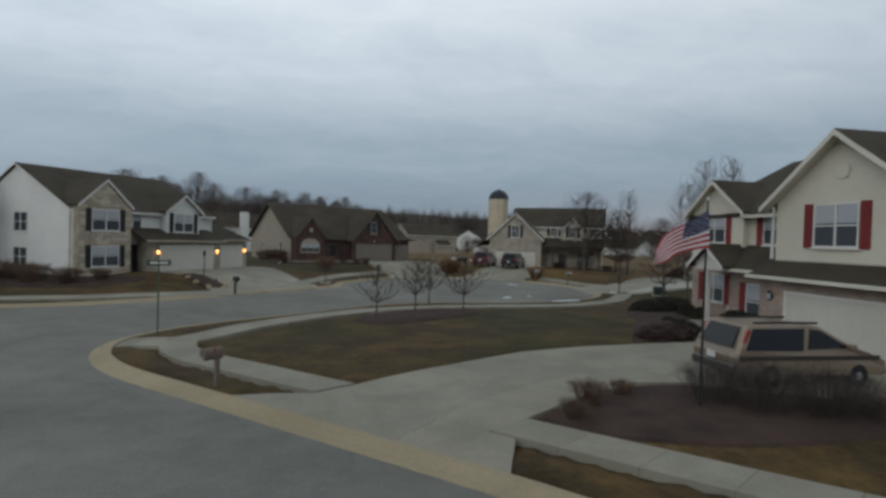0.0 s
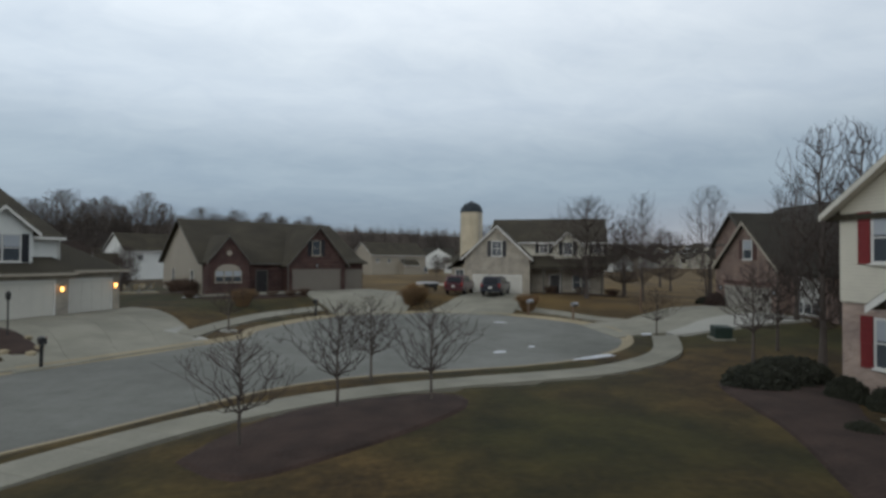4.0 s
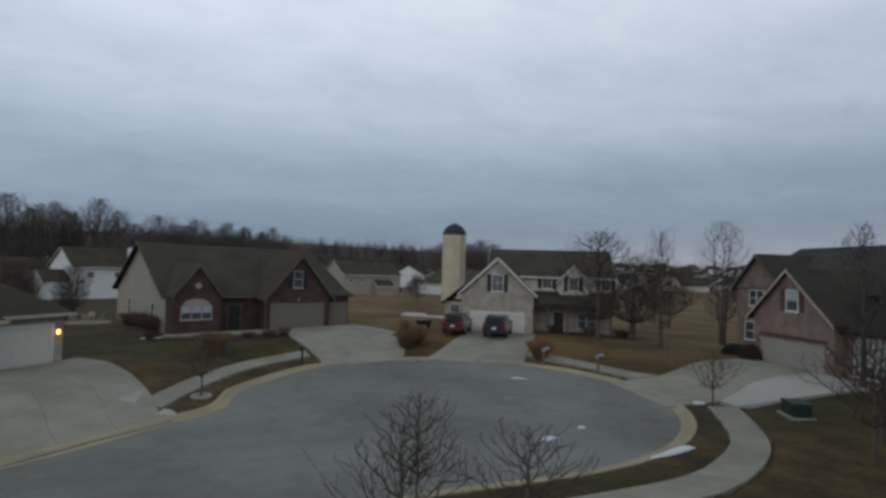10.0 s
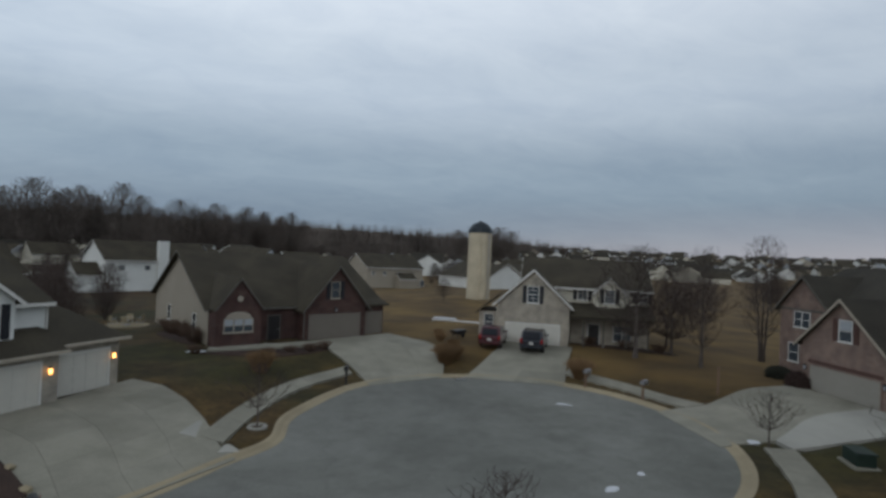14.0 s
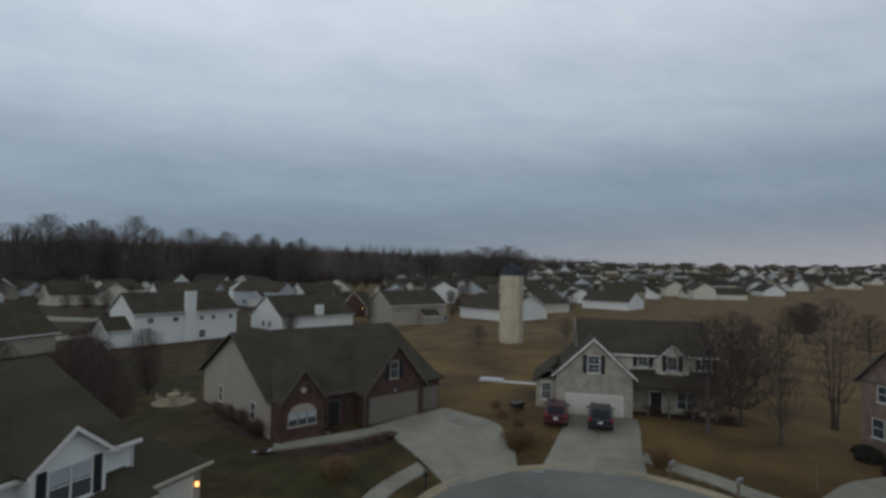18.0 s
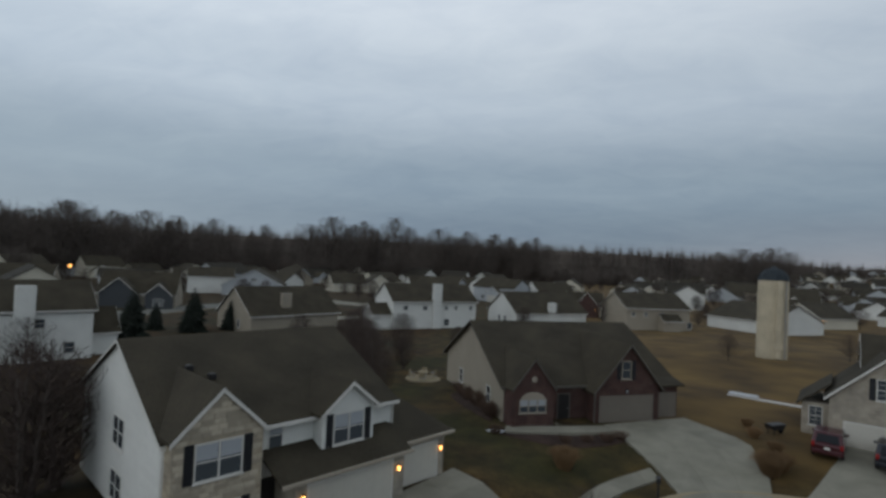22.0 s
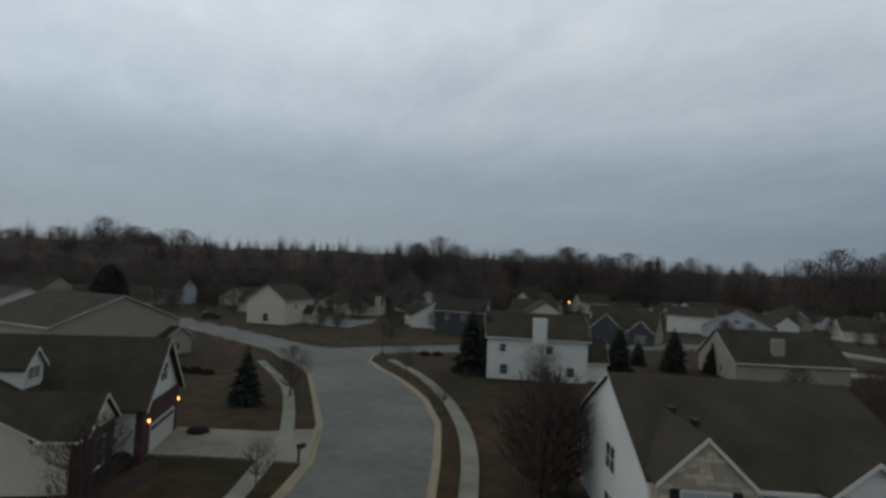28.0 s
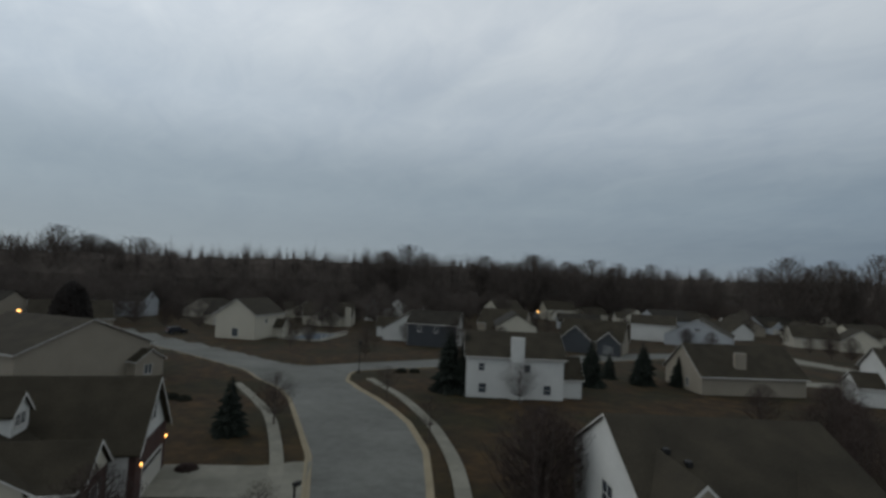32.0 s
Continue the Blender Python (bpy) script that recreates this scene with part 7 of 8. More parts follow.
def strip(name, mid, half, mat, label, cat):
    """A flat paved strip along a line, a little above the ground."""
    mid = np.array(smooth(mid, 6.0))
    t = np.gradient(mid, axis=0)
    t /= np.hypot(*t.T)[:, None]
    bm = bmesh.new()
    n = np.stack([-t[:, 1], t[:, 0]], 1) * half
    rows_ = [[bm.verts.new((*(c + o * k), gz(*(c + o * k)) + z)) for k, z in ((-1.02, -0.1), (-1, 0.07), (0, 0.1), (1, 0.07), (1.02, -0.1))] for c, o in zip(mid, n)]
    for a, b in zip(rows_, rows_[1:]):
        for i in range(4):
            bm.faces.new((a[i], b[i], b[i + 1], a[i + 1]))
    return tagged(part(name, bm, mat), label, cat, kind="structure")


strip("road_far", FAR_STREET, 4.2, "concrete", "pale street between the back gardens", "road")
strip("driveway_back", [(-46, 127), (-42, 132), (-37, 139), (-34, 146)], 2.6, "concrete", "pale driveway between back gardens", "driveway")
placed = [(o.location.x, o.location.y) for o in scene.objects if o.get("category") == "house"]
hr = random.Random(5)
far_walls = ("cream_siding", "white_siding", "tan_siding", "cream_siding", "grey_siding", "white_siding")
for gy in range(-2, 34):
    for gx in range(-16, 42):
        x = gx * 23 + hr.uniform(-4, 4) + (gy % 2) * 8
        y = gy * 30 + hr.uniform(-5, 5)
        far = math.hypot(x, y - 24)
        if far < 130 or far > 700 or x < -205 + max(0, y - 200) * 0.35:
            continue
        if x > 15 and y < 195 + (x - 60) * 0.42:
            continue
        if x < 15 and y < 40 and x > -150:
            continue
        if -160 < x < 60 and y > 330 + hr.uniform(-20, 20):
            continue
        if y > 470 + x * 0.5 or any(math.hypot(x - a, y - b) < 21 for a, b in placed) or min(math.hypot(x - a, y - b) for a, b in resample(FAR_STREET, 8)) < 13:
            continue
        if float(road_dist(x, y)) < 12:
            continue
        placed.append((x, y))
        two = hr.random() < 0.3
        ze = 5.0 if two else 2.9
        w, d = hr.uniform(13, 18), hr.uniform(9, 13)
        turn = hr.choice((0, 90, 180, 270)) + hr.uniform(-18, 18) - 25
        h = tagged(group_at("house", x, y, gz(x, y), turn), "distant house with brown shingle roof and " + ("two storeys" if two else "one storey"), "house", "distant houses")
        wall = hr.choice(far_walls)
        za = ze + d * 0.31
        side_gable_walls(h, -w / 2, w / 2, 0, d, ze, za, wall)
        roof_side(h, -w / 2, w / 2, 0, d, ze, za, 0.35, rakes=False, mat=hr.choice(("shingle", "shingle", "shingle_dark")))
        c = hr.uniform(-0.25, 0.25) * w
        gable_walls(h, c, 3.2, -2.2, d * 0.4, 2.9, 5.2, wall)
        roof_front(h, c, 3.2, -2.2, d * 0.5, 2.9, 5.2, 0.3)
        if far < 330:
            garage_door(h, c, -2.2, 4.6, cols=4, rows=2)
            window(h, c + (6 if c < 0 else -6), 0, 0.7, 1.6, 1.4, 2, blinds=0)
for ring in range(13):
    r = 425 + ring * 33
    for k in range(int(0.92 * r / 31)):
        az = 0.22 + (k + 0.5 * (ring % 2)) * 31 / r + hr.uniform(-5, 5) / r
        x, y = math.sin(az) * r, 24 + math.cos(az) * r + hr.uniform(-6, 6)
        if y < 195 + (x - 60) * 0.42 or any(math.hypot(x - a, y - b) < 19 for a, b in placed):
            continue
        placed.append((x, y))
        ze = 5.0 if hr.random() < 0.25 else 2.9
        w, d = hr.uniform(13, 18), hr.uniform(10, 13)
        h = tagged(group_at("house", x, y, gz(x, y) - 0.4, hr.choice((0, 90, 180, 270)) + hr.uniform(-15, 15) - 30), "small distant pale-walled house with a brown shingle roof", "house", "distant houses")
        side_gable_walls(h, -w / 2, w / 2, 0, d, ze, ze + d * 0.31, hr.choice(("tan_siding", "grey_siding", "cream_siding", "tan_siding")))
        roof_side(h, -w / 2, w / 2, 0, d, ze, ze + d * 0.31, 0.35, rakes=False, mat=hr.choice(("shingle", "shingle", "shingle_dark")))
for i in range(300):
    az, r = hr.uniform(0.2, 1.1), hr.uniform(330, 840)
    x, y = math.sin(az) * r, 24 + math.cos(az) * r
    if y > 200 + (x - 60) * 0.42 and all(math.hypot(x - p, y - q) > 10 for p, q in placed):
        plant("garden_tree", (wide_trees + thicket_trees)[i % 4], x, y, gz(x, y) - 0.3, i * 47, hr.uniform(0.8, 1.35), "leafless garden tree among the far houses", "tree", "distant garden trees")
for i in range(430):
    a, r = hr.uniform(-1.2, 2.2), hr.uniform(120, 420)
    x, y = -math.sin(a) * r, 24 + math.cos(a) * r
    if (x > 15 and y < 190 + (x - 60) * 0.42) or x < -215 or any(math.hypot(x - p, y - q) < 11 for p, q in placed) or float(road_dist(x, y)) < 5:
        continue
    plant("garden_tree", (wide_trees + thicket_trees)[i % 4], x, y, gz(x, y), i * 47, hr.uniform(0.5, 0.95), "leafless garden tree among the far houses", "tree", "distant garden trees")


# ---- bare trees in the gardens of the neighbourhood ----
gr = random.Random(31)
homes = [o for o in bpy.data.objects if o.parent is None and o.name.split(".")[0] == "house"]
for i, home in enumerate(homes):
    if not 95 < math.hypot(home.location.x, home.location.y - 24) < 420 or i % 5 == 4:
        continue
    c, s_ = math.cos(home.rotation_euler.z), math.sin(home.rotation_euler.z)
    lx, ly = gr.choice((-1, 1)) * gr.uniform(7.5, 10), gr.uniform(-3, 14)
    x, y = home.location.x + c * lx - s_ * ly, home.location.y + s_ * lx + c * ly
    if road_dist(x, y) > 1.5 and all(math.hypot(x - q.location.x, y - q.location.y - 3) > 6.5 for q in homes):
        plant("garden_tree", (wide_trees if i % 2 else thicket_trees)[i // 2 % 2], x, y, gz(x, y), i * 41, gr.uniform(0.55, 0.95), "leafless tree in a garden between pale houses", "tree", "bare garden trees")
plant("thicket_tree", thicket_trees[0], -33.3, 22.9, gz(-33.3, 22.9), 10, 0.8, "reddish many-stemmed leafless tree before the cream siding wall")


# ---- cars ----
def car(name, x, y, z, turn, body_mat, profile, glass_side, width, wheels, wr_, label, roof_z, tail_z, plate=True, rack=False, band=None):
    """A car that points along its own +x. profile: (x, z) outline of the body's side; glass_side: outlines of the side windows."""
    c = tagged(group_at(name, x, y, z, turn), label, "car")
    hw = width / 2
    bm = bmesh.new()
    rings = []
    for f, s in ((-1.0, 0.0), (-0.92, 1.0), (0.92, 1.0), (1.0, 0.0)):
        ring = []
        for px, pz in profile:
            tuck = 0.16 * max(0.0, (pz - 0.95)) / 0.75
            inset = 0.05 * (1 - s)
            mx_ = sum(p[0] for p in profile) / len(profile)
            ring.append(bm.verts.new((px + (mx_ - px) * inset * 0.3, f * hw * (1 - tuck), pz - (0.04 if s == 0 and pz > 1 else 0))))
        rings.append(ring)
    k = len(profile)
    for a, b in zip(rings, rings[1:]):
        for i in range(k):
            bm.faces.new((a[i], a[(i + 1) % k], b[(i + 1) % k], b[i]))
    bm.faces.new(list(reversed(rings[0])))
    bm.faces.new(rings[-1])
    body = part("body", bm, body_mat, c)
    for poly in glass_side:
        for sgn in (-1, 1):
            bm = bmesh.new()
            a, b = [], []
            for px, pz in poly:
                yy = hw * (1 - 0.16 * max(0.0, pz - 0.95) / 0.75)
                a.append(bm.verts.new((px, sgn * (yy + 0.012), pz)))
                b.append(bm.verts.new((px, sgn * (yy - 0.03), pz)))
            bm.faces.new(a); bm.faces.new(list(reversed(b)))
            for i in range(len(poly)):
                j = (i + 1) % len(poly)
                bm.faces.new((a[i], b[i], b[j], a[j]))
            part("side_window", bm, "car_glass", body)
    xs = [p[0] for p in profile]
    x_rear, x_front = min(xs), max(xs)
    for px, pz0, pz1, dx, nm in (tail_z,):
        bm = bmesh.new()
        q = [(px - 0.02, -hw * 0.72, pz0), (px - 0.02, hw * 0.72, pz0), (px + dx - 0.02, hw * 0.64, pz1), (px + dx - 0.02, -hw * 0.64, pz1)]
        a = [bm.verts.new(v) for v in q]
        b = [bm.verts.new((v[0] + 0.05, v[1], v[2])) for v in q]
        bm.faces.new(a); bm.faces.new(list(reversed(b)))
        for i in range(4):
            bm.faces.new((a[i], b[i], b[(i + 1) % 4], a[(i + 1) % 4]))
        part("rear_window", bm, "car_glass", body)
    for sgn in (-1, 1):
        if band:
            bm = prism([(-2.19, 1.0), (-2.10, 1.0), (-1.88, 1.5), (-1.97, 1.5)], -0.03, 0.03)
            bm.transform(Matrix.Translation((-0.02, sgn * (hw * 0.90 + 0.005), 0)))
            part("tail_light", bm, "tail_light", c)
        else:
            part("tail_light", box(x_rear - 0.03, x_rear + 0.06, sgn * hw * 0.86 - 0.09, sgn * hw * 0.86 + 0.09, 0.78, 1.12, 0.02), "tail_light", c)
        part("head_light", box(x_front - 0.12, x_front + 0.01, sgn * hw * 0.78 - 0.16, sgn * hw * 0.78 + 0.16, 0.62, 0.76, 0.02), "head_light", c)
        part("door_mirror", box(wheels[1] - 0.45, wheels[1] - 0.25, sgn * (hw + 0.08) - 0.09, sgn * (hw + 0.08) + 0.09, 1.02, 1.17, 0.03), body_mat, c)
    part("bumper", box(x_rear - 0.07, x_rear + 0.12, -hw * 0.94, hw * 0.94, 0.36, 0.62, 0.04), band or body_mat, c)
    part("front_bumper", box(x_front - 0.12, x_front + 0.06, -hw * 0.94, hw * 0.94, 0.34, 0.58, 0.04), band or body_mat, c)
    part("number_plate", box(x_rear - 0.085, x_rear - 0.06, -0.16, 0.16, 0.68, 0.84), "trim", c)
    if band:
        for sgn in (-1, 1):
            part("side_band", box(x_rear + 0.1, x_front - 0.25, sgn * hw - 0.012, sgn * hw + 0.012, 0.74, 0.86, 0.006), band, c)
    if rack:
        for sgn in (-1, 1):
            part("roof_rail", box(-1.6, 0.4, sgn * hw * 0.62 - 0.02, sgn * hw * 0.62 + 0.02, roof_z, roof_z + 0.06, 0.01), "black_metal", c)
    for wx in wheels:
        for sgn in (-1, 1):
            bm = bmesh.new()
            m_ = Matrix.Translation((wx, sgn * (hw - 0.10), wr_)) @ Matrix.Rotation(math.pi / 2, 4, "X")
            add_lathe(bm, ((wr_ * 0.62, -0.11), (wr_ * 0.94, -0.10), (wr_, -0.06), (wr_, 0.06), (wr_ * 0.94, 0.10), (wr_ * 0.62, 0.11)), 18, m_)
            tyre = part("tyre", bm, "rubber", c)
            bm = bmesh.new()
            add_lathe(bm, ((wr_ * 0.2, -0.115), (wr_ * 0.6, -0.10), (wr_ * 0.6, 0.10), (wr_ * 0.2, 0.115)), 12, m_)
            part("rim", bm, "steel", tyre)
    return c


SUV = ((-2.25, 0.40), (2.2, 0.36), (2.28, 0.66), (2.12, 0.92), (1.15, 1.05), (0.45, 1.62), (-0.4, 1.72), (-1.7, 1.68), (-2.12, 1.10), (-2.28, 0.9))
SUV_GLASS = (((0.95, 1.10), (0.45, 1.52), (-0.35, 1.58), (-0.35, 1.10)), ((-0.43, 1.10), (-0.43, 1.58), (-1.6, 1.54), (-1.85, 1.12)))
th = radians(-26)


def on_c(lx, ly):
    return 23.15 + lx * math.cos(th) - ly * math.sin(th), 66.85 + lx * math.sin(th) + ly * math.cos(th)


x, y = on_c(-3.1, -2.75)
car("maroon_car", x, y, float(paved(x, y)) + 0.0, 62, "maroon_paint", SUV, SUV_GLASS, 1.8, (-1.35, 1.38), 0.34, "dark red parked hatchback seen from behind on the driveway", 1.7, (-2.2, 1.12, 1.58, 0.36, ""))
x, y = on_c(0.35, -2.9)
car("black_car", x, y, float(paved(x, y)) + 0.0, 60, "black_car", SUV, SUV_GLASS, 1.88, (-1.35, 1.38), 0.36, "black parked sport utility car before the white garage door", 1.7, (-2.2, 1.12, 1.58, 0.36, ""), rack=True)
VAN = ((-2.3, 0.40), (2.2, 0.34), (2.36, 0.52), (2.3, 0.72), (1.75, 0.93), (1.35, 1.06), (0.25, 1.58), (-0.3, 1.64), (-1.95, 1.62), (-2.22, 1.08), (-2.34, 0.8))
VAN_GLASS = (((1.1, 1.06), (0.25, 1.50), (-0.05, 1.53), (-0.15, 1.02)), ((-0.33, 0.98), (-0.23, 1.54), (-1.80, 1.53), (-2.06, 1.0)))
van = car("tan_minivan", 15.97, 16.3, float(paved(15.97, 16.3)), 1, "gold_paint", VAN, VAN_GLASS, 1.75, (-1.3, 1.45), 0.32, "tan minivan with dark side band parked on the driveway", 1.62, (-2.3, 1.04, 1.55, 0.3, ""), rack=True, band="dark_band")
van.scale = (0.95, 1, 1)

# ---- flag, mailboxes, signs, street furniture ----
pole = tagged(group_at("flagpole", 12.25, 14.6, gz(12.25, 14.6)), "tall dark flagpole with a waving striped flag", "flagpole")
bm = bmesh.new()
add_lathe(bm, ((0.032, 0), (0.028, 2.8), (0.018, 4.86)), 10)
part("pole", bm, "black_metal", pole)
bm = bmesh.new()
add_lathe(bm, ((0.01, 4.82), (0.045, 4.86), (0.045, 4.91), (0.01, 4.95)), 10)
part("finial", bm, "steel", pole)
FL, FH = 2.0, 0.88


def flag_point(u, v):
    """u along the flag from the pole, v down from its upper edge, both 0 to 1."""
    s = u * FL
    a = -2.887
    wave = 0.13 * math.sin(u * 7.5 + v * 1.6) * (0.25 + u)
    droop = 0.95 * u ** 1.15
    return Vector((math.cos(a) * s * 0.86 - math.sin(a) * wave + 0.04, math.sin(a) * s * 0.86 + math.cos(a) * wave, 4.66 - v * FH * (1 - 0.6 * u) - droop))


def flag_patch(name, u0, u1, v0, v1, mat, parent, nu=18):
    bm = bmesh.new()
    rows_ = [[bm.verts.new(flag_point(lin(u0, u1, i / nu), v)) for i in range(nu + 1)] for v in (v0, lin(v0, v1, 0.5), v1)]
    back = [[bm.verts.new(flag_point(lin(u0, u1, i / nu), v) + Vector((0.004, -0.006, 0))) for i in range(nu + 1)] for v in (v0, lin(v0, v1, 0.5), v1)]
    for a, b in zip(rows_, rows_[1:]):
        for i in range(nu):
            bm.faces.new((a[i], a[i + 1], b[i + 1], b[i]))
    for a, b in zip(back, back[1:]):
        for i in range(nu):
            bm.faces.new((a[i], b[i], b[i + 1], a[i + 1]))
    for i in range(nu):
        bm.faces.new((rows_[0][i], back[0][i], back[0][i + 1], rows_[0][i + 1]))
        bm.faces.new((rows_[-1][i], rows_[-1][i + 1], back[-1][i + 1], back[-1][i]))
    return part(name, bm, mat, parent)


cloth = flag_patch("flag", 0.0, 0.42, 0.0, 7 / 13, "flag_blue", pole)
cloth["label"] = "blue canton of the flag"
for i in range(13):
    flag_patch("stripe", 0.42 if i < 7 else 0.0, 1.0, i / 13, (i + 1) / 13, "flag_red" if i % 2 == 0 else "flag_white", cloth)
bm = prism([(math.sin(k * math.pi / 5) * (0.02 if k % 2 == 0 else 0.008), math.cos(k * math.pi / 5) * (0.02 if k % 2 == 0 else 0.008)) for k in range(10)], -0.012, 0.012)
star_me = mesh_of(bm, "star", "flag_white")
for r_ in range(9):
    for c_ in range(6 if r_ % 2 == 0 else 5):
        u, v = 0.42 * (c_ + (0.5 if r_ % 2 == 0 else 1.0)) / 6, 7 / 13 * (r_ + 0.6) / 9.2
        p_ = flag_point(u, v)
        shared("star", star_me, cloth, Matrix.Translation(p_) @ Matrix.Rotation(-2.887 + math.pi, 4, "Z"))



def mailbox(x, y, turn, post_mat, box_mat, label, wide=True):
    m_ = tagged(group_at("mailbox", x, y, gz(x, y), turn), label, "mailbox", "mailboxes")
    part("post", box(-0.06, 0.06, -0.06, 0.06, -0.2, 1.02, 0.012), post_mat, m_)
    part("arm", box(-0.05, 0.05, -0.42, 0.16, 0.86, 0.96, 0.01), post_mat, m_)
    bm = prism([(-0.13, 0.97), (0.13, 0.97), (0.13, 1.13), (0.09, 1.2), (0.0, 1.23), (-0.09, 1.2), (-0.13, 1.13)], -0.46, 0.12)
    bx = part("box", bm, box_mat, m_)
    part("door", prism([(-0.12, 0.98), (0.12, 0.98), (0.12, 1.12), (0.08, 1.19), (0.0, 1.215), (-0.08, 1.19), (-0.12, 1.12)], -0.475, -0.46), box_mat, m_)
    part("signal_flag", box(0.13, 0.145, -0.2, -0.17, 1.05, 1.25), "red_paint", m_)
    return m_


mailbox(0.85, 17.75, -40, "grey_wood", "grey_wood", "weathered brown wooden mailbox on a post by the kerb").scale = (0.9, 0.9, 0.84)
mailbox(-3.7, 40.2, 30, "black_metal", "black_metal", "black metal mailbox beside the driveway")
mailbox(6.2, 56.6, -10, "black_metal", "black_metal", "black metal mailbox beside the sidewalk")
mailbox(21.9, 55.0, 120, "wood", "steel", "pale mailbox beside the sidewalk")
mailbox(23.9, 51.6, 120, "wood", "steel", "pale mailbox beside the sidewalk")
mailbox(-36.9, 34.8, 200, "black_metal", "black_metal", "black metal mailbox at the driveway mouth")

sign = tagged(group_at("street_sign", -3.2, 25.2, gz(-3.2, 25.2), 20), "green street-name sign on a slim steel post", "street sign")
bm = bmesh.new()
add_tube(bm, (0, 0, -0.1), (0, 0, 2.85), 0.03, 0.025, 8)
part("post", bm, "sign_green", sign)
part("name_plate", box(-0.42, 0.42, -0.012, 0.012, 2.62, 2.84, 0.004), "sign_green", sign)
part("name_bar", box(-0.3, 0.3, -0.016, -0.0125, 2.69, 2.77), "trim", sign)
part("cross_plate", box(-0.012, 0.012, -0.4, 0.4, 2.86, 3.07, 0.004), "sign_green", sign)

tr = tagged(group_at("transformer_box", 26.6, 40.4, gz(26.6, 40.4), 65), "dark green utility box on a pad in the lawn", "utility box")
part("body", box(-0.55, 0.55, -0.4, 0.38, 0.05, 0.55, 0.04), "green_box", tr)
part("lid", prism([(-0.58, 0.55), (0.58, 0.55), (0.56, 0.63), (-0.56, 0.63)], -0.44, 0.38), "green_box", tr)
part("pad", box(-0.68, 0.68, -0.54, 0.5, -0.08, 0.05, 0.02), "concrete", tr)

hyd = tagged(group_at("garden_post", 28.6, 50.7, gz(28.6, 50.7)), "short dark wooden post standing in the lawn", "post")
part("post", box(-0.05, 0.05, -0.05, 0.05, -0.1, 1.7, 0.01), "wood", hyd)

lp = tagged(group_at("street_lamp", -80.3, 60.6, gz(-80.3, 60.6)), "slim black street lamp at the corner", "street lamp")
bm = bmesh.new()
add_lathe(bm, ((0.14, -0.1), (0.12, 0.5), (0.06, 0.7), (0.05, 4.4)), 8)
part("post", bm, "black_metal", lp)
bm = bmesh.new()
add_lathe(bm, ((0.08, 4.4), (0.2, 4.55), (0.24, 4.95), (0.26, 5.0), (0.05, 5.2)), 8)
part("lantern", bm, "black_metal", lp)

yl = tagged(group_at("yard_lamp", -6.6, 43.6, gz(-6.6, 43.6)), "black lamp post in the flower bed by the driveway", "lamp post")
bm = bmesh.new()
add_lathe(bm, ((0.05, -0.1), (0.035, 0.1), (0.03, 1.7)), 8)
part("post", bm, "black_metal", yl)
bm = bmesh.new()
add_lathe(bm, ((0.04, 1.7), (0.09, 1.78), (0.11, 1.98), (0.12, 2.0), (0.03, 2.12)), 8)
part("lantern", bm, "black_metal", yl)
bed("mulch_bed_8", [(-8.4, 44.2), (-6.9, 42.4), (-5.4, 41.6), (-4.6, 42.2), (-6.0, 43.9), (-7.6, 45.0)], "small stone-edged flower bed beside the driveway", 0.1)
rk = random.Random(3)
rock_me = []
for _ in range(3):
    bm = bmesh.new()
    bmesh.ops.create_icosphere(bm, subdivisions=1, radius=0.22)
    for v in bm.verts:
        v.co *= rk.uniform(0.75, 1.2)
        v.co.z *= 0.7
    rock_me.append(mesh_of(bm, "stone", "kerb"))
for i, (x, y) in enumerate(((-8.2, 44.6), (-7.6, 43.4), (-6.8, 42.5), (-5.8, 41.8), (-4.8, 41.8), (-4.9, 42.6), (-5.9, 43.8))):
    o = new("edging_stone", rock_me[i % 3])
    o.matrix_world = pose(x, y, gz(x, y) + 0.08, 0, 0, i * 50)
    tagged(o, "rounded tan edging stone of the flower bed", "stone", "edging stones")

bd = tagged(group_at("timber_stack", 20.7, 80.2, gz(20.7, 80.2), -29), "pale planks lying in the dry meadow", "planks")
for i in range(4):
    part("plank", box(-3.4 + 0.12 * i, 3.3, -0.6 + i * 0.28, -0.36 + i * 0.28, 0.0, 0.12, 0.01), "trim" if i < 2 else "wood", bd)
part("plank", box(-3.3, -0.8, -0.5, 0.4, 0.12, 0.3, 0.02), "snow", bd, "white sheet over the planks")

bench = tagged(group_at("wheelbarrow", 17.0, 69.0, gz(17.0, 69.0), 30), "dark wheeled barrow beside the garage", "wheelbarrow")
bm = prism([(-0.5, 0.35), (0.5, 0.35), (0.75, 0.75), (-0.7, 0.75)], -0.35, 0.35)
part("tray", bm, "black_metal", bench)
for s in (-0.3, 0.3):
    bm = bmesh.new()
    add_tube(bm, (-0.5, s, 0.35), (-1.2, s, 0.7), 0.025, 0.025, 6)
    part("handle", bm, "wood", bench)
bm = bmesh.new()
add_lathe(bm, ((0.05, -0.05), (0.2, -0.04), (0.2, 0.04), (0.05, 0.05)), 12, Matrix.Translation((0.6, 0, 0.2)) @ Matrix.Rotation(math.pi / 2, 4, "X"))
part("wheel", bm, "rubber", bench)
for s in (-0.25, 0.25):
    part("leg", box(-0.42, -0.36, s - 0.02, s + 0.02, -0.05, 0.38), "black_metal", bench)


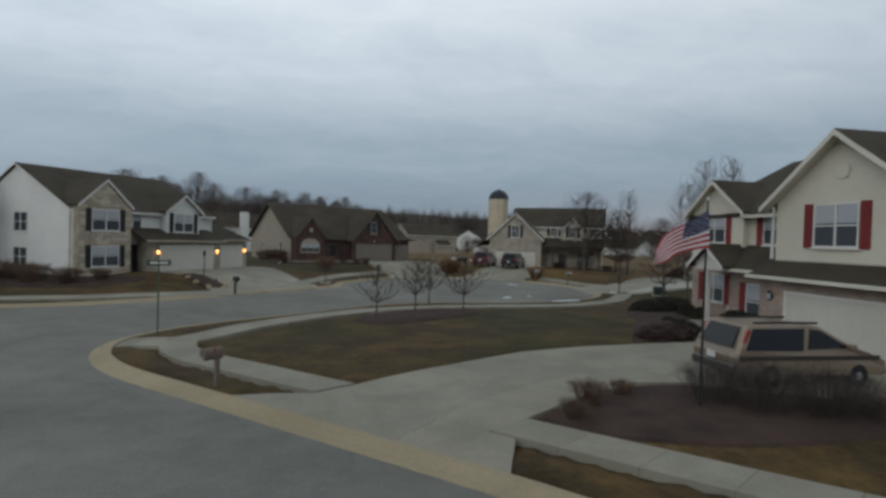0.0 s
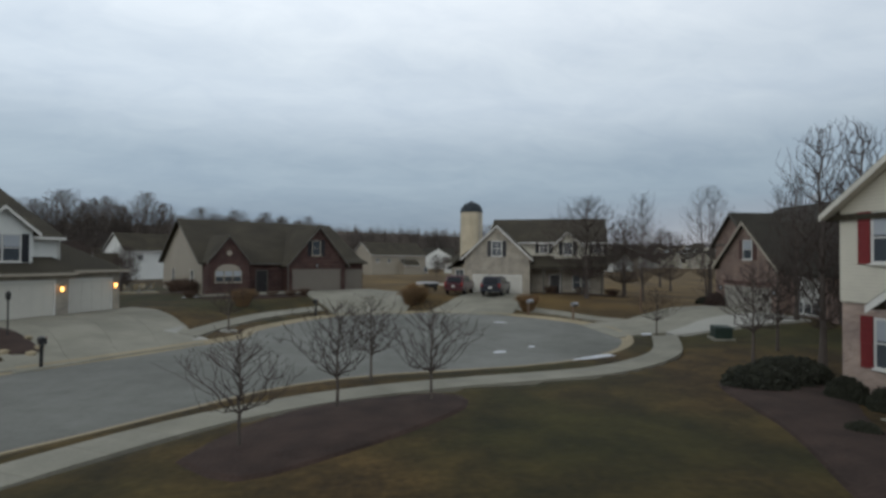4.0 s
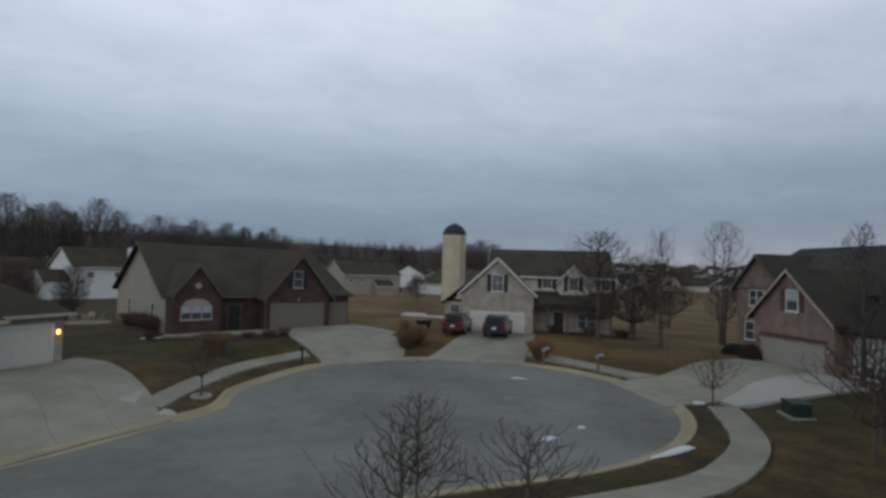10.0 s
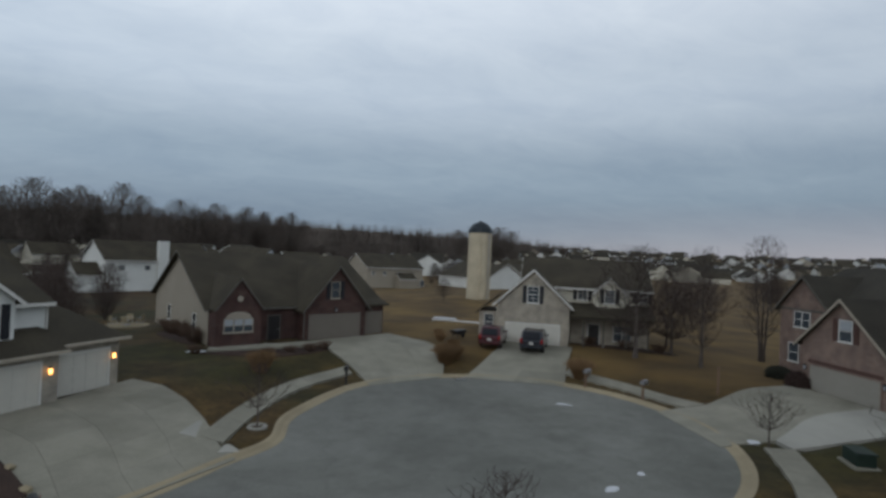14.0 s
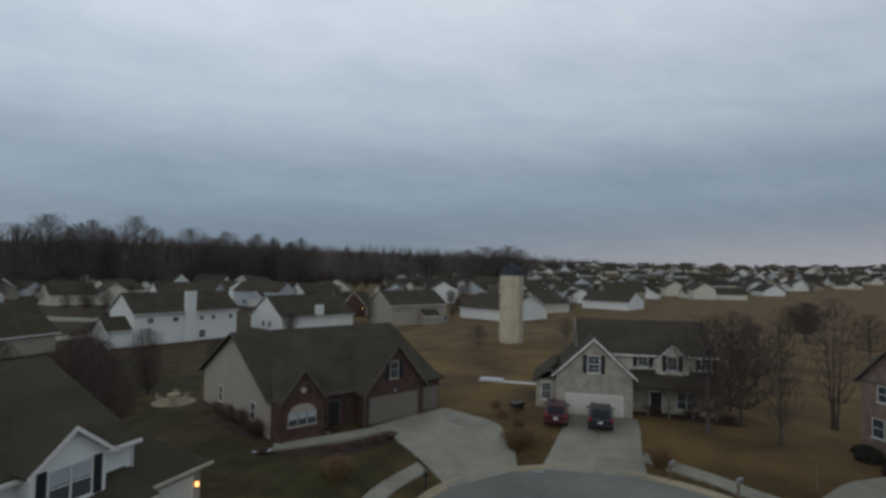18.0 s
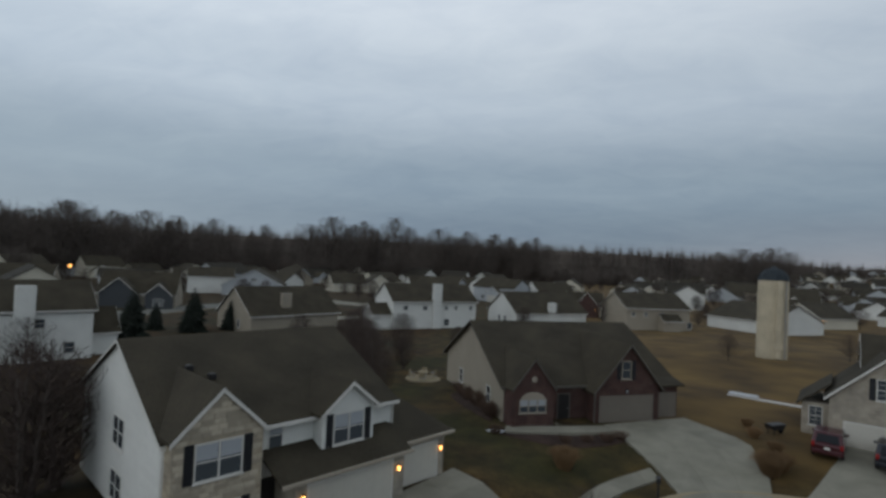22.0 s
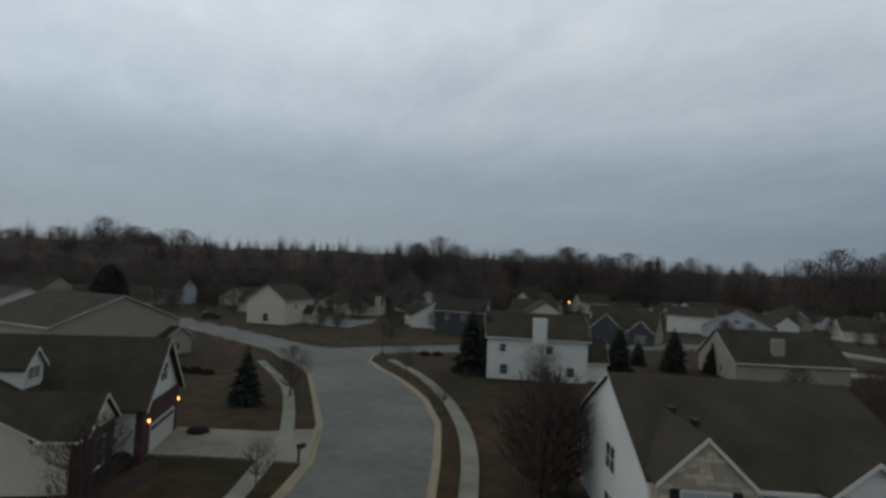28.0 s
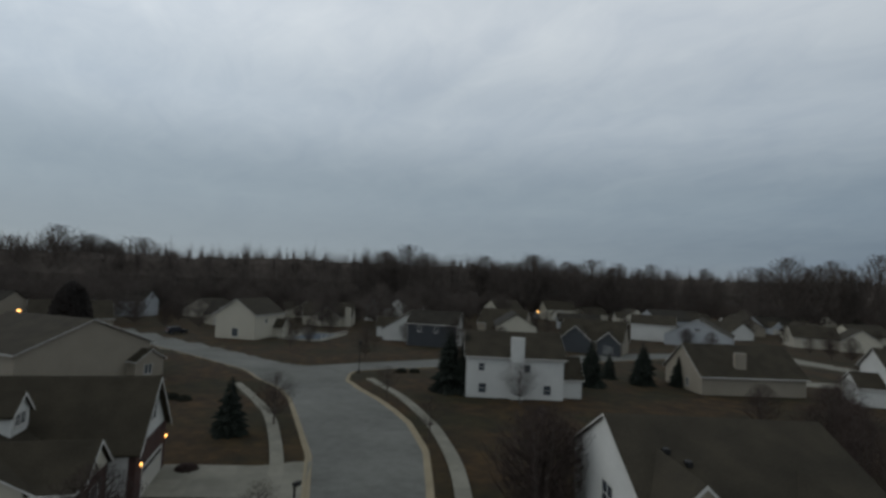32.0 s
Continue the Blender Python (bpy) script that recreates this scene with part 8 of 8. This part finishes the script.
# patches of old snow
def snow_patch(pts, z_of, parent_label):
    out = smooth(list(pts) + [pts[0]], 0.25)[:-1]
    cx, cy = np.mean(out, 0)
    pr = random.Random(len(out))
    bm = bmesh.new()
    rings = []
    for f, dz in ((1.0, -0.02), (0.85, 0.03), (0.4, 0.05)):
        rings.append([bm.verts.new((cx + (x - cx) * f * (1 + pr.uniform(-0.08, 0.08)), cy + (y - cy) * f * (1 + pr.uniform(-0.08, 0.08)), float(z_of(x, y)) + dz)) for x, y in out])
    k = len(out)
    for a, b in zip(rings, rings[1:]):
        for i in range(k):
            bm.faces.new((a[i], a[(i + 1) % k], b[(i + 1) % k], b[i]))
    bm.faces.new(rings[-1])
    return tagged(part("snow_patch", bm, "snow"), parent_label, "snow", "snow patches")


def road_top(x, y):
    return 0.05 * min(1.0, max(0.0, -float(road_dist(x, y)) / 4)) + 0.01


snow_patch([(17.2, 37.7), (18.2, 37.8), (19.5, 38.3), (19.3, 38.6), (18.2, 38.2), (17.4, 38.0)], lambda x, y: gz(x, y) + 0.03, "long patch of old snow on the verge")
snow_patch([(18.0, 51.5), (18.5, 51.3), (18.9, 51.0), (18.7, 51.4), (18.3, 51.7)], road_top, "small patch of old snow on the road")
snow_patch([(14.5, 40.4), (15.0, 40.35), (15.3, 40.7), (14.8, 40.75)], road_top, "small patch of old snow on the road")
snow_patch([(16.7, 41.6), (17.0, 41.5), (17.1, 41.75), (16.85, 41.8)], road_top, "small patch of old snow on the road")
snow_patch([(-4.4, 62.4), (-3.4, 62.2), (-2.9, 62.8), (-3.8, 62.9)], gz, "small patch of old snow on the lawn")
snow_patch([(30.5, 91.0), (33.5, 91.8), (36.5, 92.2), (33.4, 92.6)], gz, "thin patch of old snow in the meadow")
snow_patch([(24.3, 43.9), (24.8, 43.7), (25.0, 44.0), (24.6, 44.3)], lambda x, y: gz(x, y) + 0.03, "patch of old snow beside the driveway")


# lit street lamps and a parked car on the next streets
def lit_lamp(x, y, h, label):
    e = tagged(group_at("street_lamp", x, y, gz(x, y)), label, "street lamp", "lit street lamps")
    bm = bmesh.new()
    add_lathe(bm, ((0.14, -0.1), (0.11, 0.5), (0.06, 0.8), (0.05, h)), 8)
    part("post", bm, "black_metal", e)
    bm = bmesh.new()
    add_lathe(bm, ((0.10, h), (0.28, h + 0.16), (0.30, h + 0.55)), 8)
    part("lantern", bm, "lamp_glow", e, "glowing amber lantern")
    bm = bmesh.new()
    add_lathe(bm, ((0.34, h + 0.55), (0.22, h + 0.72), (0.03, h + 0.8)), 8)
    part("cap", bm, "black_metal", e)


lit_lamp(-120.0, 14.0, 6.5, "tall street lamp glowing amber beside the far street")
lit_lamp(-126.0, 146.0, 6.9, "tall street lamp glowing amber among the far houses")
car("dark_car", -143.2, 42.8, gz(-143.2, 42.8), 100, "black_car", SUV, SUV_GLASS, 1.85, (-1.35, 1.38), 0.35, "dark car parked on the far driveway", 1.7, (-2.2, 1.12, 1.58, 0.36, ""))

# swimming pool with a winter cover
M["pool_cover"] = material("pool_cover", (0.055, 0.075, 0.095), 0.7, 0.2, 1.5, 0.1)
pool = tagged(group_at("swimming_pool", -131.5, 73.0, gz(-131.5, 73.0) + 0.02, 136), "covered blue-grey swimming pool with a pale deck", "pool")
bm = bmesh.new()
for a in ((-9.5, 9.5, -5.5, -3.6), (-9.5, 9.5, 3.6, 5.5), (-9.5, -7.2, -3.6, 3.6), (7.2, 9.5, -3.6, 3.6)):
    add_box(bm, *a, -0.1, 0.12)
part("deck", bm, "concrete", pool)
part("cover", box(-7.2, 7.2, -3.6, 3.6, -0.1, 0.09, 0.02), "pool_cover", pool)
for k in range(-9, 10, 2):
    for yy in (-5.4, 5.4):
        part("fence_post", box(k - 0.03, k + 0.03, yy - 0.03, yy + 0.03, 0.1, 1.3), "trim", pool)
for yy in (-5.4, 5.4):
    for zz in (0.5, 1.2):
        part("fence_rail", box(-9.4, 9.4, yy - 0.02, yy + 0.02, zz, zz + 0.06), "trim", pool)


# garden table and chairs behind the brick house
def patio_chair(x, y, turn):
    c = tagged(group_at("patio_chair", x, y, gz(x, y), turn), "pale metal garden chair on the patio", "chair", "garden chairs")
    part("seat", box(-0.26, 0.26, -0.26, 0.26, 0.42, 0.48, 0.02), "kerb", c)
    part("backrest", box(-0.26, 0.26, 0.22, 0.28, 0.48, 0.98, 0.02), "kerb", c)
    for a in (-0.24, 0.24):
        for b in (-0.24, 0.24):
            part("leg", box(a - 0.02, a + 0.02, b - 0.02, b + 0.02, -0.02, 0.42), "steel", c)
        part("armrest", box(a - 0.03, a + 0.03, -0.24, 0.26, 0.66, 0.70, 0.01), "steel", c)


bm = bmesh.new()
add_lathe(bm, ((0.01, -0.05), (1.9, -0.05), (1.9, 0.05), (0.01, 0.06)), 24)
patio = part("patio", bm, "kerb")
patio.matrix_world = pose(-13.0, 80.2, gz(-13.0, 80.2) + 0.02)
tagged(patio, "round pale concrete patio behind the brick house", "patio", kind="structure")
for x, y, a in ((-14.2, 80.0, 80), (-12.0, 80.6, 260), (-13.2, 81.4, 0), (-12.8, 78.9, 170)):
    patio_chair(x, y, a)
tb = tagged(group_at("patio_table", -13.0, 80.2, gz(-13, 80.2) + 0.05), "round pale garden table on the patio", "table")
bm = bmesh.new()
add_lathe(bm, ((0.01, 0.70), (0.62, 0.70), (0.64, 0.72), (0.62, 0.75), (0.01, 0.75)), 20)
part("tabletop", bm, "kerb", tb)
bm = bmesh.new()
add_lathe(bm, ((0.35, 0), (0.3, 0.05), (0.06, 0.1), (0.05, 0.7)), 12)
part("pedestal", bm, "steel", tb)


# porch bench, hose reel, drain covers
pb = tagged(group_at("porch_bench", -10.75, 46.75, 0.98, 56), "small teal wooden bench by the front door", "bench")
M["teal_paint"] = material("teal_paint", (0.05, 0.13, 0.12), 0.6, 0.15, 6, 0.05)
for k in range(3):
    part("seat_slat", box(-0.55, 0.55, -0.2 + 0.14 * k, -0.08 + 0.14 * k, 0.40, 0.44, 0.006), "teal_paint", pb)
    part("back_slat", box(-0.55, 0.55, 0.22, 0.25, 0.52 + 0.13 * k, 0.62 + 0.13 * k, 0.006), "teal_paint", pb)
for a in (-0.5, 0.5):
    part("leg", box(a - 0.03, a + 0.03, -0.2, -0.14, -0.02, 0.40), "teal_paint", pb)
    part("leg", box(a - 0.03, a + 0.03, 0.2, 0.26, -0.02, 0.90), "teal_paint", pb)

hose = tagged(group_at("hose_reel", 19.3, 21.3, gz(19.3, 21.3) - 0.12, -90), "coiled pale garden hose on a reel beside the garage", "hose reel")
bm = bmesh.new()
add_lathe(bm, ((0.12, -0.14), (0.30, -0.12), (0.33, 0.0), (0.30, 0.12), (0.12, 0.14)), 16, Matrix.Translation((0, 0, 0.45)) @ Matrix.Rotation(math.pi / 2, 4, "Y"))
part("coil", bm, "blind", hose)
for a in (-0.2, 0.2):
    part("stand", box(a - 0.02, a + 0.02, -0.2, 0.2, -0.02, 0.5, 0.01), "black_metal", hose)


def drain(x, y, z, turn, name, label, w, d):
    g_ = tagged(group_at(name, x, y, z, turn), label, "drain")
    part("frame", box(-w / 2, w / 2, -d / 2, d / 2, -0.06, 0.012, 0.004), "steel", g_)
    for k in range(6):
        c = -w / 2 + (k + 0.5) * w / 6
        part("bar", box(c - 0.02, c + 0.02, -d / 2 + 0.04, d / 2 - 0.04, 0.012, 0.022), "black_metal", g_)


drain(14.2, 58.2, 0.05, 5, "storm_drain", "dark iron storm drain at the kerb", 0.9, 0.45)
drain(6.3, 12.9, 0.06, 40, "utility_cover", "small dark metal cover set in concrete", 0.4, 0.4)
